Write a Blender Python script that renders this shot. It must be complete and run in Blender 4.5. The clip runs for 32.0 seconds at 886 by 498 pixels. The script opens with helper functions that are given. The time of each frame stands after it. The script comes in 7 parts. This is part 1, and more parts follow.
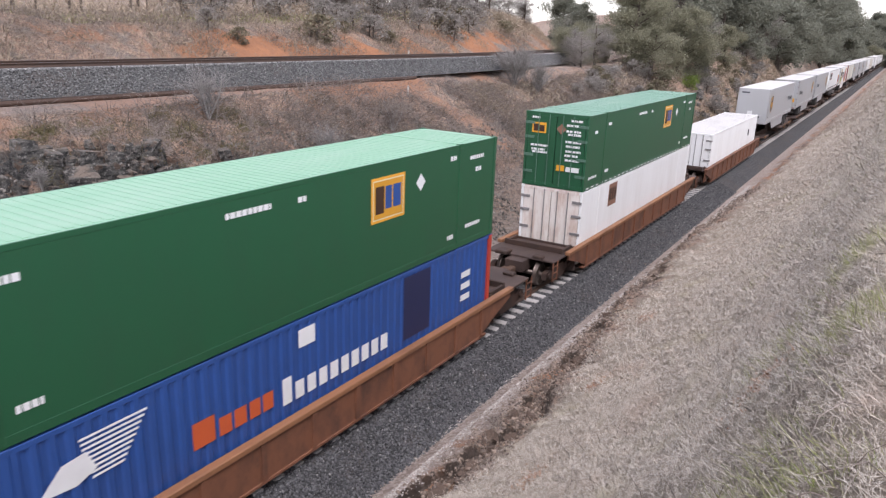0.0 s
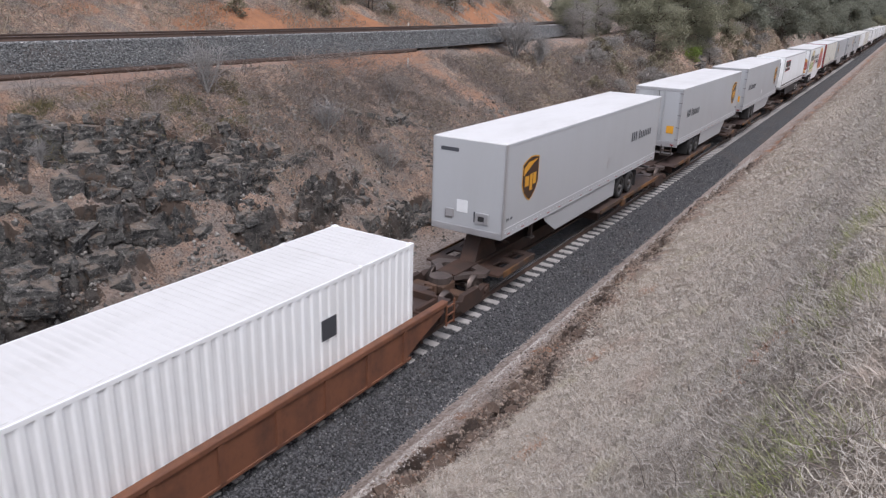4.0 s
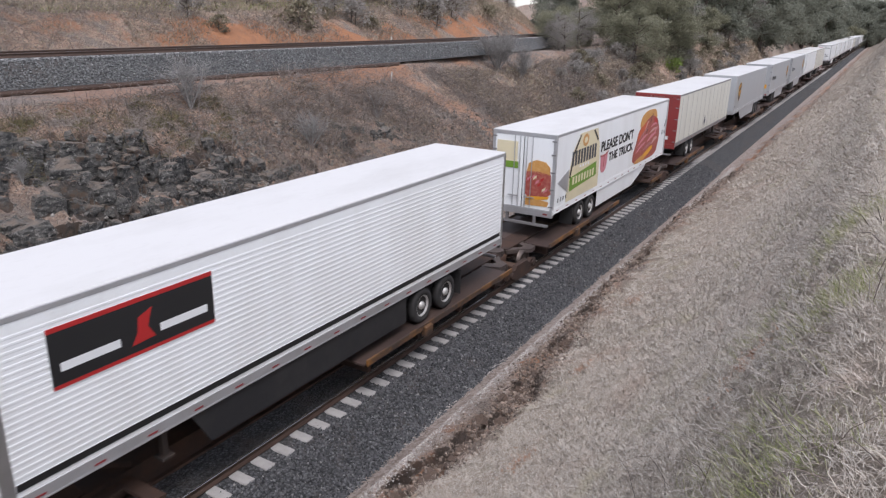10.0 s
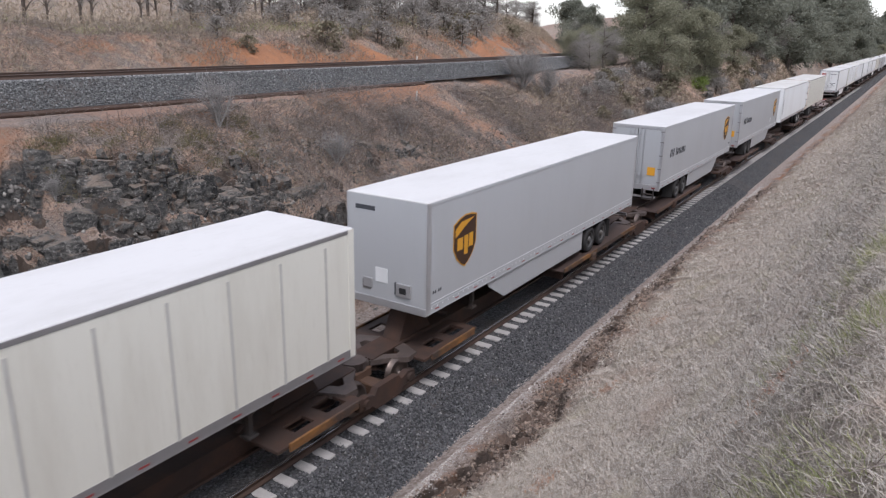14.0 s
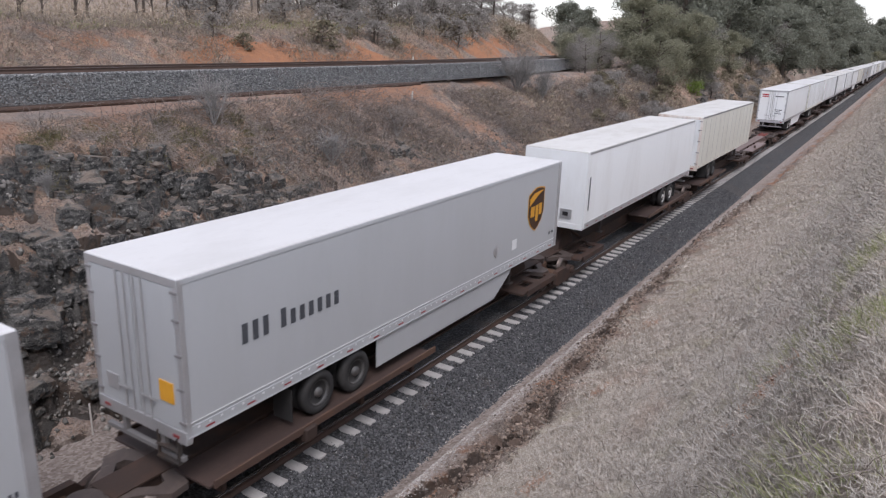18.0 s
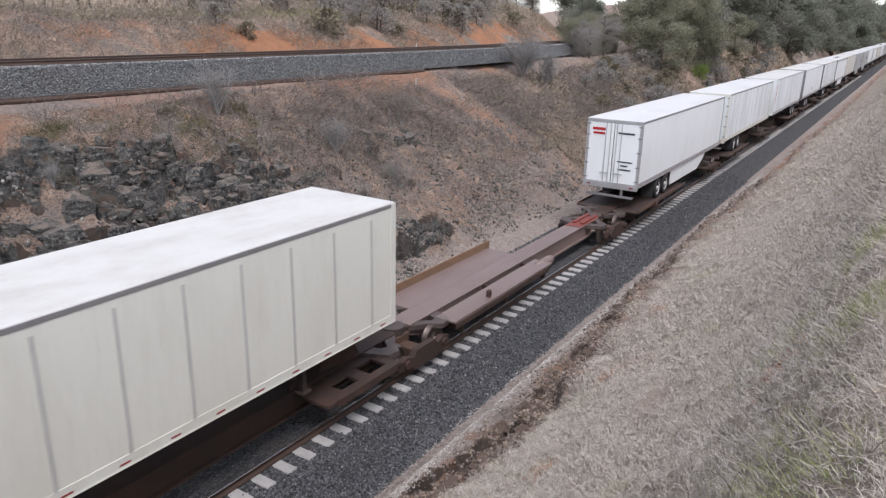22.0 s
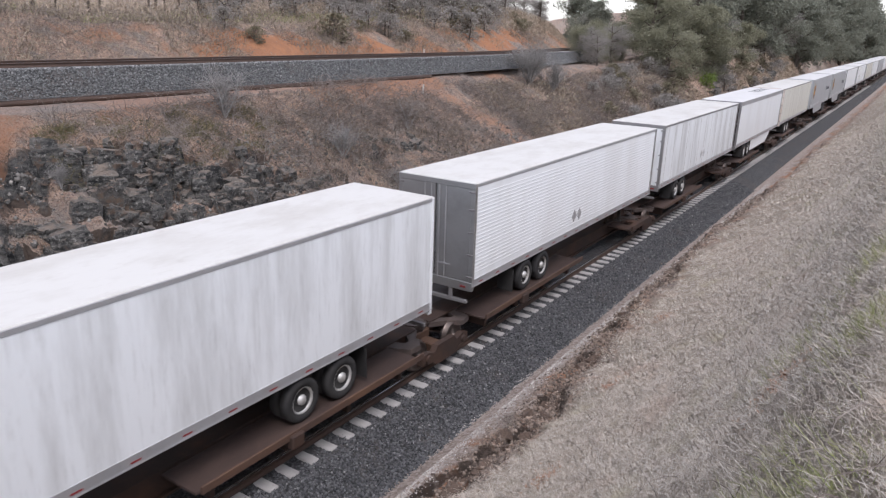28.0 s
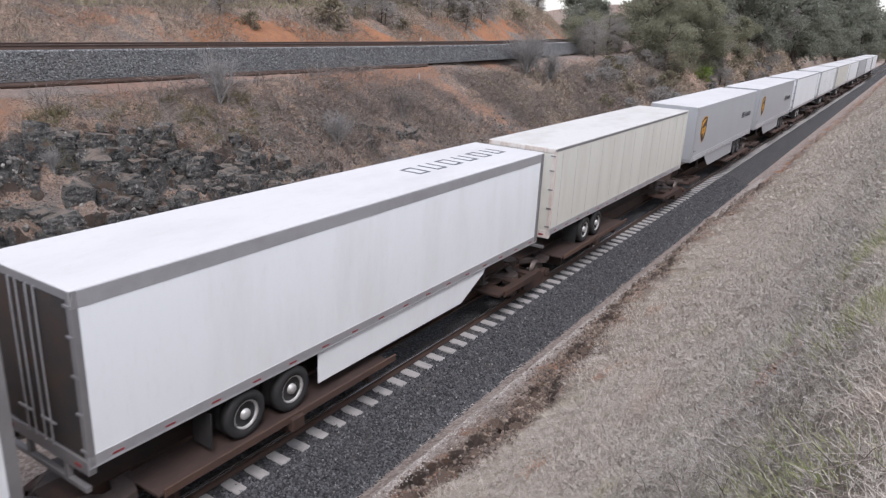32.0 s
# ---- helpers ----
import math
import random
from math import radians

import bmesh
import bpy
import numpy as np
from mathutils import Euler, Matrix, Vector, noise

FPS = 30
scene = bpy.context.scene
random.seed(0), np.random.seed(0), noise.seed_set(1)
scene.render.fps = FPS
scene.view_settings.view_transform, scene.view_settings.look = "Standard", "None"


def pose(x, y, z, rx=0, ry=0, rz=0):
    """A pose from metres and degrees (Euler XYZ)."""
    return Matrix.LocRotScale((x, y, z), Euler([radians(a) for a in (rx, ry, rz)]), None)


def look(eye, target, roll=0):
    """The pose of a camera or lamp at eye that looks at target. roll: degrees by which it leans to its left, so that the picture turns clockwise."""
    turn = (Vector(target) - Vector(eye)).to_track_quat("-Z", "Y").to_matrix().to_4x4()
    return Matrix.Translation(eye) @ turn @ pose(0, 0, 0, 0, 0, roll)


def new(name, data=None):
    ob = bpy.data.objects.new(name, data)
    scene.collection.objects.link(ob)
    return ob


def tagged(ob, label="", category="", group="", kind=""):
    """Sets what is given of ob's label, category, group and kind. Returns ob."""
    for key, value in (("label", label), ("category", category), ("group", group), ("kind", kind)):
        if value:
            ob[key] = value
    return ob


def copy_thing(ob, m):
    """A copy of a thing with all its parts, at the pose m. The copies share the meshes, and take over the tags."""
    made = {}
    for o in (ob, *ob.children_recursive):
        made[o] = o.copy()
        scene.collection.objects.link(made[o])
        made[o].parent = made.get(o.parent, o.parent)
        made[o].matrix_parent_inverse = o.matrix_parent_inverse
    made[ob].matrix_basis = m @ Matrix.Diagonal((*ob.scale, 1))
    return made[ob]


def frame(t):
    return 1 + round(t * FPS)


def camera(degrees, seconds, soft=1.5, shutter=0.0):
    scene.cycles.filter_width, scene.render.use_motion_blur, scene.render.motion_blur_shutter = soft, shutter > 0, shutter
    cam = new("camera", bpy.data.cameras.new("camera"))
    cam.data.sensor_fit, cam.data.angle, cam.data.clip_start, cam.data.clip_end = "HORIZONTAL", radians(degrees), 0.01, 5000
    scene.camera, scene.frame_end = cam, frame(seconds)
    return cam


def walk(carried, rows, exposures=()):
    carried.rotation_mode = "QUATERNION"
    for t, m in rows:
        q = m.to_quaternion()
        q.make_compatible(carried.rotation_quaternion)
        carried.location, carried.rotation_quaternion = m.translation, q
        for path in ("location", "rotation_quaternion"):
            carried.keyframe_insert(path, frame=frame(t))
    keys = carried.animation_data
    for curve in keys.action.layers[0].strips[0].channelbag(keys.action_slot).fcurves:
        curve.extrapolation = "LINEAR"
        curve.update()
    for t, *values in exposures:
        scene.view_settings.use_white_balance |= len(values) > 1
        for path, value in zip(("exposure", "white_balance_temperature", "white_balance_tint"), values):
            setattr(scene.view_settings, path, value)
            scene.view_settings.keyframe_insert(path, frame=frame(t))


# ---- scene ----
# ---------------------------------------------------------------- camera
EYE = (10.89, 0.0, 9.15)
TURNS = [
    (0.0, 32.26, -17.07, -1.93),
    (0.5, 31.53, -17.56, -1.76),
    (1.0, 31.72, -17.74, -1.87),
    (1.5, 31.75, -17.93, -2.18),
    (2.0, 32.15, -18.21, -2.33),
    (2.5, 32.08, -18.86, -2.21),
    (4.5, 32.23, -19.15, -1.64),
    (5.0, 31.83, -19.19, -1.93),
    (5.5, 31.81, -18.88, -1.82),
    (6.0, 31.70, -18.67, -2.05),
    (6.5, 31.75, -18.33, -1.76),
    (7.0, 31.45, -18.16, -1.71),
    (7.5, 31.52, -18.27, -1.36),
    (8.0, 31.33, -18.11, -1.40),
    (8.5, 31.56, -17.89, -1.48),
    (9.0, 31.90, -17.90, -1.57),
    (9.5, 31.91, -17.85, -1.50),
    (10.0, 30.94, -18.12, -1.31),
    (10.5, 31.24, -18.34, -2.16),
    (11.0, 31.40, -18.27, -2.26),
    (11.5, 31.24, -18.07, -2.09),
    (12.0, 31.33, -17.22, -1.67),
    (12.5, 32.09, -17.06, -1.48),
    (13.0, 32.86, -17.10, -1.45),
    (13.5, 32.88, -16.97, -1.21),
    (14.0, 32.87, -16.71, -1.08),
    (14.5, 32.78, -16.48, -1.17),
    (15.0, 32.38, -16.44, -1.23),
    (15.5, 32.16, -16.22, -1.37),
    (17.5, 32.64, -16.06, -1.66),
    (18.0, 32.59, -16.65, -1.91),
    (18.5, 32.71, -17.30, -1.88),
    (19.0, 32.37, -17.89, -1.83),
    (19.5, 33.34, -18.02, -1.81),
    (20.0, 32.95, -17.92, -1.78),
    (20.5, 32.97, -17.60, -1.81),
    (21.0, 32.53, -17.67, -1.71),
    (21.5, 32.89, -17.41, -1.31),
    (22.0, 32.84, -17.66, -1.23),
    (22.5, 32.90, -17.75, -1.22),
    (23.0, 32.14, -17.60, -1.55),
    (23.5, 31.65, -17.25, -1.46),
    (24.0, 32.57, -17.03, -1.38),
    (24.5, 32.47, -17.08, -1.40),
    (25.0, 32.47, -16.94, -1.41),
    (25.5, 32.74, -16.61, -1.85),
    (27.5, 33.55, -16.78, -1.42),
    (28.0, 33.44, -17.22, -1.75),
    (28.5, 33.00, -17.23, -2.07),
    (29.0, 32.70, -17.53, -2.01),
    (29.5, 32.56, -17.74, -2.28),
    (30.0, 32.48, -17.92, -2.48),
    (30.5, 32.41, -17.91, -2.47),
    (31.0, 32.46, -18.25, -2.32),
    (31.5, 32.54, -18.30, -2.68),
    (32.0, 33.21, -18.03, -2.67)]
cam = camera(63.6, 32.0, soft=1.25, shutter=0.12)
walk(cam, [(t, pose(*EYE, 90 + tilt, lean, turn)) for t, turn, tilt, lean in TURNS],
     exposures=[(t, e + 0.03, k, g) for t, e, k, g in ((0.0, 0.93, 6520, 19), (2.0, 0.80, 6470, 18), (6.0, 0.57, 6330, 15), (9.0, 0.60, 6330, 15), (12.0, 0.62, 6360, 16), (15.0, 0.57, 6300, 15), (18.0, 0.52, 6330, 16), (20.0, 0.64, 6330, 16),
                                                       (23.0, 0.70, 6290, 13), (25.0, 0.66, 6250, 13), (28.0, 0.67, 6330, 16), (32.0, 0.66, 6310, 15))])

# ---------------------------------------------------------------- light: a bright overcast winter sky
world = bpy.data.worlds.new("sky")
scene.world = world
world.use_nodes = True
wn, wl = world.node_tree.nodes, world.node_tree.links
sky = wn.new("ShaderNodeTexSky")
sky.sky_type = "NISHITA"
sky.sun_disc = False
sky.sun_elevation, sky.sun_rotation = radians(59), radians(135)
sky.air_density, sky.dust_density = 1.0, 1.0
pale = wn.new("ShaderNodeHueSaturation")
pale.inputs["Saturation"].default_value = 0.35
wl.new(sky.outputs[0], pale.inputs["Color"])
wl.new(pale.outputs[0], wn["Background"].inputs[0])
wn["Background"].inputs[1].default_value = 0.15
sun = new("sun", bpy.data.lights.new("sun", "SUN"))
sun.data.energy, sun.data.angle, sun.data.color = 1.35, radians(22), (1.0, 0.985, 0.97)
sun.matrix_world = look((25, -13, 58), (0, 12, 0))

# ---------------------------------------------------------------- materials
def nodes_of(name, rough=0.7, metal=0.0):
    m = bpy.data.materials.new(name)
    m.use_nodes = True
    n, l = m.node_tree.nodes, m.node_tree.links
    b = n["Principled BSDF"]
    b.inputs["Roughness"].default_value, b.inputs["Metallic"].default_value = rough, metal
    return m, n, l, b


def mix(n, l, fac, a, b):
    x = n.new("ShaderNodeMix")
    x.data_type = "RGBA"
    for sock, val in ((x.inputs[0], fac), (x.inputs[6], a), (x.inputs[7], b)):
        if isinstance(val, (int, float)):
            sock.default_value = val
        elif isinstance(val, tuple):
            sock.default_value = (*val, 1)
        else:
            l.new(val, sock)
    return x.outputs[2]


def ramp(n, l, src, lo, hi):
    r = n.new("ShaderNodeMapRange")
    l.new(src, r.inputs[0])
    r.inputs[1].default_value, r.inputs[2].default_value = lo, hi
    return r.outputs[0]


def coords(n, l, stretch=(1, 1, 1), spin=False):
    c = n.new("ShaderNodeTexCoord")
    m = n.new("ShaderNodeMapping")
    m.inputs["Scale"].default_value = stretch
    l.new(c.outputs["Object"], m.inputs[0])
    if spin:
        o = n.new("ShaderNodeObjectInfo")
        k = n.new("ShaderNodeMath")
        k.operation = "MULTIPLY"
        k.inputs[1].default_value = 40.0
        l.new(o.outputs["Random"], k.inputs[0])
        l.new(k.outputs[0], m.inputs["Location"])
    return m.outputs[0]


def noise_of(n, l, vec, scale, detail=6, rough=0.6):
    t = n.new("ShaderNodeTexNoise")
    t.inputs["Scale"].default_value, t.inputs["Detail"].default_value, t.inputs["Roughness"].default_value = scale, detail, rough
    l.new(vec, t.inputs["Vector"])
    return t.outputs["Fac"]


def bump(n, l, b, height, strength, depth):
    k = n.new("ShaderNodeBump")
    k.inputs["Strength"].default_value, k.inputs["Distance"].default_value = strength, depth
    l.new(height, k.inputs["Height"])
    l.new(k.outputs[0], b.inputs["Normal"])


def worn(name, base, dark, rough=0.6, metal=0.0, grime=0.5, streak=(1, 1, 1), scale=1.2, fine=30.0, relief=0.002, light=None):
    """A painted or bare surface with broad grime, finer spotting and a little relief."""
    m, n, l, b = nodes_of(name, rough, metal)
    v = coords(n, l, streak, True)
    broad = ramp(n, l, noise_of(n, l, v, scale, 8, 0.65), 0.45, 0.75)
    small = noise_of(n, l, v, fine, 5, 0.7)
    f = n.new("ShaderNodeMath")
    f.operation = "MULTIPLY"
    f.inputs[1].default_value = grime
    l.new(broad, f.inputs[0])
    c = mix(n, l, f.outputs[0], base, dark)
    g = ramp(n, l, small, 0.55, 0.8)
    h = n.new("ShaderNodeMath")
    h.operation = "MULTIPLY"
    h.inputs[1].default_value = grime * 0.6
    l.new(g, h.inputs[0])
    c = mix(n, l, h.outputs[0], c, light or dark)
    l.new(c, b.inputs["Base Color"])
    if relief:
        bump(n, l, b, small, 0.4, relief)
    return m


def plain(name, base, rough=0.6, metal=0.0):
    return worn(name, base, tuple(c * 0.7 for c in base), rough, metal, 0.35, relief=0)


M = {}
M["van_white"] = worn("white_van_paint", (0.825, 0.84, 0.84), (0.56, 0.54, 0.50), 0.45, 0, 0.30, (1, 1, 0.25), 0.8, 14, 0.0005)
M["van_dirty"] = worn("dirty_white_paint", (0.79, 0.805, 0.81), (0.28, 0.27, 0.245), 0.55, 0, 0.62, (1, 1.2, 0.16), 1.0, 9, 0.0005)
M["van_grey"] = worn("pale_grey_van_paint", (0.42, 0.43, 0.44), (0.32, 0.32, 0.305), 0.4, 0, 0.22, (1, 1, 0.25), 0.7, 14, 0.0005)
M["van_cream"] = worn("cream_van_paint", (0.66, 0.645, 0.575), (0.44, 0.41, 0.34), 0.5, 0, 0.42, (1, 1, 0.2), 1.0, 10, 0.0005)
M["roof_white"] = worn("white_roof_sheet", (0.62, 0.61, 0.60), (0.42, 0.405, 0.385), 0.6, 0, 0.4, (1, 0.4, 1), 0.7, 6, 0.0008)
M["roof_stained"] = worn("stained_roof_sheet", (0.60, 0.585, 0.555), (0.33, 0.29, 0.24), 0.6, 0, 0.45, (1, 0.5, 1), 0.9, 5, 0.0008)
M["alu"] = worn("dull_aluminium", (0.50, 0.50, 0.51), (0.28, 0.27, 0.26), 0.42, 0.55, 0.4, fine=20)
M["alu_dark"] = worn("dark_aluminium_rail", (0.27, 0.26, 0.26), (0.15, 0.14, 0.14), 0.5, 0.4, 0.4)
M["steel_grey"] = worn("stainless_sheet", (0.42, 0.42, 0.42), (0.24, 0.23, 0.22), 0.35, 0.75, 0.45)
M["black"] = worn("black_plastic", (0.02, 0.02, 0.022), (0.05, 0.048, 0.045), 0.6, 0, 0.5)
M["chassis"] = worn("dark_chassis_paint", (0.035, 0.03, 0.028), (0.09, 0.05, 0.03), 0.75, 0, 0.6, fine=12)
M["rubber"] = worn("tyre_rubber", (0.022, 0.021, 0.021), (0.06, 0.055, 0.05), 0.85, 0, 0.5)
M["hub"] = worn("wheel_steel", (0.55, 0.54, 0.52), (0.25, 0.22, 0.19), 0.45, 0.4, 0.5)
M["hub_dark"] = worn("dull_wheel_steel", (0.09, 0.09, 0.09), (0.16, 0.13, 0.11), 0.6, 0.3, 0.5)
M["red_door"] = worn("faded_red_door_paint", (0.26, 0.035, 0.032), (0.15, 0.045, 0.04), 0.55, 0, 0.5, (1, 1, 0.4))
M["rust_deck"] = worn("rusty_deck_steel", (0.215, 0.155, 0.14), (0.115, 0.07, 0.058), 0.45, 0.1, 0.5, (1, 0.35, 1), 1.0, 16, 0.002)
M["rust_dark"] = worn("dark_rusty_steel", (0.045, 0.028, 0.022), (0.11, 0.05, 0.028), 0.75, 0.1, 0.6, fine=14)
M["curb"] = worn("orange_yellow_curb_paint", (0.055, 0.036, 0.028), (0.34, 0.145, 0.03), 0.6, 0, 0.9, (1, 0.5, 1), 1.6, 10)
M["curb_rust"] = worn("rusted_curb_paint", (0.075, 0.045, 0.034), (0.17, 0.085, 0.045), 0.7, 0, 0.7, (1, 0.4, 1), 1.2, 12)
M["well_rust"] = worn("faded_orange_brown_paint", (0.19, 0.078, 0.042), (0.055, 0.03, 0.024), 0.65, 0, 0.95, (1, 0.7, 0.5), 1.6, 10)
M["well_top"] = worn("worn_tan_top_chord", (0.27, 0.125, 0.06), (0.11, 0.055, 0.036), 0.6, 0, 0.9, (1, 0.4, 1))
M["brown_well"] = worn("brown_red_well_paint", (0.13, 0.05, 0.04), (0.06, 0.03, 0.025), 0.7, 0, 0.6)
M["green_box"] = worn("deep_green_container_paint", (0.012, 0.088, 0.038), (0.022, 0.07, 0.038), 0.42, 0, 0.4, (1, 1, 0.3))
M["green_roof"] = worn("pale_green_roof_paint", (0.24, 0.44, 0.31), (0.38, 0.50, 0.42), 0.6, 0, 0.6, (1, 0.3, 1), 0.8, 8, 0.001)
# Second stacked roof, far paler than its sides: sheen put into the colour.
M["sheen_green_roof"] = worn("green_paint_with_sheen", (0.20, 0.35, 0.27), (0.34, 0.44, 0.38), 0.6, 0, 0.6, (1, 0.3, 1), 0.8, 8, 0.001)
M["green_rod"] = worn("scuffed_green_rod_paint", (0.10, 0.19, 0.14), (0.04, 0.09, 0.06), 0.5, 0.2, 0.6)
M["blue_box"] = worn("blue_container_paint", (0.022, 0.075, 0.27), (0.02, 0.05, 0.16), 0.42, 0, 0.5, (1, 1, 0.3))
M["rust_white"] = worn("rust_streaked_white_paint", (0.72, 0.67, 0.62), (0.38, 0.19, 0.11), 0.6, 0, 0.9, (1.6, 1.6, 0.35), 1.6, 8)
M["rust_faded"] = worn("faded_brown_print", (0.24, 0.12, 0.08), (0.36, 0.24, 0.18), 0.6, 0, 0.8)
M["red_post"] = plain("red_post_paint", (0.45, 0.05, 0.03), 0.5)
M["gold"] = plain("gold_print", (0.62, 0.30, 0.025), 0.45)
M["shield_brown"] = plain("brown_print", (0.05, 0.022, 0.012), 0.45)
M["print_dark"] = plain("dark_grey_print", (0.06, 0.065, 0.075), 0.5)
M["print_white"] = plain("white_print", (0.75, 0.76, 0.76), 0.5)
M["print_orange"] = plain("orange_print", (0.55, 0.10, 0.03), 0.5)
M["print_navy"] = plain("navy_print", (0.015, 0.02, 0.07), 0.5)
M["print_black"] = plain("black_print", (0.015, 0.015, 0.016), 0.5)
M["print_red"] = plain("red_print", (0.42, 0.02, 0.02), 0.5)
M["print_green"] = plain("leaf_green_print", (0.16, 0.30, 0.035), 0.5)
M["print_cream"] = plain("cream_print", (0.70, 0.62, 0.42), 0.5)
M["print_bun"] = worn("bread_brown_print", (0.55, 0.27, 0.075), (0.66, 0.42, 0.17), 0.5, 0, 0.8, scale=5)
M["print_meat"] = worn("meat_red_print", (0.33, 0.065, 0.05), (0.52, 0.20, 0.15), 0.5, 0, 0.9, scale=7)
M["print_pink"] = plain("pink_print", (0.60, 0.22, 0.26), 0.5)
M["marker"] = plain("red_reflector", (0.27, 0.04, 0.04), 0.35)
M["sticker"] = plain("amber_sticker", (0.75, 0.36, 0.03), 0.5)
M["rail"] = worn("rail_steel", (0.10, 0.065, 0.05), (0.06, 0.04, 0.033), 0.55, 0.5, 0.6)
M["rail_top"] = plain("polished_rail_head", (0.42, 0.42, 0.43), 0.25, 0.9)
M["tie"] = worn("weathered_concrete", (0.40, 0.38, 0.365), (0.22, 0.21, 0.20), 0.85, 0, 0.6, fine=20, scale=2)
M["wheel_steel"] = worn("polished_wheel_tread", (0.16, 0.13, 0.115), (0.07, 0.05, 0.04), 0.42, 0.75, 0.6)
M["axle_rust"] = worn("brake_dust_rust", (0.10, 0.055, 0.035), (0.05, 0.04, 0.035), 0.8, 0.1, 0.6)
M["post_wood"] = worn("weathered_post", (0.52, 0.48, 0.44), (0.3, 0.27, 0.24), 0.9, 0, 0.5)
M["hitch_red"] = worn("dusty_red_hitch_paint", (0.22, 0.05, 0.04), (0.10, 0.05, 0.04), 0.7, 0, 0.8)
M["cast"] = worn("dusty_cast_steel", (0.075, 0.058, 0.052), (0.14, 0.105, 0.09), 0.6, 0.1, 0.8, scale=3)
M["curb_tan"] = worn("tan_worn_curb", (0.21, 0.125, 0.075), (0.10, 0.06, 0.045), 0.7, 0, 0.9, (1, 0.5, 1), 1.0, 12)
# Deck steel toned down for loaded cars: the trailers' shade put into its colour.
M["rust_shaded"] = worn("shaded_worn_deck_steel", (0.055, 0.036, 0.031), (0.115, 0.075, 0.06), 0.65, 0.1, 0.6, (1, 0.4, 1), 1.0, 16)
M["fold_mauve"] = worn("mauve_print", (0.36, 0.13, 0.14), (0.50, 0.24, 0.23), 0.5, 0, 0.8, scale=6)
M["fold_light"] = worn("pale_pink_print", (0.62, 0.36, 0.34), (0.45, 0.20, 0.20), 0.5, 0, 0.8, scale=6)
M["fold_dark"] = plain("dark_fold_print", (0.10, 0.05, 0.035), 0.5)


# ---------------------------------------------------------------- building helpers
def mesh_from(name, bm, mat, smooth=False):
    me = bpy.data.meshes.new(name)
    bm.to_mesh(me)
    bm.free()
    for mm in mat if isinstance(mat, (list, tuple)) else (mat,):
        me.materials.append(mm)
    if smooth:
        me.polygons.foreach_set("use_smooth", [True] * len(me.polygons))
    return me


def hang(name, me, parent, label="", m=None):
    ob = new(name, me)
    ob.parent = parent
    if m is not None:
        ob.matrix_basis = m
    return tagged(ob, label)


def part(name, bm, mat, parent, label="", smooth=False):
    """One bmesh as one mesh object under a thing or a part."""
    return hang(name, mesh_from(name, bm, mat, smooth), parent, label)


def add_box(bm, x0, x1, y0, y1, z0, z1, bev=0.0, mi=0):
    v = [bm.verts.new((x, y, z)) for x in (x0, x1) for y in (y0, y1) for z in (z0, z1)]
    fs = [bm.faces.new([v[i] for i in q]) for q in ((0, 1, 3, 2), (4, 6, 7, 5), (0, 4, 5, 1), (2, 3, 7, 6), (0, 2, 6, 4), (1, 5, 7, 3))]
    for f in fs:
        f.material_index = mi
    if bev:
        bmesh.ops.bevel(bm, geom=list({e for f in fs for e in f.edges}), offset=bev, segments=1, affect="EDGES", clamp_overlap=True)


def boxes(*spec, bev=0.0):
    bm = bmesh.new()
    for s in spec:
        add_box(bm, *s, bev=bev)
    return bm


def tube(bm, pts, r, sides=6):
    """A round bar through the points."""
    rings = []
    for i, p in enumerate(pts):
        a = Vector(pts[max(i - 1, 0)])
        b = Vector(pts[min(i + 1, len(pts) - 1)])
        q = (b - a).to_track_quat("Z", "Y")
        rr = r[i] if isinstance(r, (list, tuple)) else r
        rings.append([bm.verts.new(Vector(p) + q @ Vector((rr * math.cos(k * math.tau / sides), rr * math.sin(k * math.tau / sides), 0))) for k in range(sides)])
    for a, b in zip(rings, rings[1:]):
        for k in range(sides):
            bm.faces.new((a[k], a[(k + 1) % sides], b[(k + 1) % sides], b[k]))
    bm.faces.new(rings[0][::-1])
    bm.faces.new(rings[-1])
    return bm


def lathe(profile, sides=28):
    """A body turned about the x axis; the profile gives (x, radius)."""
    bm = bmesh.new()
    rings = [[bm.verts.new((x, r * math.cos(k * math.tau / sides), r * math.sin(k * math.tau / sides))) for k in range(sides)] for x, r in profile]
    for a, b in zip(rings, rings[1:]):
        for k in range(sides):
            bm.faces.new((a[k], b[k], b[(k + 1) % sides], a[(k + 1) % sides]))
    bm.faces.new(rings[0])
    bm.faces.new(rings[-1][::-1])
    bmesh.ops.recalc_face_normals(bm, faces=bm.faces)
    return bm


def prism(outline, x0, x1):
    """An outline in (y, z) made solid between x0 and x1."""
    bm = bmesh.new()
    a = [bm.verts.new((x0, y, z)) for y, z in outline]
    b = [bm.verts.new((x1, y, z)) for y, z in outline]
    bm.faces.new(a)
    bm.faces.new(b[::-1])
    for i in range(len(a)):
        j = (i + 1) % len(a)
        bm.faces.new((a[i], b[i], b[j], a[j]))
    bmesh.ops.recalc_face_normals(bm, faces=bm.faces)
    return bm


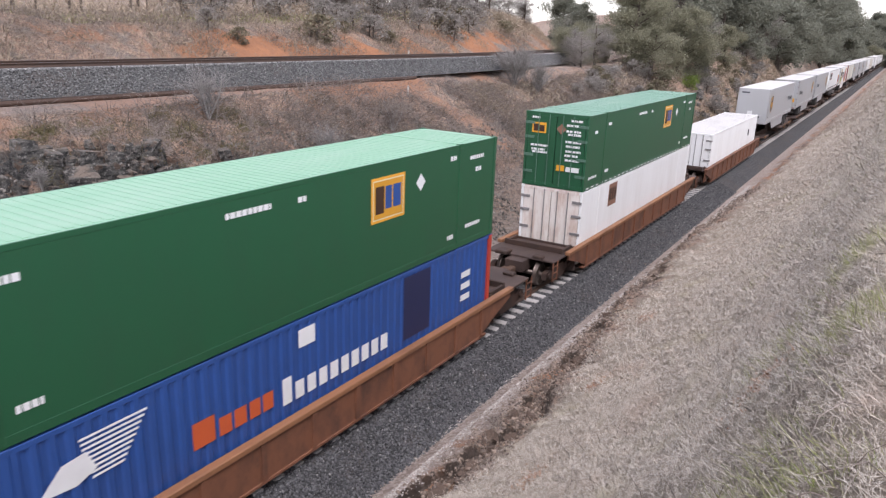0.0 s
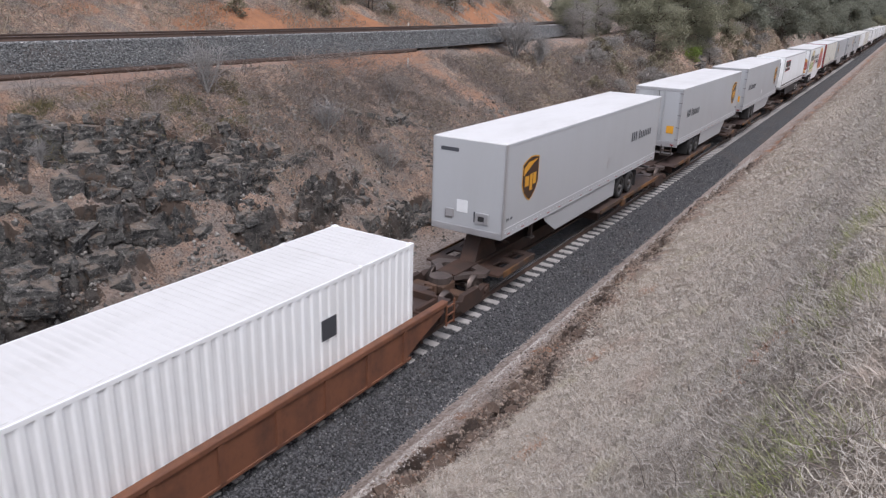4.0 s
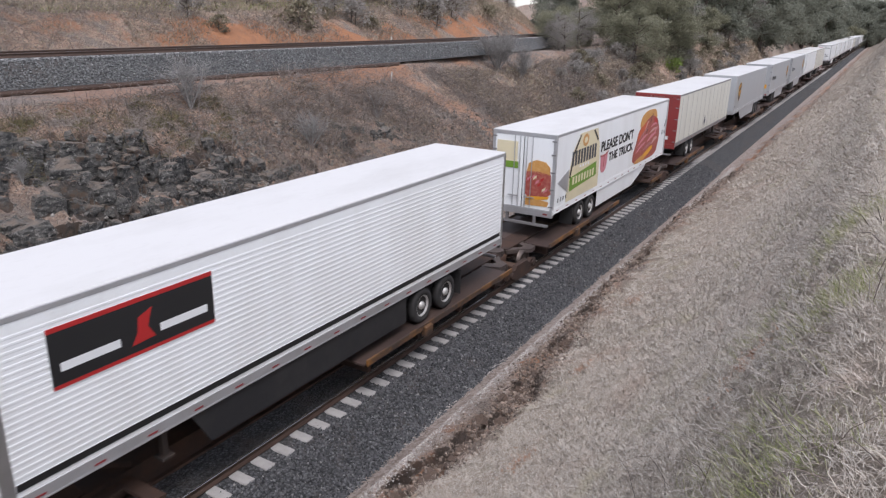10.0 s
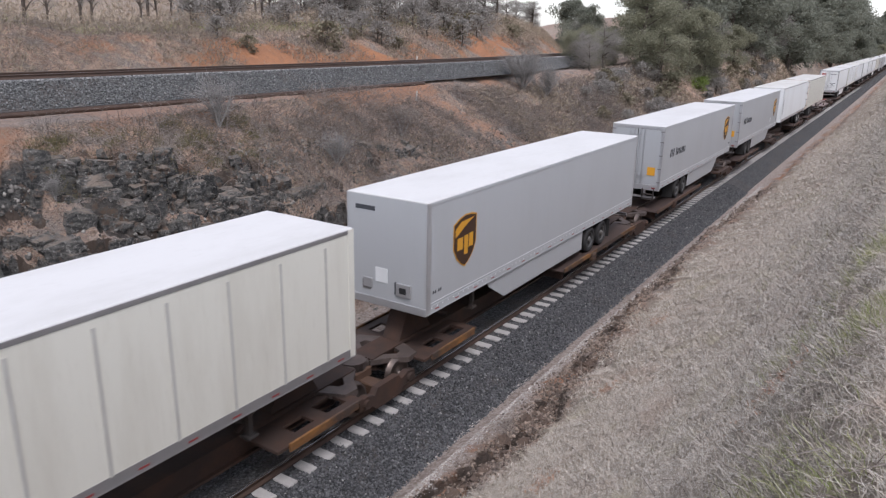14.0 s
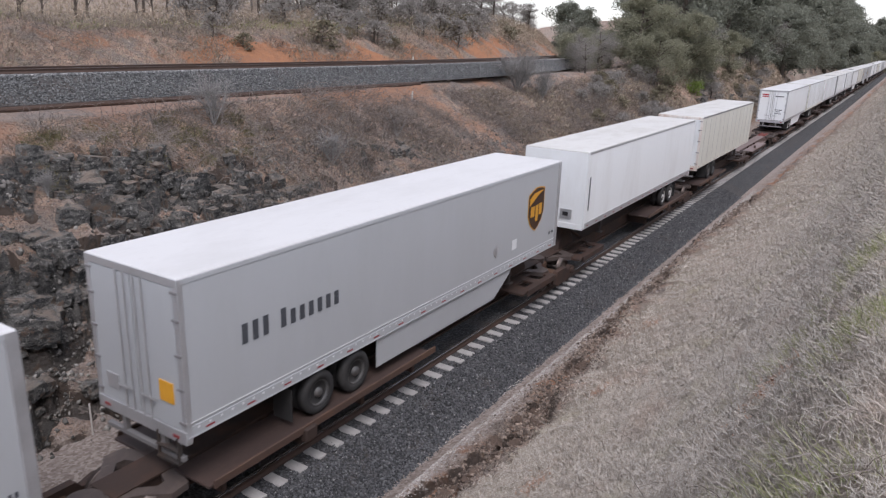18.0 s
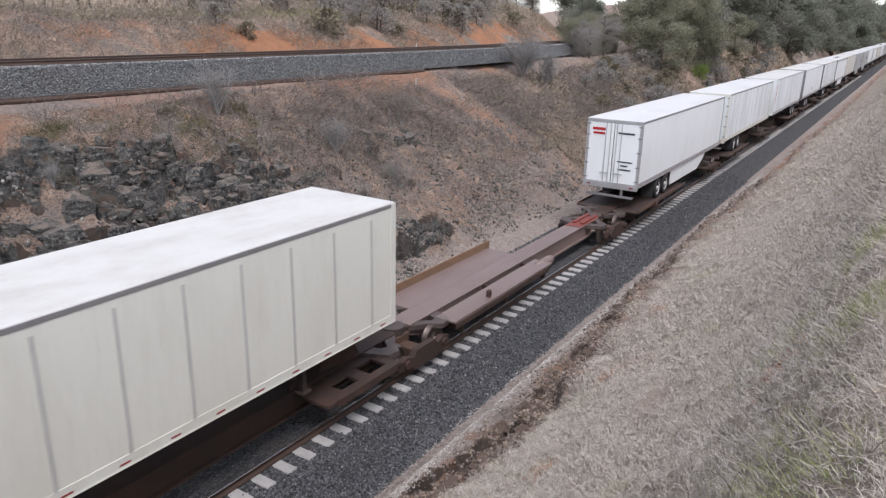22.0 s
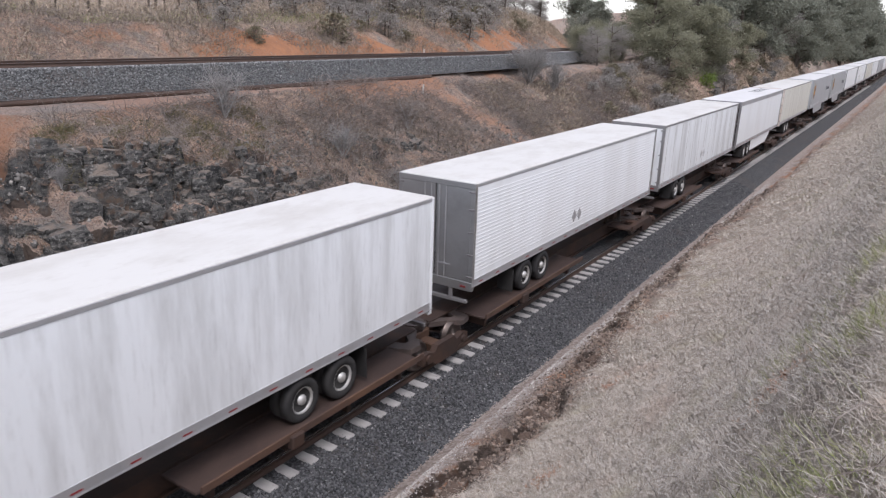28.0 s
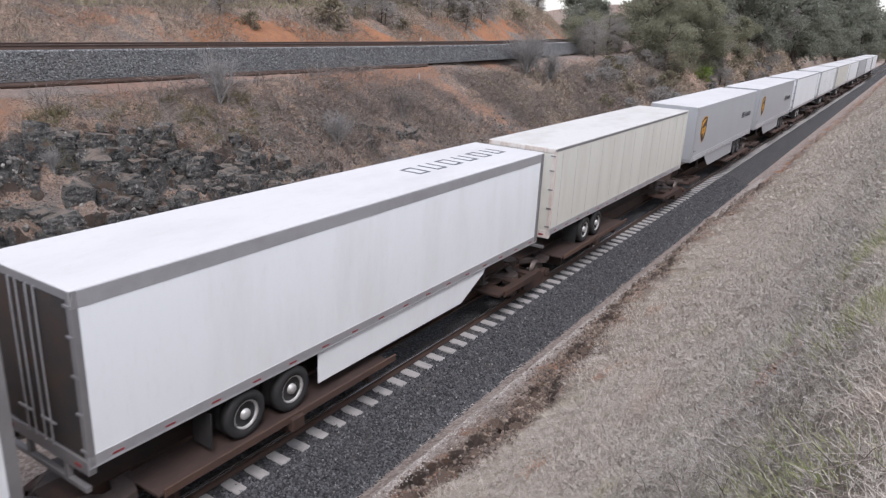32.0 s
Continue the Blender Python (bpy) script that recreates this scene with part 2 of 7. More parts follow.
def soup(name, verts, faces, mats, index=None, smooth=False):
    """A mesh of many small pieces from arrays (every face with the same number of corners)."""
    me = bpy.data.meshes.new(name)
    verts = np.asarray(verts, np.float32).reshape(-1, 3)
    faces = np.asarray(faces, np.int32)
    k = faces.shape[1]
    me.vertices.add(len(verts))
    me.vertices.foreach_set("co", verts.ravel())
    me.loops.add(faces.size)
    me.loops.foreach_set("vertex_index", faces.ravel())
    me.polygons.add(len(faces))
    me.polygons.foreach_set("loop_start", np.arange(0, faces.size, k, dtype=np.int32))
    for mm in mats:
        me.materials.append(mm)
    if index is not None:
        me.polygons.foreach_set("material_index", np.asarray(index, np.int32))
    if smooth:
        me.polygons.foreach_set("use_smooth", np.ones(len(faces), bool))
    me.update(calc_edges=True)
    me.validate()
    return me


MESHES = {}


def shared(key, make, mat, smooth=False):
    if key not in MESHES:
        MESHES[key] = mesh_from(key, make(), mat, smooth)
    return MESHES[key]


# ---------------------------------------------------------------- the lie of the land
# The lower track runs along y at x = 0 and bends to the right only far beyond the cutting; the tops of its ties are z = 0.
BEND, RADIUS = 430.0, 420.0


def track_x(y):
    d = np.clip(np.asarray(y, float) - BEND, 0, None)
    return np.where(d < 200, d * d / (2 * RADIUS), 200 * 200 / (2 * RADIUS) + (d - 200) * 200 / RADIUS)


def upper_x(y):
    d = np.clip(np.asarray(y, float) - 36, 0, None)
    return -17.75 - np.where(d < 110, d * d / 360.0, 110 * 110 / 360.0 + (d - 110) * 220 / 360.0)


def smooth01(a, b, x):
    t = np.clip((x - a) / (b - a), 0, 1)
    return t * t * (3 - 2 * t)


rng = np.random.default_rng(4)


def fbm_grid(shape_seed):
    """A smooth random field over the plane: octaves of lattice noise, each turned against the last."""
    lattice = np.random.default_rng(shape_seed).uniform(-1, 1, (256, 256))

    def f(x, y, size, octaves=5):
        x, y = np.asarray(x, float), np.asarray(y, float)
        out, amp = 0.0, 0.85
        for o in range(octaves):
            ca, sa, q = math.cos(0.5 + 1.1 * o), math.sin(0.5 + 1.1 * o), 1.7 * 2 ** o / size
            a, b = (x * ca + y * sa) * q + 31.7 * o, (y * ca - x * sa) * q + 17.3 * o
            i, j = np.floor(a), np.floor(b)
            s, t = a - i, b - j
            s, t = s * s * (3 - 2 * s), t * t * (3 - 2 * t)
            i, j = i.astype(int) % 256, j.astype(int) % 256
            i1, j1 = (i + 1) % 256, (j + 1) % 256
            out = out + amp * ((lattice[i, j] * (1 - s) + lattice[i1, j] * s) * (1 - t) + (lattice[i, j1] * (1 - s) + lattice[i1, j1] * s) * t)
            amp *= 0.55
        return out
    return f


LOTS = np.random.default_rng(7).uniform(0, 1, (128, 128, 5))


def fracture(x, y, size):
    """Cells of broken rock: each with its own level and tilt; gives the height and the gap to the next cell."""
    x, y = np.asarray(x, float) / size, np.asarray(y, float) / size
    i, j = np.floor(x), np.floor(y)
    near = np.full(x.shape, 9.0)
    second = np.full(x.shape, 9.0)
    level = np.zeros(x.shape)
    for a in (-1, 0, 1):
        for b in (-1, 0, 1):
            q = LOTS[(i + a).astype(int) % 128, (j + b).astype(int) % 128]
            dx, dy = x - i - a - q[..., 0], y - j - b - q[..., 1]
            d = np.hypot(dx, dy)
            h = q[..., 2] - 0.5 + (q[..., 3] - 0.5) * 1.2 * dx + (q[..., 4] - 0.5) * 1.2 * dy
            second = np.where(d < near, near, np.minimum(second, d))
            level = np.where(d < near, h, level)
            near = np.minimum(near, d)
    return level, second - near


field_a, field_b, field_c = fbm_grid(11), fbm_grid(23), fbm_grid(37)
CREST = np.array([[-500, -11.8], [0, -12.2], [10, -12.2], [17, -11.4], [24, -12.8], [30, -14.2], [41, -15.4], [55, -16.6], [70, -15.0], [90, -13.0], [1500, -13.0]])


TOE = np.array([[-50, 4.3], [5, 4.2], [10, 4.35], [13, 4.75], [16, 4.55], [20, 4.25], [25, 4.0], [31, 3.8], [42, 4.0], [65, 4.3], [110, 4.5], [900, 4.5]])


# washed-out holes at the bank's foot: offset, distance, half widths, depth
PITS = ((3.72, 10.75, 0.20, 0.50, 0.40), (4.05, 11.7, 0.22, 0.40, 0.30), (4.36, 13.55, 0.17, 0.55, 0.42), (4.10, 12.5, 0.16, 0.35, 0.22), (4.12, 15.6, 0.14, 0.45, 0.25), (3.95, 18.6, 0.15, 0.6, 0.22), (3.75, 22.0, 0.16, 0.8, 0.25), (4.05, 26.0, 0.18, 0.9, 0.25), (3.6, 9.0, 0.2, 0.5, 0.3))

# where rock stands out of the cutting's soil: offset from the track, distance along it, half widths
ROCKY = ((-10.1, 12.4, 0.7, 1.3), (-9.7, 14.0, 0.45, 1.6), (-9.1, 14.6, 0.35, 1.3), (-8.35, 17.4, 0.55, 2.2), (-8.9, 12.6, 0.45, 0.9), (-7.55, 11.0, 0.95, 2.3), (-7.5, 13.5, 0.6, 0.9),
         (-6.4, 8.3, 0.7, 1.5), (-4.95, 11.0, 0.38, 2.4), (-5.6, 17.3, 0.5, 1.7), (-6.9, 21.0, 0.6, 2.2), (-10.6, 9.0, 1.0, 1.6), (-8.7, 7.5, 1.2, 1.6), (-5.2, 7.0, 0.6, 1.5), (-9.8, 28.0, 0.6, 2.0), (-5.4, 24.0, 0.5, 2.5), (-5.0, 14.6, 0.3, 1.2))


def bare_strip(u, y):
    """The slip of bare tan soil that runs down the cutting, 0 to 1."""
    return smooth01(2.6, 0.8, np.abs(y - 36.5 - 0.5 * (u + 12) + 2.0 * field_b(u, y, 5.0, 3))) * smooth01(-7, -9, u)


def rockiness(u, y):
    """How much bare rock shows in the cutting's face, 0 to 1."""
    low = smooth01(46, 34, y) * smooth01(-11.6, -10.6, u) * smooth01(-4.0, -4.6, u)
    n = field_c(u * 1.3, y, 3.0, 4)
    spot = 0.0
    for cu, cy, ru, ry in ROCKY:
        spot = spot + np.exp(-((u - cu) / ru) ** 2 - ((y - cy) / ry) ** 2)
    return np.clip(low * smooth01(0.42, 0.76, spot + 0.6 * n + 0.06 + 0.17 * smooth01(27, 19, y) * smooth01(-5.2, -6.4, u)), 0, 1)


def height(x, y):
    """Height of the ground; x and y are arrays."""
    x, y = np.asarray(x, float), np.asarray(y, float)
    cx = track_x(y)
    u = x - cx
    # formation under the lower track
    z = np.where(np.abs(u) < 3.2, -0.5, -0.42)
    # bank on the camera's side
    foot = np.interp(y, TOE[:, 0], TOE[:, 1])
    toe = foot + 0.30 * field_b(u * 0.5, y, 2.2, 5)
    rise = np.clip(u - 0.1 - foot - (4.35 - foot) * smooth01(0.2, 1.6, u - foot), 0, None)
    lip = 0.42 + 0.3 * field_c(u * 0, y, 4.0, 3) * smooth01(1.4, 0.2, u - toe)
    up = 0.30 * smooth01(2.9, 4.0, u) + lip * smooth01(-0.06, 0.16, u - toe) + rise * (0.45 + 0.0131 * rise ** 2)
    roll = 7.55 + 1.2 * smooth01(10, 25, u) + 2.0 * smooth01(40, 200, u)
    up = np.where(up > roll - 0.8, roll - 0.8 * np.exp(-(np.maximum(up - roll + 0.8, 0)) / 0.8), up)
    up = up + (0.02 * field_a(u, y, 4.0, 3) + 0.02 * field_b(u, y, 1.0, 3) + 0.02 * field_c(u, y, 0.4, 3)) * smooth01(3.8, 5.2, u)
    for pu, py, ru, ry, deep in PITS:
        up = up - deep * smooth01(1.25, 0.6, np.hypot((u - pu) / ru, (y - py) / ry) + 0.45 * field_c(u, y, 0.5, 3))
    z = np.where(u > 3.0, z + up, z)
    # cutting on the far side
    crest = np.interp(y, CREST[:, 0], CREST[:, 1]) + 0.5 * field_b(u * 0, y, 11.0, 3)
    s = np.clip((-4.3 - u) / (-4.3 - crest), 0, 1.0)
    face = 6.55 * s ** 0.92
    rock = rockiness(u, y)
    step = 1.25
    q = face / step + 0.35 * field_a(u, y, 6.0, 3) + 0.05 * y
    fl = np.floor(q)
    terr = (fl + smooth01(0.62, 0.97, q - fl)) * step - (0.35 * field_a(u, y, 6.0, 3) + 0.05 * y) * step
    face = face + (terr - face) * 0.8 * rock
    big, gap = fracture(u * 1.25 + 0.3 * y + 0.25 * field_b(u, y, 0.8, 3), y * 0.8 + 0.25 * field_a(u, y, 0.8, 3), 0.6)
    small, gap2 = fracture(u * 1.2 - 0.25 * y, y, 0.22)
    face = face + rock * (0.85 * big + 0.14 * small - 0.20 * smooth01(0.14, 0.0, gap) - 0.04 * smooth01(0.2, 0.0, gap2) + 0.10)
    face = face + (1 - rock) * (0.18 * field_b(u, y, 2.6, 5) + 0.05 * field_c(u, y, 0.6, 3)) * smooth01(0.02, 0.15, s) * (1 - 0.85 * smooth01(0.93, 1.0, s))
    far = -4.3 - u
    beyond = np.clip(crest - u, 0, None)
    z = np.where(far > 0, -0.42 + face, z)
    # wooded rise between the tracks, farther on
    wood = smooth01(62, 110, y) * smooth01(600, 300, y)
    ux = upper_x(y)
    hump = wood * np.minimum(np.clip(-7.0 - u, 0, None) * 0.62, np.clip(u - (ux - cx) - 4.5, 0, None) * 0.55) * 0.9
    z = z + np.minimum(hump, 9.0)
    # bench, then the red bank behind the upper track
    back = ux - x
    bank = 0.25 * smooth01(2.4, 3.2, back) + np.clip(back - 3.4, 0, None) * (0.62 + 0.12 * field_a(u * 0, y, 30, 2))
    top = 3.1 + 0.6 * field_b(u * 0, y, 25.0, 3) + 1.3 * smooth01(30, 60, y) * smooth01(160, 100, y) + 1.0 * smooth01(22, 5, y)
    bank = np.where(bank > top - 0.5, top - 0.5 * np.exp(-np.maximum(bank - top + 0.5, 0) / 0.5) + 0.05 * np.clip(back - 10, 0, None) * smooth01(300, 0, back), bank)
    bank = bank + 0.22 * field_a(u, y, 4.0, 4) * smooth01(3.4, 5.5, back)
    z = np.where(back > 2.0, np.maximum(z, 6.2) + bank, z)
    return z


def axis(*spans):
    out = []
    for a, b, step in spans:
        out.append(np.arange(a, b, step))
    return np.concatenate(out)


XS = axis((-2500, -300, 200), (-300, -60, 12), (-60, -30, 1.5), (-30, -20, 0.5), (-20, -13.5, 0.45), (-13.5, -11.4, 0.10), (-11.4, -4.2, 0.06), (-4.2, 3.2, 0.5), (3.2, 5.3, 0.06), (5.3, 13, 0.10), (13, 40, 2), (40, 300, 13), (300, 2600, 200))
YS = axis((-2500, -500, 250), (-500, -20, 12), (-20, 2, 1.0), (2, 6, 0.16), (6, 22, 0.075), (22, 30, 0.14), (30, 80, 0.4), (80, 180, 1.6), (180, 480, 7), (480, 1000, 40), (1000, 4000, 250))
GX, GY = np.meshgrid(XS, YS)
GX = GX + track_x(GY)
GZ = height(GX, GY)


def slab(outline, z0, z1):
    """An outline in (x, y) made solid between two heights."""
    bm = bmesh.new()
    a = [bm.verts.new((x, y, z0)) for x, y in outline]
    b = [bm.verts.new((x, y, z1)) for x, y in outline]
    bm.faces.new(a)
    bm.faces.new(b[::-1])
    for i in range(len(a)):
        j = (i + 1) % len(a)
        bm.faces.new((a[i], b[i], b[j], a[j]))
    bmesh.ops.recalc_face_normals(bm, faces=bm.faces)
    return bm

# ---------------------------------------------------------------- ground
def soil_masks(x, y):
    u = x - track_x(y)
    back = upper_x(y) - x
    rock = rockiness(u, y)
    rock = np.maximum(rock, smooth01(0.0, 0.5, field_c(u, y, 9.0, 3)) * smooth01(-5.0, -6.0, u) * smooth01(-13, -9, u) * smooth01(55, 75, y) * smooth01(170, 120, y) * 0.8)
    crest = np.interp(y, CREST[:, 0], CREST[:, 1])
    red = smooth01(0.05, 0.5, field_a(u, y, 9.0, 4) + 0.25) * smooth01(3.3, 4.2, back) * smooth01(8.6, 6.2, back) * (0.5 + 0.5 * smooth01(22, 32, y))
    red = np.maximum(red, 0.52 * smooth01(-3.2, -0.6, crest - u - 0.3) * smooth01(-0.4, 0.3, field_b(u, y, 6.0, 3) + 0.2) * (u < -4.3) * (back < 0) * smooth01(56, 46, y))
    red = np.maximum(red, 0.42 * bare_strip(u, y) * (back < 0))
    red = np.maximum(red, 0.5 * smooth01(0.0, 0.4, field_c(u, y, 2.5, 4)) * smooth01(0.6, -0.2, u - np.interp(y, TOE[:, 0], TOE[:, 1])) * smooth01(2.9, 3.3, u))
    toe = np.interp(y, TOE[:, 0], TOE[:, 1])
    grass = smooth01(0.1, 0.8, u - toe - 0.15 + 0.5 * field_b(u, y, 2.0, 4))
    grass = np.maximum(grass, smooth01(7.0, 9.5, back) * 0.8)
    grass = np.maximum(grass, 0.7 * smooth01(60, 80, y) * smooth01(-5, -7, u) * smooth01(-0.3, 0.4, field_a(u, y, 8, 3)))
    gravel = 0.35 * smooth01(0.2, -0.5, u - crest + 0.5) * smooth01(-0.5, -1.5, back - 3.4) * (y < 75)
    gravel = np.maximum(gravel, smooth01(0.3, -0.25, u - 3.72 + 0.5 * field_b(u, y, 1.5, 4)) * (u > -4.2))
    gravel = np.maximum(gravel, smooth01(-4.9, -4.3, u + 0.3 * field_b(u, y, 1.5, 3)) * (u < 0))
    gravel = np.maximum(gravel, 0.6 * smooth01(-8.6, -6.6, u + 1.6 * field_a(u, y, 5.0, 4)) * (u < -4.2) * smooth01(60, 40, y) * smooth01(-0.5, 0.3, field_b(u, y, 4.0, 4) + 0.15))
    return np.stack([rock, np.clip(red, 0, 1), np.clip(grass, 0, 1), np.clip(gravel, 0, 1)], -1)


def ground_material():
    m, n, l, b = nodes_of("ground_soil", 0.95)
    a = n.new("ShaderNodeAttribute")
    a.attribute_name = "soil"
    s = n.new("ShaderNodeSeparateColor")
    l.new(a.outputs["Color"], s.inputs[0])
    v = coords(n, l)
    big, mid, small = noise_of(n, l, v, 0.35, 6), noise_of(n, l, v, 2.2, 8, 0.7), noise_of(n, l, v, 14, 8, 0.75)
    vor = n.new("ShaderNodeTexVoronoi")
    vor.inputs["Scale"].default_value = 16
    l.new(v, vor.inputs["Vector"])
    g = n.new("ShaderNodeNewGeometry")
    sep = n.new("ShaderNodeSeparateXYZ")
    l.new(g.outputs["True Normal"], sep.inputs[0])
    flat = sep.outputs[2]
    tiny = noise_of(n, l, v, 34, 5, 0.7)
    brown = mix(n, l, ramp(n, l, mid, 0.36, 0.62), (0.21, 0.13, 0.095), (0.54, 0.365, 0.265))
    brown = mix(n, l, ramp(n, l, noise_of(n, l, v, 0.9, 7, 0.6), 0.48, 0.60), brown, (0.26, 0.215, 0.185))
    brown = mix(n, l, ramp(n, l, small, 0.50, 0.58), brown, (0.09, 0.066, 0.053))
    brown = mix(n, l, ramp(n, l, tiny, 0.55, 0.62), brown, (0.50, 0.43, 0.37))
    strat = coords(n, l, (1.0, 0.9, 1.7))
    chip = noise_of(n, l, strat, 2.2, 9, 0.72)
    rock = mix(n, l, ramp(n, l, chip, 0.43, 0.57), (0.026, 0.026, 0.026), (0.135, 0.128, 0.118))
    rock = mix(n, l, ramp(n, l, small, 0.55, 0.68), rock, (0.34, 0.32, 0.295))
    rock = mix(n, l, ramp(n, l, tiny, 0.57, 0.66), rock, (0.03, 0.029, 0.028))
    rock = mix(n, l, ramp(n, l, mid, 0.55, 0.64), rock, (0.17, 0.115, 0.08))
    # Level rock takes soil brown; ledge tops' light is put into colour too.
    ledge_tops = n.new("ShaderNodeMath")
    ledge_tops.operation = "MULTIPLY"
    l.new(ramp(n, l, flat, 0.62, 0.9), ledge_tops.inputs[0])
    l.new(ramp(n, l, mid, 0.40, 0.55), ledge_tops.inputs[1])
    rock = mix(n, l, ledge_tops.outputs[0], rock, brown)
    # Steep soil, and tan and grit below, darkened by slope: shade put into colour.
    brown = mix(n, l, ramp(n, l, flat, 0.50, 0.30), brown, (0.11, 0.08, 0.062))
    red = mix(n, l, ramp(n, l, mid, 0.35, 0.7), (0.47, 0.215, 0.105), (0.34, 0.165, 0.095))
    tan = mix(n, l, ramp(n, l, mid, 0.35, 0.66), (0.34, 0.275, 0.22), (0.26, 0.21, 0.165))
    tan = mix(n, l, ramp(n, l, mid, 0.60, 0.70), tan, (0.30, 0.265, 0.19))
    tan = mix(n, l, ramp(n, l, tiny, 0.54, 0.62), tan, (0.46, 0.40, 0.34))
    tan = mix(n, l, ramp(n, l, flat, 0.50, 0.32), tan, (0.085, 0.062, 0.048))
    grit = mix(n, l, ramp(n, l, vor.outputs["Color"], 0.2, 0.9), (0.30, 0.235, 0.20), (0.56, 0.475, 0.42))
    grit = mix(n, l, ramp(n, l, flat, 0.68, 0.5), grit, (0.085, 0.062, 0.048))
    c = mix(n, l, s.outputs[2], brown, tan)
    sharp = n.new("ShaderNodeMath")
    sharp.operation = "ADD"
    l.new(s.outputs[1], sharp.inputs[0])
    k = n.new("ShaderNodeMath")
    k.operation = "MULTIPLY_ADD"
    k.inputs[1].default_value, k.inputs[2].default_value = 0.9, -0.45
    l.new(mid, k.inputs[0])
    l.new(k.outputs[0], sharp.inputs[1])
    c = mix(n, l, ramp(n, l, sharp.outputs[0], 0.25, 0.65), c, red)
    rk = n.new("ShaderNodeMath")
    rk.operation = "ADD"
    l.new(s.outputs[0], rk.inputs[0])
    l.new(k.outputs[0], rk.inputs[1])
    c = mix(n, l, ramp(n, l, rk.outputs[0], 0.58, 0.78), c, rock)
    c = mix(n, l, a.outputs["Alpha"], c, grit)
    # Ground inside and just around the washed-out holes is coloured darker.
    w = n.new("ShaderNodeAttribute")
    w.attribute_name = "pit_tone"
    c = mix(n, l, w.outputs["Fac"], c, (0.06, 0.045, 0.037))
    l.new(c, b.inputs["Base Color"])
    mm = n.new("ShaderNodeMath")
    mm.operation = "ADD"
    l.new(small, mm.inputs[0])
    l.new(chip, mm.inputs[1])
    bump(n, l, b, mm.outputs[0], 1.0, 0.16)
    return m


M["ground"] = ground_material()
ny, nx = GX.shape
gi = np.arange(nx * ny).reshape(ny, nx)
gf = np.stack([gi[:-1, :-1], gi[:-1, 1:], gi[1:, 1:], gi[1:, :-1]], -1).reshape(-1, 4)
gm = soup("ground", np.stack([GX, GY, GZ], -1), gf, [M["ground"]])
soil = gm.color_attributes.new("soil", "FLOAT_COLOR", "POINT")
soil.data.foreach_set("color", soil_masks(GX, GY).astype(np.float32).ravel())
# Darker tone of the holes, full inside and fading at their rims.
pit_tone = gm.attributes.new("pit_tone", "FLOAT", "POINT")
pit_mask = np.zeros(GX.shape)
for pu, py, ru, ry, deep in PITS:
    pit_mask = np.maximum(pit_mask, smooth01(1.5, 0.8, np.hypot((GX - pu) / ru, (GY - py) / ry) + 0.5 * field_c(GX, GY, 0.5, 3)))
pit_tone.data.foreach_set("value", (0.85 * pit_mask).astype(np.float32).ravel())
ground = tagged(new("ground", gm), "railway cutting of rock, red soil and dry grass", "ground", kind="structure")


# ---------------------------------------------------------------- tracks
def ballast_material(name, lo, hi):
    m, n, l, b = nodes_of(name, 0.9)
    v = coords(n, l)
    vor = n.new("ShaderNodeTexVoronoi")
    vor.inputs["Scale"].default_value = 17
    l.new(v, vor.inputs["Vector"])
    tone = n.new("ShaderNodeRGBToBW")
    l.new(vor.outputs["Color"], tone.inputs[0])
    c = mix(n, l, tone.outputs[0], lo, hi)
    c = mix(n, l, ramp(n, l, vor.outputs["Distance"], 0.35, 0.8), c, (0.03, 0.03, 0.03))
    c = mix(n, l, ramp(n, l, noise_of(n, l, v, 0.8, 5), 0.5, 0.75), c, (0.085, 0.07, 0.062))
    l.new(c, b.inputs["Base Color"])
    bump(n, l, b, vor.outputs["Distance"], 1.0, 0.05)
    return m


def stone_material(name, lo, hi):
    m, n, l, b = nodes_of(name, 0.88)
    g = n.new("ShaderNodeNewGeometry")
    r = g.outputs["Random Per Island"]
    c = mix(n, l, r, lo, hi)
    c = mix(n, l, ramp(n, l, r, 0.97, 1.0), c, (0.32, 0.31, 0.30))
    l.new(c, b.inputs["Base Color"])
    return m


M["ballast"], M["stone"] = ballast_material("dark_ballast", (0.022, 0.023, 0.026), (0.145, 0.145, 0.15)), stone_material("crushed_stone", (0.02, 0.021, 0.024), (0.16, 0.16, 0.166))
M["high_ballast"], M["high_stone"] = ballast_material("blue_grey_ballast", (0.055, 0.056, 0.057), (0.20, 0.203, 0.20)), stone_material("blue_grey_stone", (0.05, 0.05, 0.052), (0.215, 0.218, 0.215))
UP = 7.25


def swept(name, line, section, mats, index, closed=True):
    """Sweeps a section of (offset, z) points along a line of (x, y) points."""
    line = np.asarray(line, float)
    d = np.gradient(line, axis=0)
    d /= np.linalg.norm(d, axis=1)[:, None]
    side = np.stack([d[:, 1], -d[:, 0]], 1)
    sec = np.asarray(section, float)
    v = np.concatenate([line[:, None, :] + side[:, None, :] * sec[None, :, :1], np.broadcast_to(sec[None, :, 1:], (len(line), len(sec), 1))], -1)
    k = len(sec)
    ids = np.arange(len(line) * k).reshape(len(line), k)
    f = []
    fi = []
    for j in range(k if closed else k - 1):
        jj = (j + 1) % k
        f.append(np.stack([ids[:-1, j], ids[1:, j], ids[1:, jj], ids[:-1, jj]], 1))
        fi.append(np.full(len(line) - 1, index[j]))
    return soup(name, v, np.concatenate(f), mats, np.concatenate(fi))


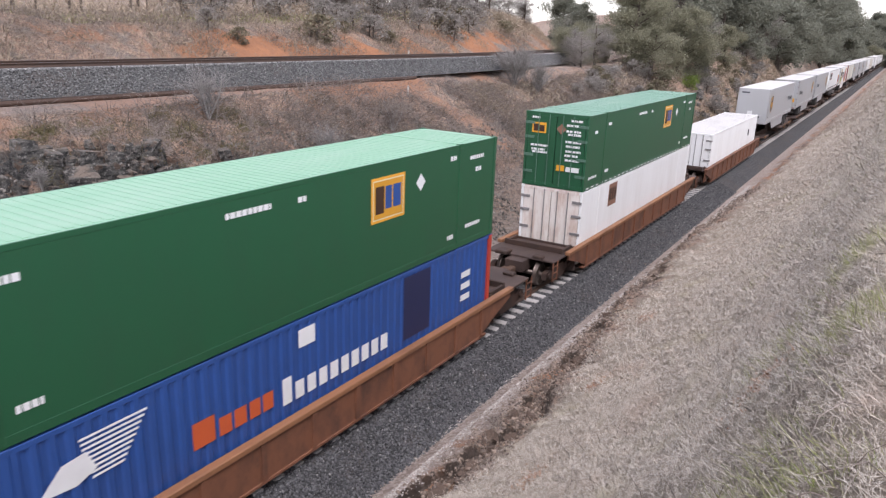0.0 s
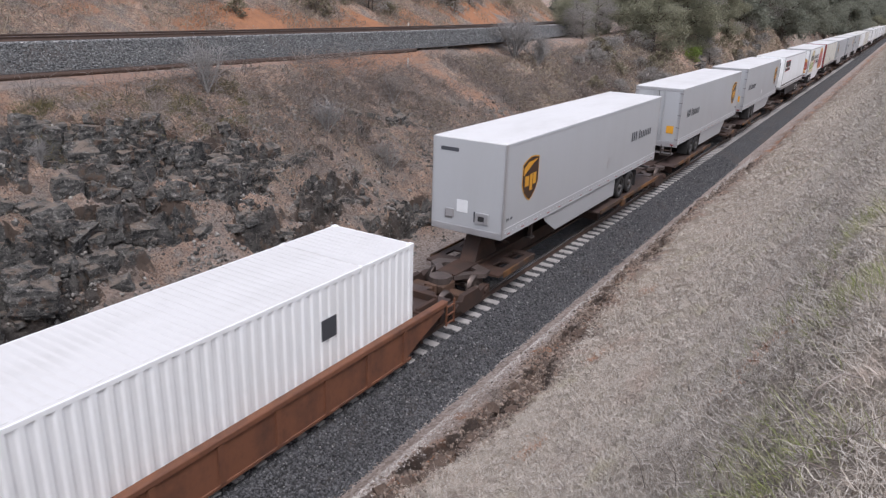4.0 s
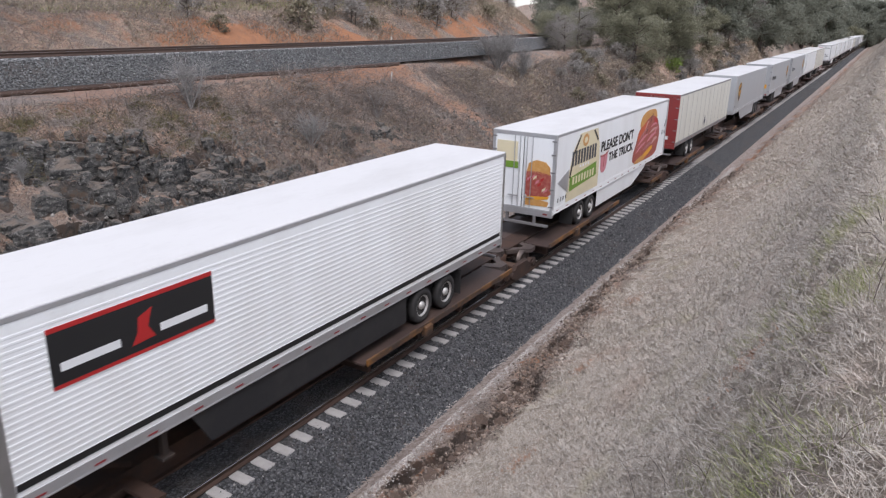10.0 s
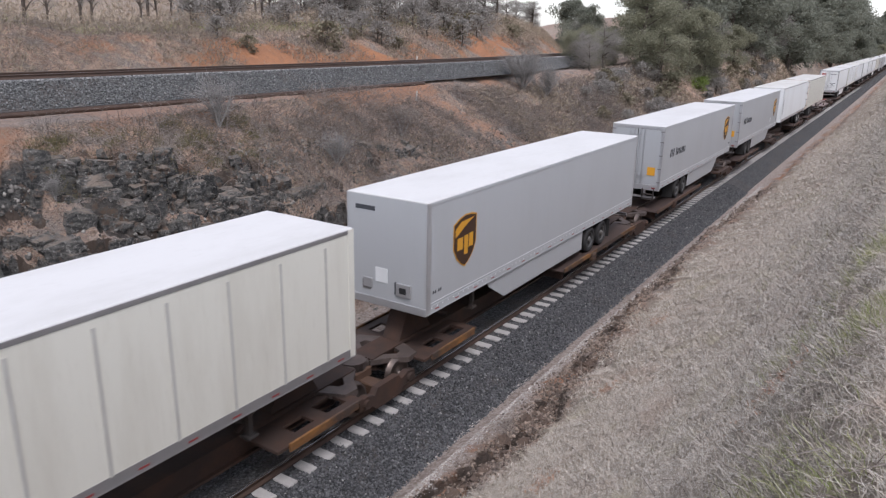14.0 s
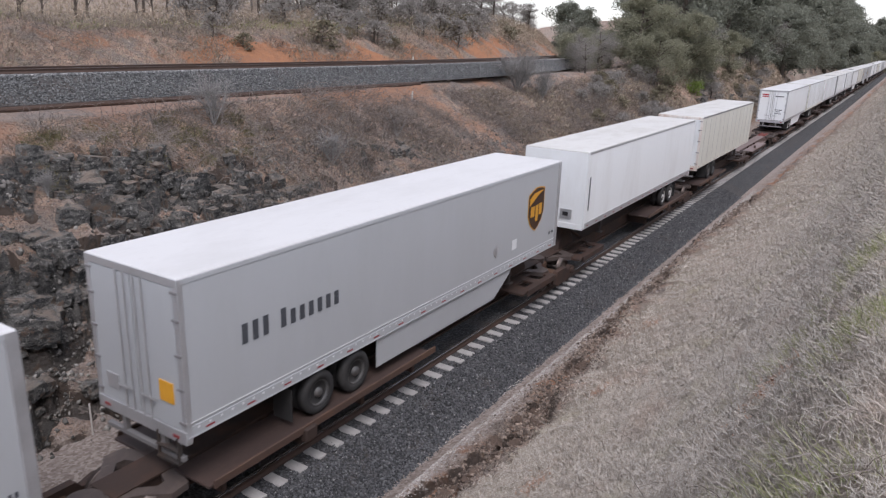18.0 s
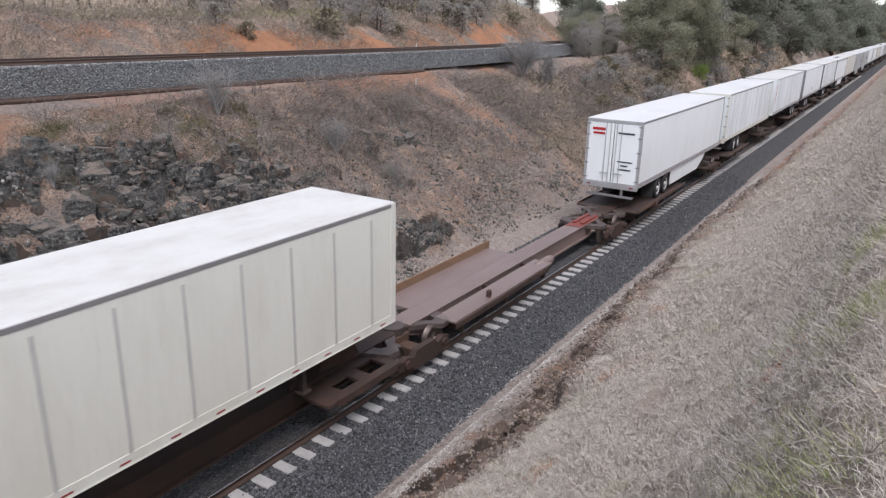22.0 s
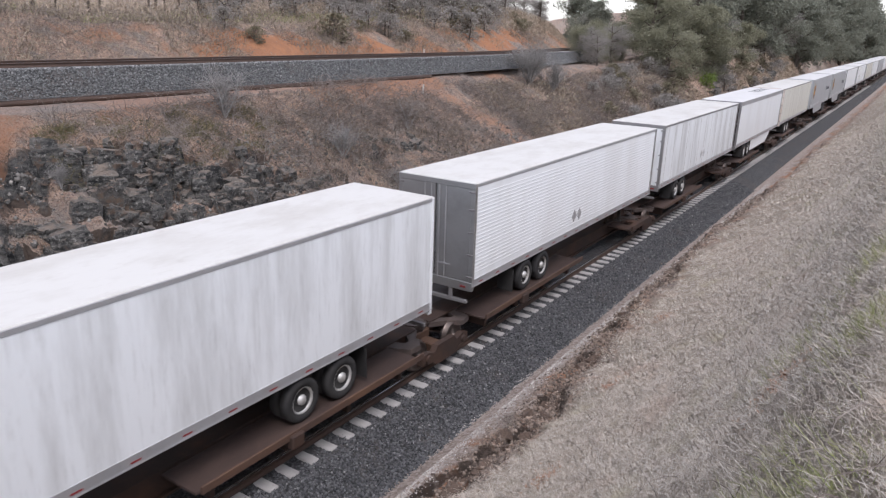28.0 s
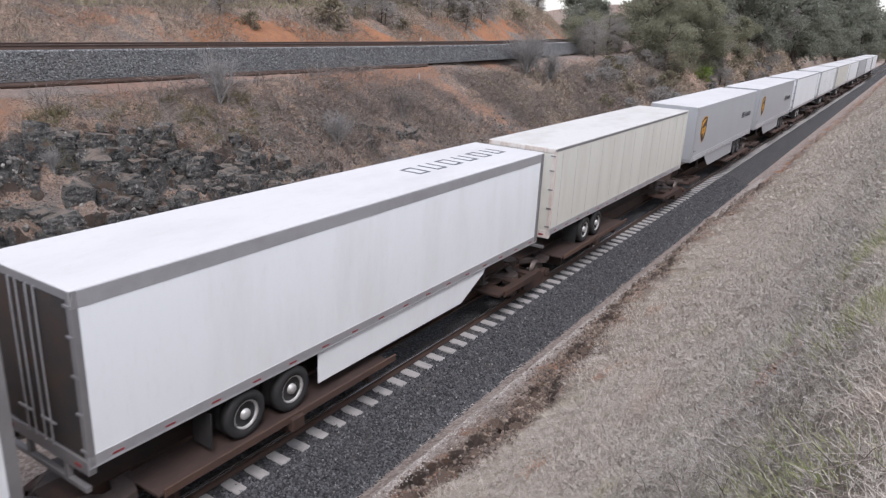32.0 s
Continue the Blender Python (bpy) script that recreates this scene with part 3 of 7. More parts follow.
LOW_Y = np.concatenate([np.arange(-460, 270, 10.0), np.arange(270, 760, 5.0)])
UP_Y = np.concatenate([np.arange(-300, 30, 10.0), np.arange(30, 230, 3.0)])
LOW = np.stack([track_x(LOW_Y), LOW_Y], 1)
HIGH = np.stack([upper_x(UP_Y), UP_Y], 1)
RAIL = [(-0.07, 0.0), (0.07, 0.0), (0.07, 0.02), (0.012, 0.05), (0.012, 0.125), (0.037, 0.14), (0.037, 0.172), (-0.037, 0.172), (-0.037, 0.14), (-0.012, 0.125), (-0.012, 0.05), (-0.07, 0.02)]
for nm, line, z0, lab in (("track_lower", LOW, 0.0, "main line track with concrete ties in grey ballast"), ("track_upper", HIGH, UP, "upper track on its own ballast bench")):
    root = tagged(new(nm), lab, "railway track", kind="structure")
    bed = [(-2.75, z0 - 0.62), (-1.75, z0 - 0.06), (-0.95, z0 - 0.04), (-0.85, z0 + 0.012), (0.74, z0 + 0.012), (0.90, z0 - 0.04), (1.75, z0 - 0.06), (3.0, z0 - 0.60)] if nm == "track_lower" else [(-2.6, z0 - 0.9), (-1.7, z0 - 0.05), (1.65, z0 - 0.05), (2.55, z0 - 0.95)]
    hang("ballast_bed", swept("ballast_bed", line, bed, [M["ballast"] if z0 < 1 else M["high_ballast"]], [0] * len(bed), False), root, "bed of dark grey crushed stone" if z0 < 1 else "bed of blue-grey crushed stone")
    for sgn in (-1, 1):
        sec = [(a + sgn * 0.7535, z + z0 + 0.012) for a, z in RAIL]
        ix = [0] * 12
        ix[6] = 1
        hang("rail", swept("rail", line, sec, [M["rail"], M["rail_top"]], ix), root, "rust-brown steel rail")
low_track, high_track = bpy.data.objects["track_lower"], bpy.data.objects["track_upper"]
edge = swept("edge", np.stack([upper_x(np.arange(-60, 40, 2.0)) + 2.75, np.arange(-60, 40, 2.0)], 1), [(-0.08, 6.1), (0.08, 6.1), (0.08, 6.30), (-0.08, 6.30)], [M["rail"]], [0] * 4)
tagged(new("ballast_edging", edge), "dark rusted steel edging along the upper ballast", "edging", kind="structure")


# ---------------------------------------------------------------- the train: shared pieces
def tyre_mesh():
    return lathe([(-0.36, 0.30), (-0.35, 0.44), (-0.31, 0.495), (-0.16, 0.495), (-0.11, 0.42), (-0.11, 0.36), (-0.06, 0.36), (-0.06, 0.42), (-0.01, 0.495), (0.14, 0.50), (0.17, 0.47), (0.185, 0.42), (0.18, 0.31), (0.12, 0.30)])


def rim_mesh():
    bm = lathe([(0.02, 0.05), (0.05, 0.20), (0.09, 0.24), (0.13, 0.30), (0.168, 0.305), (0.172, 0.285), (0.12, 0.265), (0.07, 0.20), (0.09, 0.12), (0.16, 0.11), (0.19, 0.08), (0.20, 0.03)])
    for k in range(8):
        a = k * math.tau / 8
        y, z = 0.165 * math.cos(a), 0.165 * math.sin(a)
        add_box(bm, 0.07, 0.105, y - 0.018, y + 0.018, z - 0.018, z + 0.018)
    return bm


def side_frame_mesh():
    """Cast side frame of a rail truck, seen in y and z."""
    out = [(-1.15, 0.50), (-1.12, 0.74), (-0.85, 0.80), (-0.55, 0.70), (-0.42, 0.86), (0.42, 0.86), (0.55, 0.70), (0.85, 0.80), (1.12, 0.74), (1.15, 0.50), (0.72, 0.50), (0.45, 0.30), (-0.45, 0.30), (-0.72, 0.50)]
    bm = prism(out, -0.09, 0.09)
    for s in (-0.28, -0.14, 0.0, 0.14, 0.28):
        tube(bm, [(0.0, s, 0.36), (0.0, s, 0.66)], 0.055, 8)
    for s in (-0.885, 0.885):
        tube(bm, [(0.06, s, 0.62), (0.17, s, 0.62)], 0.12, 12)
    return bm


def wheelset_mesh():
    bm = bmesh.new()
    for s in (-1, 1):
        w = lathe([(s * 0.66, 0.10), (s * 0.685, 0.34), (s * 0.67, 0.455), (s * 0.70, 0.46), (s * 0.715, 0.43), (s * 0.82, 0.42), (s * 0.825, 0.36), (s * 0.77, 0.33), (s * 0.79, 0.12), (s * 0.83, 0.10)], 26)
        me = bpy.data.meshes.new("wheel_piece")
        w.to_mesh(me)
        w.free()
        bm.from_mesh(me)
    tube(bm, [(-1.05, 0, 0), (1.05, 0, 0)], 0.085, 10)
    return bm


def truck(car, y):
    """A two-axle rail truck under a car, its centre at y."""
    m = Matrix.Translation((0, y, 0))
    for s in (-1, 1):
        hang("side_frame", shared("side_frame", side_frame_mesh, M["rust_dark"]), car, "", m @ Matrix.Translation((s * 1.06, 0, 0)) @ Matrix.Diagonal((s, 1, 1, 1)))
        hang("wheelset", shared("wheelset", wheelset_mesh, [M["wheel_steel"]], True), car, "polished steel wheels on an axle", m @ Matrix.Translation((0, s * 0.885, 0.615)))
    hang("bolster", shared("bolster", lambda: boxes((-1.0, 1.0, -0.2, 0.2, 0.42, 0.72), (-0.35, 0.35, -0.35, 0.35, 0.66, 0.92), bev=0.03), M["axle_rust"]), car, "", m)


def centred(y0, y1):
    return (y0 + y1) / 2


# ---------------------------------------------------------------- spine cars
def sill_section(a, b):
    """A welded box sill with a wider top plate and bottom flange, one closed section run from a to b."""
    sec = [(-0.36, 1.10), (0.36, 1.10), (0.36, 1.06), (0.30, 1.06), (0.30, 0.58), (0.40, 0.58), (0.40, 0.52), (-0.40, 0.52), (-0.40, 0.58), (-0.30, 0.58), (-0.30, 1.06), (-0.36, 1.06)]
    bm = bmesh.new()
    rings = [[bm.verts.new((x, y, max(z, low) if z < 1.0 else z)) for x, z in sec] for y, low in ((a, 0.80), (a + 0.9, 0.52), (b - 0.9, 0.52), (b, 0.80))]
    for p, q in zip(rings, rings[1:]):
        for k in range(len(sec)):
            bm.faces.new((p[k], p[(k + 1) % len(sec)], q[(k + 1) % len(sec)], q[k]))
    bm.faces.new(rings[0][::-1])
    bm.faces.new(rings[-1])
    bmesh.ops.recalc_face_normals(bm, faces=bm.faces)
    return bm


def spine_car(ya, yb, nose, lay, empty=False, curb="curb"):
    """One platform of an articulated spine car between the truck centres ya and yb. lay: (first, last) y of the trailer on it."""
    mid = centred(ya, yb)
    car = tagged(new("spine_car"), "empty rusty spine car platform with yellow curb rails" if empty else "rusty brown spine car platform carrying a trailer", "rail car", "cars of the train")
    a, b = ya - mid + 0.35, yb - mid - 0.35
    t0, t1 = lay[0] - mid, lay[1] - mid
    # Under a trailer the sill and decks take darker steel: shade put into colour.
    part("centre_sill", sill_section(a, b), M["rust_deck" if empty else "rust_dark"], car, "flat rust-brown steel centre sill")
    w = -1 if nose > 0 else 1     # the end where the trailer's wheels stand
    if w < 0:
        d0, d1 = max(a + (0.95 if empty else 1.2), t0 - 1.4), t0 + 7.6
    else:
        d0, d1 = t1 - 7.6, min(b - 1.4, t1 + 1.2)
    for s in (-1, 1):
        inner, outer, top = (0.56, 1.25, 1.07) if empty and s > 0 else (0.362, 1.42, 1.10) if empty else (0.44 if s > 0 else 0.37, 1.42, 1.09)
        x0, x1 = sorted((s * inner, s * outer))
        deck = part("deck", boxes((x0, x1, d0, d1, top - 0.06, top), bev=0.008), M["rust_deck" if empty else "rust_shaded"], car, "worn brown wheel deck")
        x0, x1 = sorted((s * outer, s * (outer + 0.055)))
        if empty and s > 0:
            part("deck_edge", boxes((x0, x1, d0, d1 - 0.3, 0.86, 1.03), bev=0.01), M["rust_dark"], deck, "dark rusty edge beam")
            part("stop", boxes((0.98, 1.12, d0 + 2.2, d0 + 2.36, 1.07, 1.3), bev=0.03), M["rust_dark"], deck, "short dark stop post")
        else:
            part("curb", boxes((x0, x1, d0 + 0.1, d1 + 0.2, 1.0, 1.36 if empty else 1.17), bev=0.01), M["curb_tan" if empty else curb], deck, "chipped orange curb rail" if curb == "curb" else "rusty curb rail")
        k = int((d1 - d0) / 1.7)
        for i in range(k):
            y = d0 + 0.5 + i * (d1 - d0 - 1) / max(k - 1, 1)
            hang("bracket", shared("bracket", lambda: prism([(-0.06, 0.62), (0.06, 0.62), (0.06, 1.02), (-0.06, 1.02)], 0.30, 1.22), M["rust_dark"]), car, "", Matrix.Translation((0, y, 0)) @ Matrix.Diagonal((s, 1, 1, 1)))
            if i == 1 and not empty:
                sx = sorted((s * 1.38, s * 1.56))
                part("bolster_end", boxes((sx[0], sx[1], y - 0.18, y + 0.18, 0.80, 1.12), bev=0.03), M["curb"] if curb == "curb" else M["rust_dark"], car, "painted bracket end")
    # frames and hitch under the trailer's nose
    h = t1 - 0.95 if w < 0 else t0 + 0.95
    hy = -1 if w < 0 else 1
    for s in (-1, 1) if not empty else ():
        lo = min(h - 1.1 * hy, h + 1.6 * hy)
        plate = bmesh.new()
        for q0, q1, r0, r1 in ((0.362, 1.36, 0.0, 0.75), (0.362, 0.72, 0.75, 1.35), (1.1, 1.36, 0.75, 1.35), (0.362, 1.36, 1.35, 1.75), (0.362, 0.62, 1.75, 2.4), (1.12, 1.36, 1.75, 2.4), (0.362, 1.36, 2.4, 2.7)):
            x0, x1 = sorted((s * q0, s * q1))
            add_box(plate, x0, x1, lo + r0, lo + r1, 0.93, 1.0)
        bmesh.ops.remove_doubles(plate, verts=plate.verts[:], dist=0.001)
        part("hitch_frame", plate, M["rust_dark"], car, "pierced steel plate beside the hitch")
        q0, q1 = sorted((s * 1.36, s * 1.42))
        part("frame_edge", boxes((q0, q1, lo + 0.3, lo + 2.5, 0.86, 1.06), bev=0.01), M["rust_dark"] if curb != "curb" else M["curb"], car)
    if empty:
        part("hitch_base", boxes((-0.34, 0.34, h - 1.2, h + 0.95, 1.10, 1.115), bev=0.004), M["hitch_red"], car, "faded red paint around the hitch")
        for s in (-1, 1):
            x0, x1 = sorted((s * 0.10, s * 0.26))
            part("folded_hitch", boxes((x0, x1, h - 0.7, h + 0.95, 1.115, 1.2), bev=0.02), M["hitch_red"], car, "dusty red folded trailer hitch")
        bm = tube(bmesh.new(), [(0.85, d1 - 0.5, 0.93), (0.85, d1 + 0.62, 0.93), (0.85, d1 + 0.8, 0.93), (0.85, d1 + 0.86, 0.93)], [0.17, 0.17, 0.13, 0.06], 16)
        part("air_tank", bm, M["rust_deck"], car, "rusty cylindrical air tank", True)
    else:
        stand = prism([(h - 0.75, 1.10), (h + 0.75, 1.10), (h + 0.30, 2.02), (h - 0.30, 2.02)], -0.28, 0.28)
        for s in (-1, 1):
            tube(stand, [(s * 0.25, h + 1.7 * hy, 1.12), (s * 0.12, h + 0.2 * hy, 1.85)], 0.06, 8)
        add_box(stand, -0.5, 0.5, h - 0.45, h + 0.45, 2.0, 2.1)
        part("hitch_stand", stand, M["rust_dark"], car, "dark hitch stand holding the trailer's kingpin")
    # ends over the trucks
    for e, yy in ((-1, ya - mid), (1, yb - mid)):
        for s in (-1, 1):
            pts = [(0.30, 1.75), (0.98, 1.45), (1.02, 1.05), (0.62, 0.72), (0.34, 0.30), (0.16, 0.42), (0.30, 0.75), (0.62, 1.05), (0.60, 1.22), (0.30, 1.35)]
            part("end_arm", slab([(s * x, yy - e * y) for x, y in pts], 0.93, 1.07), M["cast"], car, "dusty cast bearing arm over the truck")
        hang("connector", shared("connector%d" % e, lambda: tube(boxes((-0.26, 0.26, 0.0 if e < 0 else -0.9, 0.9 if e < 0 else 0.0, 0.86, 1.08), bev=0.05), [(0, 0, 0.85), (0, 0, 1.12)], 0.34, 16), M["cast"]), car, "cast articulation joint", Matrix.Translation((0, yy, 0.0 if e < 0 else 0.012)))
    truck(car, ya - mid)
    return car, mid


# ---------------------------------------------------------------- trailers
L53 = 16.15
TOP = 5.15


def decal(name, pts, mat, parent, label="", x=1.300, t=0.004):
    """A thin printed shape on the near side wall; the outline is in (y, z)."""
    return part(name, prism(pts, x - t, x), mat, parent, label)


def rect(y0, y1, z0, z1):
    return [(y0, z0), (y1, z0), (y1, z1), (y0, z1)]


def shield(body, yc, zc, k=1.0):
    w, h = 0.6 * k, 0.74 * k
    edge_pts = [(-w, h * 0.72), (-w * 0.5, h * 0.9), (0, h), (w * 0.5, h * 0.98), (w, h * 0.9), (w, -h * 0.2), (w * 0.72, -h * 0.6), (w * 0.3, -h * 0.88), (0, -h), (-w * 0.3, -h * 0.88), (-w * 0.72, -h * 0.6), (-w, -h * 0.2)]
    badge = decal("badge", [(yc + a, zc + b) for a, b in edge_pts], M["gold"], body, "gold-edged brown shield emblem")
    decal("badge_field", [(yc + a * 0.94, zc + b * 0.95) for a, b in edge_pts], M["shield_brown"], badge, "", 1.303)
    decal("badge_swoosh", [(yc - 0.5 * k, zc + 0.40 * k), (yc - 0.2 * k, zc + 0.56 * k), (yc + 0.5 * k, zc + 0.60 * k), (yc + 0.1 * k, zc + 0.46 * k), (yc - 0.5 * k, zc + 0.16 * k)], M["gold"], badge, "", 1.306)
    for i, (a, b, lo, hi) in enumerate(((-0.40, -0.12, -0.22, 0.12), (-0.05, 0.15, -0.40, 0.14), (0.20, 0.42, -0.22, 0.16))):
        decal("badge_bar", rect(yc + a * k, yc + b * k, zc + lo * k, zc + hi * k), M["gold"], badge, "", 1.306)


def bars(body, y0, y1, zc, h, mat, words, name="lettering"):
    """Writing that stands as plain bars, one for each letter of the words; words gives their letters' number."""
    slots = sum(words) + 0.8 * (len(words) - 1)
    step = (y1 - y0) / slots
    y = y0
    bm = bmesh.new()
    for w in words:
        for i in range(w):
            tall = h * (1.0 if i == 0 or w < 4 else 0.78)
            add_box(bm, 1.296, 1.301, y + step * 0.18, y + step * 0.70, zc - h / 2, zc - h / 2 + tall)
            y += step
        y += 0.8 * step
    tagged(part(name, bm, mat, body, "plain bars of printed lettering"), kind="stuff")


def trailer(y0, nose, label, side="van_white", style="smooth", roof="roof_white", door="van_white", frame="alu", rail="alu", toprail="alu_dark",
            hub="hub", skirt=None, skirt_cut=0.25, length=L53, axle=3.45, top=TOP, stripe=None, group="trailers on the train"):
    """A road trailer; y0 is the end nearer the front of the train, nose -1 when its front wall is there."""
    half = length / 2
    body = tagged(new("semi_trailer"), label, "trailer", group)
    n = nose
    X = 1.285
    zb, zt = 2.14, top
    # walls, roof, floor
    if style == "ribbed":
        face = [(X - 0.04, zb + 0.06), (X, zb + 0.06)]
        for i in range(22):
            z = zb + 0.42 + i * (zt - zb - 0.75) / 21
            face += [(X, z - 0.026), (X + 0.005, z - 0.018), (X + 0.005, z + 0.018), (X, z + 0.026)]
        face += [(X, zt - 0.06), (X - 0.04, zt - 0.06)]
        wall = bmesh.new()
        ends = [[wall.verts.new((x, y, z)) for x, z in face] for y in (-half + 0.05, half - 0.05)]
        for k in range(len(face)):
            wall.faces.new((ends[0][k], ends[0][(k + 1) % len(face)], ends[1][(k + 1) % len(face)], ends[1][k]))
        wall.faces.new(ends[0])
        wall.faces.new(ends[1][::-1])
        bmesh.ops.recalc_face_normals(wall, faces=wall.faces)
    else:
        wall = boxes((X - 0.04, X, -half + 0.05, half - 0.05, zb + 0.06, zt - 0.06))
    part("side_wall", wall, M[side], body, "" if style == "smooth" else "side wall with pressed ribs")
    part("side_wall", boxes((-X, -X + 0.04, -half + 0.05, half - 0.05, zb + 0.06, zt - 0.06)), M[side], body)
    if style == "posts":
        k = 12
        for i in range(k):
            y = -half + 0.9 + i * (length - 1.8) / (k - 1)
            hang("side_post", shared("side_post" + side, lambda: prism([(-0.034, zb + 0.2), (0.034, zb + 0.2), (0.034, zt - 0.26), (-0.034, zt - 0.26)], 0, 0.012), M["post_" + side]), body, "", Matrix.Translation((X, y, 0)))
    elif style == "panels":
        for i in range(13):
            y = -half + 0.62 + i * (length - 1.24) / 12
            hang("panel_joint", shared("panel_joint" + side, lambda: prism([(-0.012, zb + 0.2), (0.012, zb + 0.2), (0.012, zt - 0.22), (-0.012, zt - 0.22)], 0, 0.006), M["post_" + side]), body, "", Matrix.Translation((X, y, 0)))
    part("roof", boxes((-X - 0.005, X + 0.005, -half + 0.01, half - 0.01, zt - 0.05, zt), bev=0.02), M[roof], body, "pale sheet roof with faint stains")
    part("floor", boxes((-X + 0.04, X - 0.04, -half + 0.06, half - 0.06, zb + 0.02, zb + 0.14)), M["chassis"], body)
    beams = bmesh.new()
    for i in range(32):
        y = -half + 0.3 + i * (length - 0.6) / 31
        add_box(beams, -1.2, 1.2, y - 0.025, y + 0.025, zb - 0.08, zb + 0.02)
    tagged(part("floor_beams", beams, M["chassis"], body, "dark cross beams under the floor"), kind="stuff")
    for s in (-1, 1):
        part("top_rail", boxes((*sorted((s * (X - 0.02), s * (X + 0.012))), -half, half, zt - (0.30 if toprail == "alu" and side == "van_white" and door == "chassis" else 0.12), zt - 0.03), bev=0.006), M[toprail], body, "aluminium top rail")
        lower = part("bottom_rail", boxes((*sorted((s * (X - 0.03), s * (X + 0.012))), -half, half, zb, zb + 0.22), (*sorted((s * (X - 0.03), s * (X + 0.022))), -half, half, zb + 0.005, zb + 0.03)), M[rail], body, "riveted bottom rail")
        if s > 0:
            tape = bmesh.new()
            for i in range(16):
                y = -half + 0.5 + i * (length - 1.0) / 15
                add_box(tape, X + 0.012, X + 0.017, y - 0.10, y + 0.10, zb + 0.075, zb + 0.11)
            tagged(part("reflector_tape", tape, M["marker"], lower, "red reflective tape patches"), kind="stuff")
    if stripe:
        decal("stripe", rect(-half + 0.2, half - 0.2, zb + 0.32, zb + 0.44), M[stripe], body, "dark stripe along the side")
    # front wall
    fy = n * half
    part("front_wall", boxes((-X, X, *sorted((fy, fy - n * 0.06)), zb, zt - 0.04), bev=0.0), M[side], body)
    for s in (-1, 1):
        cp = prism([(-0.09, zb), (0.09, zb), (0.09, zt - 0.03), (-0.09, zt - 0.03)], -0.02, 0.018)
        ob = part("corner_post", cp, M[side if frame in ("red_door", "rust_white") else frame], body)
        ob.matrix_basis = Matrix.Translation((s * X, fy - n * 0.09, 0))
    part("nose_box", boxes((0.35, 0.82, *sorted((fy, fy + n * 0.05)), zb + 0.4, zb + 0.75), bev=0.01), M["alu"], body, "service box on the front wall")
    part("nose_socket", boxes((0.46, 0.68, *sorted((fy, fy + n * 0.056)), zb + 0.48, zb + 0.64)), M["black"], body)
    part("document_box", boxes((-0.75, -0.45, *sorted((fy, fy + n * 0.03)), zb + 0.45, zb + 0.72), bev=0.01), M["alu"], body)
    part("nose_sill", boxes((-X, X, *sorted((fy + n * 0.012, fy - n * 0.1)), zb - 0.02, zb + 0.2), bev=0.01), M[side if frame in ("red_door", "rust_white") else frame], body)
    # rear frame and doors
    ry = -n * half
    back = bmesh.new()
    for s in (-1, 1):
        add_box(back, *sorted((s * (X + 0.012), s * (X - 0.11))), *sorted((ry, ry + n * 0.12)), zb - 0.05, zt - 0.02, 0.008)
    add_box(back, -X, X, *sorted((ry, ry + n * 0.12)), zt - 0.17, zt - 0.02, 0.008)
    add_box(back, -X, X, *sorted((ry - n * 0.02, ry + n * 0.12)), zb - 0.12, zb + 0.14, 0.008)
    part("rear_frame", back, M[frame], body, "metal rear door frame")
    for s in (-1, 1):
        x0, x1 = sorted((s * 0.02, s * (X - 0.11)))
        leaf = part("rear_door", boxes((x0, x1, *sorted((ry + n * 0.01, ry + n * 0.06)), zb + 0.15, zt - 0.18), bev=0.006), M[door], body, "swing door of the trailer")
        rods = bmesh.new()
        for xr in (0.14, 0.36):
            tube(rods, [(s * xr, ry - n * 0.025, zb + 0.12), (s * xr, ry - n * 0.025, zt - 0.14)], 0.017, 6)
        add_box(rods, *sorted((s * 0.12, s * 0.55)), *sorted((ry - n * 0.055, ry - n * 0.035)), zb + 0.55, zb + 0.59)
        part("lock_rod", rods, M["alu"], leaf, "steel door lock rods")
        for z in (0.3, 0.95, 1.6, 2.25, 2.75):
            hang("hinge", shared("hinge", lambda: boxes((-0.17, 0.008, -0.010, 0.014, -0.024, 0.024), bev=0.005), M["alu_dark"]), leaf, "", Matrix.Translation((s * X, ry - n * 0.008, zb + z)) @ Matrix.Diagonal((s, 1, 1, 1)))
        lamp = boxes((*sorted((s * 0.92, s * 1.1)), *sorted((ry - n * 0.03, ry - n * 0.015)), zb - 0.035, zb + 0.03), bev=0.01)
        part("tail_lamp", lamp, M["marker"], body, "red tail lamp strip")
    guard = boxes((-1.12, 1.12, *sorted((ry, ry + n * 0.1)), 1.62, 1.72), (-0.62, -0.52, *sorted((ry, ry + n * 0.1)), 1.70, zb - 0.1), (0.52, 0.62, *sorted((ry, ry + n * 0.1)), 1.70, zb - 0.1), bev=0.008)
    part("rear_guard", guard, M["alu_dark"], body, "steel underride guard")
    # running gear
    slider = boxes((0.42, 0.55, *sorted((ry + n * (axle - 1.2), ry + n * (axle + 2.6))), 1.78, zb - 0.08), (-0.55, -0.42, *sorted((ry + n * (axle - 1.2), ry + n * (axle + 2.6))), 1.78, zb - 0.08))
    part("slider_frame", slider, M["chassis"], body, "black sliding axle frame")
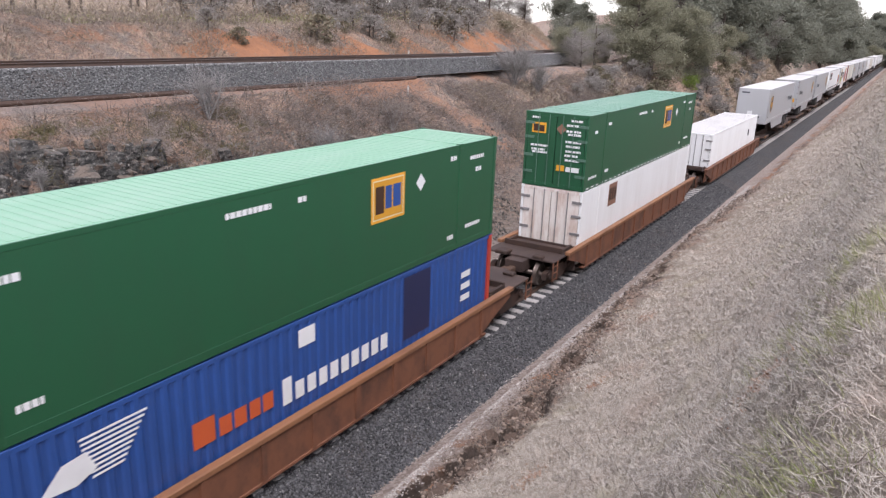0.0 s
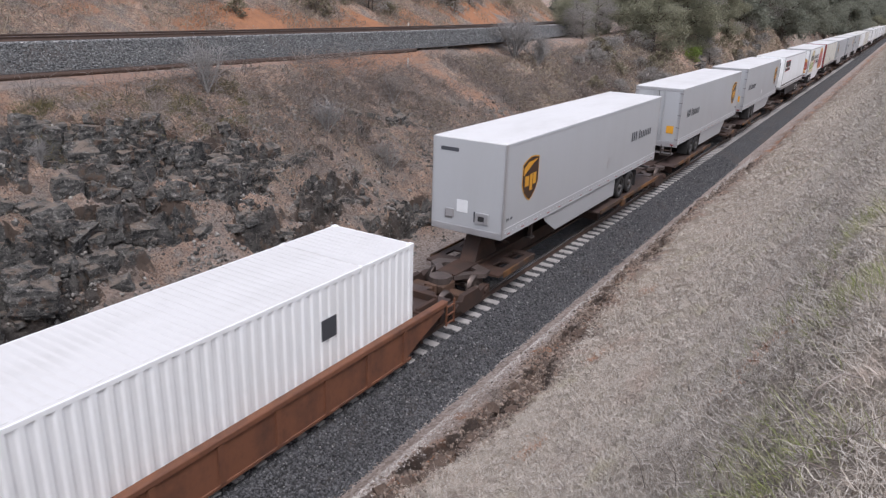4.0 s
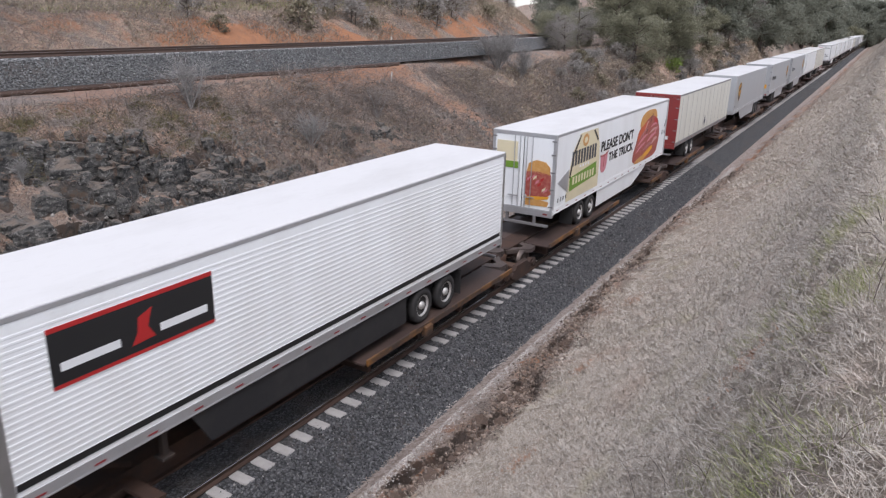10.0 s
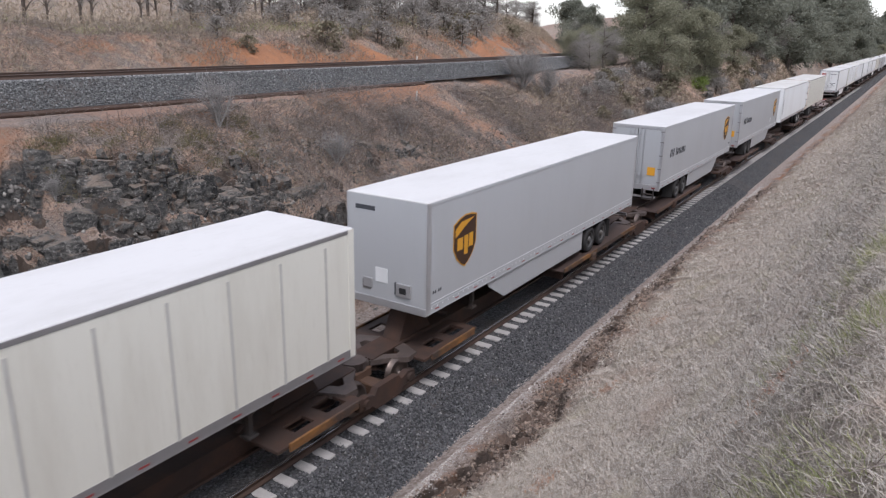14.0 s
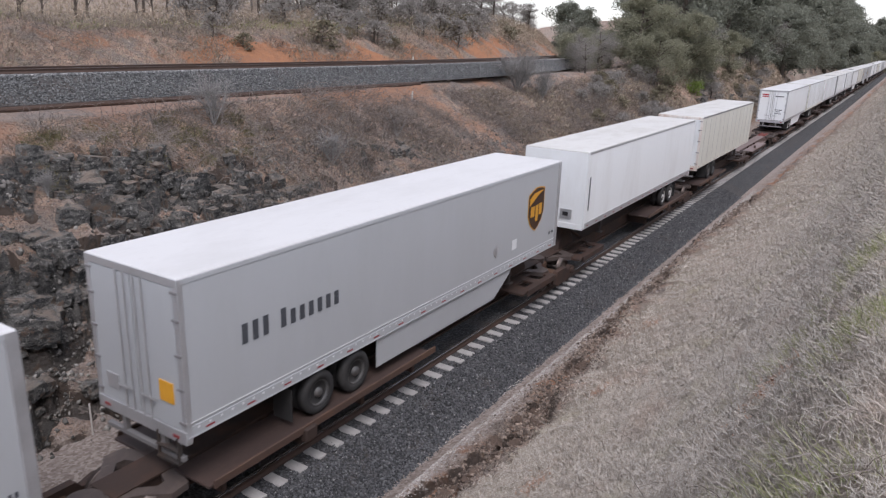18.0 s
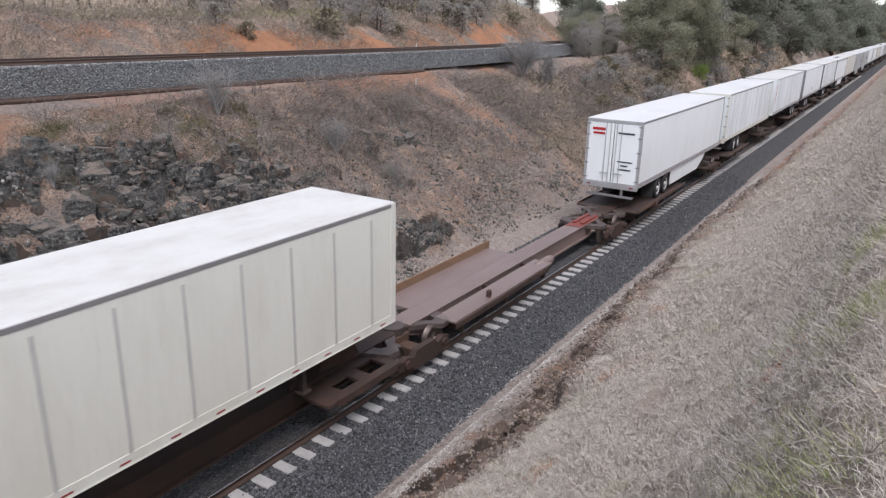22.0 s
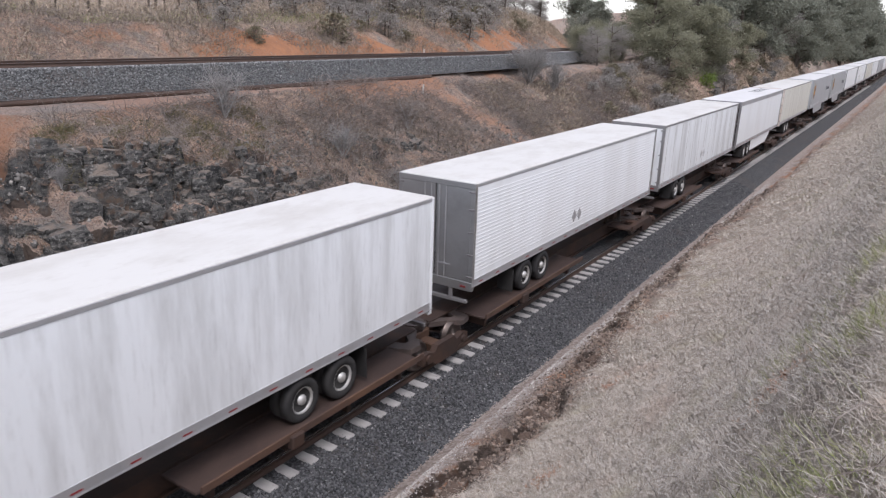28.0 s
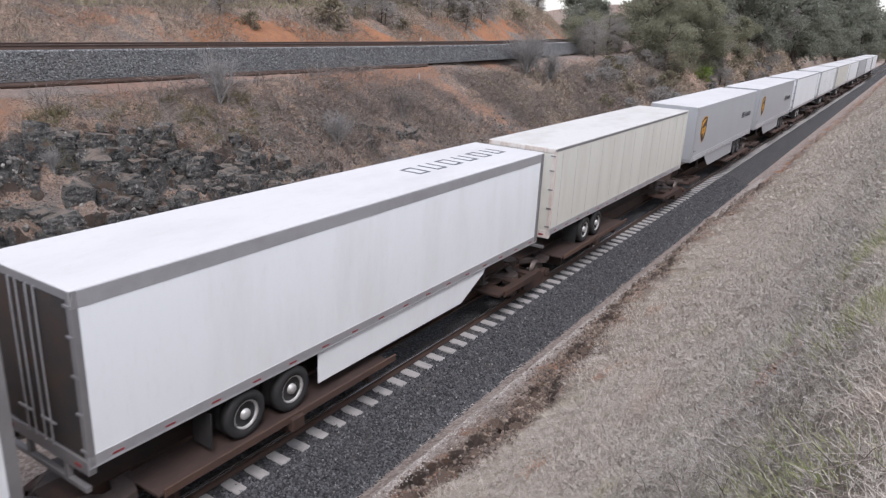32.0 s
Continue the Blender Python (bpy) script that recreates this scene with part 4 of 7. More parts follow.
    for k in (0, 1):
        y = ry + n * (axle + 1.26 * k)
        part("axle", tube(bmesh.new(), [(-1.0, y, 1.59), (1.0, y, 1.59)], 0.07, 8), M["chassis"], body)
        for s in (-1, 1):
            wob = hang("wheel", shared("tyre", tyre_mesh, M["rubber"], True), body, "dual black tyres", Matrix.Translation((s * 1.09, y, 1.59)) @ Matrix.Diagonal((s, 1, 1, 1)))
            hang("rim", shared("rim_" + hub, rim_mesh, M[hub], True), wob, "steel wheel rim")
    for s in (-1, 1):
        part("mud_flap", boxes((*sorted((s * 0.72, s * 1.26)), *sorted((ry + n * (axle - 0.85), ry + n * (axle - 0.83))), 1.25, 2.0)), M["rubber"], body, "black rubber mud flap")
    ly = fy - n * 2.9
    gear = bmesh.new()
    for s in (-1, 1):
        add_box(gear, s * 0.95 - 0.06, s * 0.95 + 0.06, ly - 0.06, ly + 0.06, 1.46, zb - 0.05, 0.006)
        add_box(gear, s * 0.95 - 0.13, s * 0.95 + 0.13, ly - 0.13, ly + 0.13, 1.40, 1.46, 0.006)
        tube(gear, [(s * 0.9, ly, 1.7), (s * 0.55, ly - n * 0.9, zb - 0.05)], 0.03, 6)
    add_box(gear, -0.95, 0.95, ly - 0.03, ly + 0.03, 1.85, 1.93)
    part("landing_gear", gear, M["chassis"], body, "raised landing legs")
    if skirt:
        a, b = ry + n * (axle + 2.05), fy - n * 3.3
        cut = 1.1 * skirt_cut * 4
        pts = [(a, zb), (a, 1.38), (b - n * cut, 1.38), (b - n * 0.12, 1.95), (b, zb)]
        part("side_skirt", prism(pts, 1.225, 1.245), M[skirt], body, "aerodynamic side skirt")
        part("side_skirt", prism(pts, -1.245, -1.225), M[skirt], body)
    return body


M["post_van_cream"] = M["post_van_white"] = M["post_van_dirty"] = worn("weathered_side_post", (0.50, 0.49, 0.455), (0.33, 0.31, 0.275), 0.6, 0.1, 0.5)
M["post_van_grey"] = M["post_van_cream"]
TRAIN = []          # (thing, y of its middle at the start)


def place(thing, y):
    TRAIN.append((thing, y))
    return thing


def lettering(text, y, z, size, body, mat, lean=0.0, width=0.0):
    """Words in the built-in font on the near side wall."""
    cu = bpy.data.curves.new("lettering", "FONT")
    cu.body, cu.size, cu.extrude, cu.align_x = text, size, 0.002, "LEFT"
    cu.offset = 0.014
    ob = bpy.data.objects.new("lettering_source", cu)
    scene.collection.objects.link(ob)
    me = bpy.data.meshes.new_from_object(ob.evaluated_get(bpy.context.evaluated_depsgraph_get()))
    bpy.data.objects.remove(ob)
    wide = max(v.co.x for v in me.vertices) - min(v.co.x for v in me.vertices)
    grow = width / wide if width else 1.0
    me.materials.clear()
    me.materials.append(M[mat])
    hang("lettering", me, body, "printed capital letters", Matrix.Translation((1.301, y, z)) @ Euler((radians(90), 0, radians(90))).to_matrix().to_4x4() @ Matrix.Rotation(lean, 4, "Z") @ Matrix.Diagonal((grow, 1, 1, 1)))


# Trailers in the order in which they pass: start, nose, then how each one looks.
GREY = dict(side="van_grey", roof="roof_white", door="van_grey", frame="alu", rail="van_grey", toprail="van_grey", hub="hub_dark")
ROWS = []


def load(y0, nose, label, **kw):
    """Puts a trailer on the train; h is then half its length."""
    global h
    tr = trailer(y0, nose, label, **kw)
    ln = kw.get("length", L53)
    h = ln / 2
    place(tr, y0 + ln / 2)
    ROWS.append((y0, y0 + ln, nose, tr))
    return tr


def grey_van(y0, nose, label, skirt="van_grey", patch=(), length=L53, words=True):
    b = load(y0, nose, label, skirt=skirt, length=length, **GREY)
    shield(b, nose * (h - 1.85), 3.78)
    if nose > 0:
        bars(b, -h + 1.3, -h + 4.15, 3.70, 0.40, M["print_dark"], (3, 7))
        door_bits(b, -h)
    else:
        if words:
            bars(b, h - 4.0, h - 1.1, 3.70, 0.40, M["print_dark"], (3, 7))
        for x, z, s, mat in ((-0.15, 3.0, 0.20, "print_white"), (0.45, 2.72, 0.17, "print_dark"), (-0.65, 2.66, 0.14, "alu_dark")):
            part("nose_placard", boxes((x - s, x + s, -h - 0.012, -h + 0.02, z - s, z + s)), M[mat], b, "placard on the front wall")
        part("nose_print", boxes((-1.0, -0.35, -h - 0.008, -h + 0.02, 4.72, 4.84)), M["print_dark"], b, "plain bar of small print")
    bars(b, nose * (h - 0.5) - 0.22, nose * (h - 0.5) + 0.22, 2.72, 0.09, M["print_dark"], (2, 2), "small_print")
    studs = bmesh.new()
    for i in range(60):
        y = -h + 0.25 + i * (2 * h - 0.5) / 59
        add_box(studs, 1.296, 1.302, y - 0.022, y + 0.022, 2.285, 2.325)
    tagged(part("rivet_row", studs, M["print_white"], b, "pale row of rivets along the foot"), kind="stuff")
    decal("foot_line", rect(-h + 0.1, h - 0.1, 2.43, 2.455), M["print_white"], b, "thin pale moulding along the side")
    for y, z, s, mat in patch:
        decal("patch", [(y - s, z), (y, z - s), (y + s, z), (y, z + s)] if mat != "print_white" else rect(y - s, y + s, z - s, z + s), M[mat], b, "")
    return b


def door_bits(b, ry):
    part("door_sticker", boxes((0.62, 1.0, ry - 0.008, ry + 0.02, 2.75, 3.15)), M["sticker"], b, "amber sticker on the door")
    part("door_placard", boxes((-0.95, -0.6, ry - 0.008, ry + 0.02, 2.55, 2.85)), M["alu"], b)
    part("step", boxes((0.45, 0.5, ry - 0.03, ry + 0.05, 1.55, 2.1), (1.0, 1.05, ry - 0.03, ry + 0.05, 1.55, 2.1), (0.45, 1.05, ry - 0.06, ry + 0.05, 1.55, 1.6), (0.45, 1.05, ry - 0.06, ry + 0.05, 1.8, 1.84)), M["chassis"], b, "folding rear step")


D = grey_van(68.75, -1, "pale grey carrier trailer with brown shield near its front", patch=((1.3, 3.05, 0.22, "alu"),))
E_ = grey_van(89.05, 1, "pale grey carrier trailer with ribbed doors and dark lettering bars", length=15.45, patch=((0.0, 2.95, 0.22, "alu"),))
F_ = grey_van(107.0, 1, "pale grey carrier trailer with brown shield at its far end", length=15.45, patch=((0.2, 2.95, 0.22, "alu"), (-0.3, 2.9, 0.16, "print_white")))

# refrigerated trailer
G = load(125.4, -1, "white ribbed refrigerated trailer with black and red panel", style="ribbed", rail="alu", toprail="alu", frame="steel_grey", hub="hub", skirt="black", skirt_cut=0.1, stripe="print_black", length=15.85)
gp = decal("panel", rect(-h + 0.95, -h + 4.0, 3.78, 4.72), M["print_black"], G, "black panel with red border lines", 1.301)
decal("panel_line", rect(-h + 0.95, -h + 4.0, 4.66, 4.74), M["print_red"], gp, "", 1.304)
decal("panel_line", rect(-h + 0.95, -h + 4.0, 3.76, 3.82), M["print_red"], gp, "", 1.304)
decal("panel_flash", [(-h + 2.3, 3.95), (-h + 2.75, 3.98), (-h + 2.62, 4.2), (-h + 2.72, 4.5), (-h + 2.45, 4.4), (-h + 2.42, 4.15)], M["print_red"], gp, "", 1.305)
for k, (a, b2) in enumerate(((1.1, 2.1), (2.85, 3.85))):
    decal("panel_bar", rect(-h + a, -h + b2, 4.02, 4.16), M["print_white"], gp, "", 1.305)
unit = prism([(-h, 2.75), (-h - 0.30, 2.80), (-h - 0.42, 3.1), (-h - 0.44, 4.3), (-h - 0.36, 4.85), (-h, 4.95)], -1.05, 1.05)
bmesh.ops.bevel(unit, geom=unit.edges[:], offset=0.05, segments=2, affect="EDGES", clamp_overlap=True)
fridge = part("cooling_unit", unit, M["van_white"], G, "rounded white cooling unit with black grille")
part("grille", boxes((0.10, 1.0, -h - 0.455, -h - 0.2, 3.45, 4.62), bev=0.03), M["black"], fridge, "black slatted grille")
slats = bmesh.new()
for k in range(6):
    add_box(slats, 0.14, 0.98, -h - 0.475, -h - 0.44, 3.55 + k * 0.18, 3.60 + k * 0.18)
part("grille_slats", slats, M["chassis"], fridge)
part("unit_vent", boxes((-0.95, 0.6, -h - 0.43, -h - 0.1, 4.80, 4.90), (-0.95, -0.2, -h - 0.452, -h - 0.4, 4.35, 4.55), (0.55, 0.95, -h - 0.452, -h - 0.38, 2.95, 3.1), (-1.0, 1.0, -h - 0.447, -h - 0.4, 3.36, 3.42), bev=0.01), M["black"], fridge)

# graphics trailer
Hv = load(145.45, 1, "white trailer with sandwich pictures and a green brand panel", toprail="alu", rail="van_white", skirt="van_white", skirt_cut=0.5, axle=3.1, length=15.8)
q = -h + 0.15
arch = decal("brand_panel", [(q + 1.1, 2.38), (q + 4.75, 2.38), (q + 4.75, 3.4), (q + 4.6, 4.2), (q + 4.25, 4.9), (q + 2.3, 4.9), (q + 1.6, 4.3), (q + 1.25, 3.4)], M["print_cream"], Hv, "cream arched brand panel with green band")
decal("green_band", [(q + 1.4, 2.75), (q + 4.45, 2.92), (q + 4.35, 3.50), (q + 1.4, 3.3)], M["print_green"], arch, "", 1.304)
decal("arch_line", [(q + 1.3, 3.3), (q + 1.45, 3.3), (q + 1.75, 4.15), (q + 2.38, 4.84), (q + 2.25, 4.86), (q + 1.62, 4.2)], M["print_black"], arch, "", 1.304)
decal("arch_line", [(q + 3.9, 4.88), (q + 3.75, 4.86), (q + 4.35, 4.35), (q + 4.42, 4.45)], M["print_black"], arch, "", 1.304)
for k in range(9):
    decal("brand_bar", rect(q + 1.5 + k * 0.315, q + 1.72 + k * 0.315, 3.70, 4.28), M["print_dark"], arch, "", 1.304)
for k in range(8):
    decal("brand_bar", rect(q + 1.7 + k * 0.32, q + 1.88 + k * 0.32, 2.96, 3.26), M["print_cream"], arch, "", 1.307)
for k in range(4):
    decal("brand_bar", rect(q + 2.4 + k * 0.3, q + 2.56 + k * 0.3, 3.54, 3.64), M["print_white"], arch, "", 1.304)
decal("brand_ring", [(q + 2.9 + 0.34 * math.cos(a * math.tau / 16), 4.58 + 0.25 * math.sin(a * math.tau / 16)) for a in range(16)], M["print_bun"], arch, "", 1.304)
decal("brand_ring", [(q + 2.9 + 0.18 * math.cos(a * math.tau / 16), 4.58 + 0.12 * math.sin(a * math.tau / 16)) for a in range(16)], M["print_cream"], arch, "", 1.307)
decal("peeled_corner", [(q + 0.15, 3.3), (q + 1.25, 3.65), (q + 1.35, 2.7), (q + 0.9, 2.95)], M["alu"], Hv, "grey print like a peeled corner")
lettering("PLEASE DON'T", q + 4.86, 3.80, 0.60, Hv, "print_black", 0.0, 4.6)
lettering("THE TRUCK", q + 6.0, 3.24, 0.52, Hv, "print_black", 0.0, 3.58)
tongue = decal("tongue", [(q + 4.92, 3.62), (q + 5.8, 3.66), (q + 5.78, 3.2), (q + 5.66, 2.96), (q + 5.4, 2.84), (q + 5.12, 2.88), (q + 4.96, 3.1)], M["print_pink"], Hv, "pink tongue picture")
decal("tongue_line", [(q + 5.34, 3.6), (q + 5.40, 3.6), (q + 5.38, 3.05), (q + 5.34, 3.05)], M["print_meat"], tongue, "", 1.304)
decal("mouth_line", [(q + 4.84, 3.66), (q + 5.3, 3.60), (q + 5.88, 3.76), (q + 5.84, 3.66), (q + 5.3, 3.54), (q + 4.86, 3.60)], M["print_meat"], tongue, "", 1.307)


def sandwich(body, put):
    """A printed sandwich; put(y, z) maps a unit square onto the wall it is printed on."""
    def shape(name, pts, mat, lift):
        put(name, pts, mat, lift)
    shape("bun_top", [(0.05, 0.74), (0.95, 0.70), (0.93, 0.86), (0.75, 0.97), (0.4, 1.0), (0.12, 0.92)], "print_bun", 0)
    shape("filling", [(0.0, 0.25), (0.25, 0.14), (0.75, 0.16), (1.0, 0.3), (0.97, 0.72), (0.5, 0.76), (0.04, 0.74)], "print_meat", 0)
    r = random.Random(5)
    for k in range(9):
        y, z = 0.05 + 0.085 * k + r.uniform(-.02, .02), 0.3 + 0.3 * r.random()
        shape("fold", [(y, z), (y + 0.13, z + 0.05), (y + 0.16, z + 0.12), (y + 0.03, z + 0.07)], r.choice(["print_pink", "print_red", "print_bun", "print_cream"]), 1)
    shape("cheese", [(0.05, 0.12), (0.9, 0.18), (0.95, 0.24), (0.5, 0.22), (0.08, 0.2)], "sticker", 1)
    shape("bun_base", [(0.05, 0.0), (0.9, 0.02), (0.95, 0.12), (0.5, 0.16), (0.05, 0.12)], "print_bun", 0)


def round_off(pts, n=2):
    """Cuts the corners of an outline until it is smooth."""
    for _ in range(n):
        pts = [p for a, b in zip(pts, pts[1:] + pts[:1]) for p in ((0.75 * a[0] + 0.25 * b[0], 0.75 * a[1] + 0.25 * b[1]), (0.25 * a[0] + 0.75 * b[0], 0.25 * a[1] + 0.75 * b[1]))]
    return pts


def picture(name, pts, mat, lift, label=""):
    decal(name, round_off([(q + a, c) for a, c in pts]), M[mat], Hv, label, 1.300 + 0.002 * lift)


picture("filling", [(9.72, 2.45), (9.7, 3.0), (10.15, 3.5), (10.3, 3.95), (10.9, 4.2), (11.9, 4.5), (12.7, 4.65), (13.5, 4.4), (13.95, 4.0), (14.3, 3.5), (14.15, 2.9), (13.85, 2.4), (11.6, 2.38)], "print_meat", 0, "printed sandwich picture with pink meat")
picture("bun_top", [(10.5, 4.15), (10.6, 4.6), (11.3, 4.86), (12.0, 4.9), (13.25, 4.86), (13.6, 4.25), (12.7, 4.62), (11.6, 4.42), (10.9, 4.14)], "print_bun", 1)
picture("tomato", [(10.2, 3.7), (10.5, 4.0), (11.2, 4.25), (11.9, 4.4), (11.6, 4.0), (10.9, 3.75), (10.4, 3.45)], "print_orange", 1)
picture("tomato", [(12.9, 4.4), (13.4, 4.42), (13.7, 4.1), (13.2, 3.95)], "print_red", 1)
picture("cheese", [(11.0, 2.62), (12.9, 3.02), (13.2, 2.92), (12.8, 2.7), (11.3, 2.42)], "sticker", 2)
picture("bun_base", [(9.85, 2.40), (10.4, 2.62), (11.8, 2.72), (11.9, 2.40)], "print_bun", 2)
fold_rng = random.Random(3)
for a, c, ln, tilt, mat in ((9.85, 2.85, 2.2, 0.22, "print_pink"), (10.0, 3.15, 2.4, 0.25, "print_pink"), (10.3, 3.45, 2.0, 0.3, "fold_mauve"), (11.0, 2.85, 2.4, 0.12, "fold_mauve"), (11.7, 3.2, 2.2, 0.18, "print_pink"), (12.0, 3.6, 1.9, 0.12, "fold_light"), (12.3, 3.95, 1.5, 0.05, "print_pink"), (12.6, 3.0, 1.5, 0.2, "fold_light"), (11.3, 3.75, 1.0, 0.7, "fold_light"), (12.2, 4.1, 0.8, 0.8, "fold_dark"), (11.6, 3.5, 0.6, 0.9, "fold_dark"), (13.0, 3.4, 1.1, 0.45, "print_pink")):
    w = fold_rng.uniform(0.10, 0.17)
    ends = (a + ln * math.cos(tilt), c + ln * math.sin(tilt))
    mid = ((a + ends[0]) / 2, (c + ends[1]) / 2 + 0.1)
    picture("fold", [(a, c), (mid[0], mid[1] + w), ends, (mid[0], mid[1] - w * 0.6)], mat, 3)
picture("tick_mark", [(15.1, 3.75), (15.2, 3.62), (15.45, 4.05), (15.38, 4.08), (15.2, 3.78)], "print_black", 0)
bars(Hv, q + 14.75, q + 15.4, 3.42, 0.22, M["print_dark"], (1, 1, 1), "small_print")


def on_door(name, pts, mat, lift):
    bm = bmesh.new()
    y = -7.9 - 0.010 - 0.004 * lift
    bm.faces.new([bm.verts.new((0.12 + 1.05 * a, y, 2.4 + 1.75 * c)) for a, c in pts])
    ex = bmesh.ops.extrude_face_region(bm, geom=bm.faces[:])
    bmesh.ops.translate(bm, verts=[v for v in ex["geom"] if isinstance(v, bmesh.types.BMVert)], vec=(0, 0.018, 0))
    part(name, bm, M[mat], Hv, "sandwich picture on the door" if name == "filling" else "")


sandwich(Hv, on_door)
part("door_panel", boxes((-1.1, -0.25, -h - 0.010, -h + 0.02, 3.75, 4.75)), M["print_cream"], Hv, "cream brand panel on the door")
part("door_band", boxes((-1.12, -0.2, -h - 0.014, -h + 0.02, 3.75, 4.0)), M["print_green"], Hv)
bars(Hv, q + 0.25, q + 1.2, 2.62, 0.16, M["print_black"], (1, 1, 1, 1), "small_print")

I_ = load(163.75, 1, "cream trailer with grey side posts and faded red doors", side="van_cream", style="posts", door="red_door", frame="red_door", toprail="alu_dark", rail="alu_dark", roof="roof_white", axle=3.5, length=15.8)
decal("placard", [(171.3 - 163.55 - h - 0.28, 2.86), (171.3 - 163.55 - h, 2.5), (171.3 - 163.55 - h + 0.28, 2.86), (171.3 - 163.55 - h, 3.22)], M["print_dark"], I_, "dark diamond placard")
part("door_label", boxes((-1.05, -0.85, -h - 0.008, -h + 0.02, 3.9, 4.8), (0.55, 0.85, -h - 0.008, -h + 0.02, 2.55, 2.75)), M["print_white"], I_, "white stickers on the red doors")
J_ = grey_van(182.4, -1, "pale grey trailer with brown shield and full side skirt", words=False)
K_ = grey_van(202.6, 1, "grey carrier trailer with amber sticker on its doors", length=15.55)
L_ = grey_van(220.7, 1, "grey carrier trailer with scuffed patches", length=15.8, patch=((3.4, 2.95, 0.2, "alu"), (4.6, 2.9, 0.16, "print_white")))
M_ = load(239.0, -1, "plain white trailer with a dented front wall", length=15.9, frame="van_white", roof="roof_stained", toprail="alu")
bars(M_, -h + 0.35, -h + 0.55, 3.5, 1.3, M["print_dark"], (1,), "small_print")
N_ = load(256.65, 1, "cream trailer with vertical posts and rusty white doors", side="van_cream", style="posts", door="van_dirty", frame="rust_white", roof="roof_stained", hub="hub_dark", rail="van_cream", length=15.65)
P_ = load(290.55, 1, "white trailer with striped sign on its doors", length=15.9, skirt="van_white", skirt_cut=0.35, toprail="alu_dark")
part("door_sign", boxes((-1.02, -0.42, -h - 0.008, -h + 0.02, 4.62, 4.74), (-0.98, -0.42, -h - 0.008, -h + 0.02, 4.44, 4.54)), M["print_red"], P_, "dark red sign bars on the door")
tagged(part("door_print", boxes((0.2, 0.95, -h - 0.008, -h + 0.02, 4.52, 4.60), (0.25, 0.95, -h - 0.008, -h + 0.02, 3.25, 3.31), (0.42, 0.75, -h - 0.008, -h + 0.02, 3.08, 3.14), (0.3, 0.9, -h - 0.008, -h + 0.02, 2.9, 2.96)), M["print_dark"], P_, "plain bars of door lettering"), kind="stuff")
Q_ = load(307.95, 1, "grubby off-white trailer with panel joints and rusty door hinges", side="van_dirty", style="panels", door="van_dirty", frame="van_cream", rail="van_cream")
tagged(part("door_print", boxes((0.35, 0.85, -h - 0.008, -h + 0.02, 4.52, 4.62), (0.35, 0.85, -h - 0.008, -h + 0.02, 4.28, 4.42)), M["print_dark"], Q_, "plain bars of a painted number"), kind="stuff")
R_ = load(325.95, -1, "weathered white trailer with stained nose", frame="van_white", side="van_dirty", roof="roof_stained", toprail="alu", rail="alu")
bars(R_, -h + 0.35, -h + 0.52, 3.9, 1.5, M["print_orange"], (1,), "small_print")
S_ = load(344.1, 1, "ribbed white trailer with stainless rear doors", length=15.75, style="ribbed", door="steel_grey", frame="steel_grey", toprail="alu", roof="roof_stained")
for dy in (-0.35, 0.1):
    decal("placard", [(-h + 7.4 + dy - 0.2, 2.85), (-h + 7.4 + dy, 2.62), (-h + 7.4 + dy + 0.2, 2.85), (-h + 7.4 + dy, 3.08)], M["alu"], S_, "grey diamond placard")
T_ = load(361.15, 1, "streaked dirty white trailer with dark rear posts", side="van_dirty", style="panels", door="van_dirty", frame="alu_dark", roof="roof_stained", axle=3.2, length=15.4)
for dy in (0.0, 0.55):
    decal("placard", [(-0.32 + dy - 0.2, 2.91), (-0.32 + dy, 2.68), (-0.32 + dy + 0.2, 2.91), (-0.32 + dy, 3.14)], M["alu"], T_, "grey diamond placard")
U_ = load(377.55, 1, "clean white trailer with dark rear doors and roof lettering", length=15.8, door="chassis", frame="alu_dark", toprail="alu", rail="alu", skirt="van_white", skirt_cut=0.3, axle=3.2)
for k in range(6):
    a, e = h - 5.6 + k * 0.85, h - 5.12 + k * 0.85
    part("roof_mark", boxes((-0.35, 0.35, a, a + 0.07, TOP, TOP + 0.008), (-0.35, 0.35, e - 0.07, e, TOP, TOP + 0.008), (0.28, 0.35, a + 0.07, e - 0.07, TOP, TOP + 0.008), *([(-0.35, -0.28, a + 0.07, e - 0.07, TOP, TOP + 0.008)] if k % 2 == 0 else [])), M["print_dark"], U_, "dark painted roof mark")
V_ = load(394.3, 1, "cream trailer with rust-marked doors", side="van_cream", style="panels", door="van_cream", frame="rust_white", roof="roof_stained")
W_ = grey_van(412.5, -1, "grey carrier trailer with brown shield")
X_ = grey_van(430.4, -1, "grey carrier trailer with brown shield and skirt")
for k, (sd, st, nz) in enumerate((("van_white", "smooth", 1), ("van_white", "panels", 1), ("van_cream", "panels", 1), ("van_white", "smooth", -1), ("van_grey", "smooth", 1), ("van_dirty", "panels", 1), ("van_white", "smooth", 1))):
    yy = 448.6 + 18.85 * k
    load(yy, nz, {"van_white": "plain white box trailer", "van_cream": "cream panelled trailer", "van_grey": "plain grey box trailer", "van_dirty": "grubby white panelled trailer"}[sd] + " farther back in the train", side=sd, style=st, door=sd)

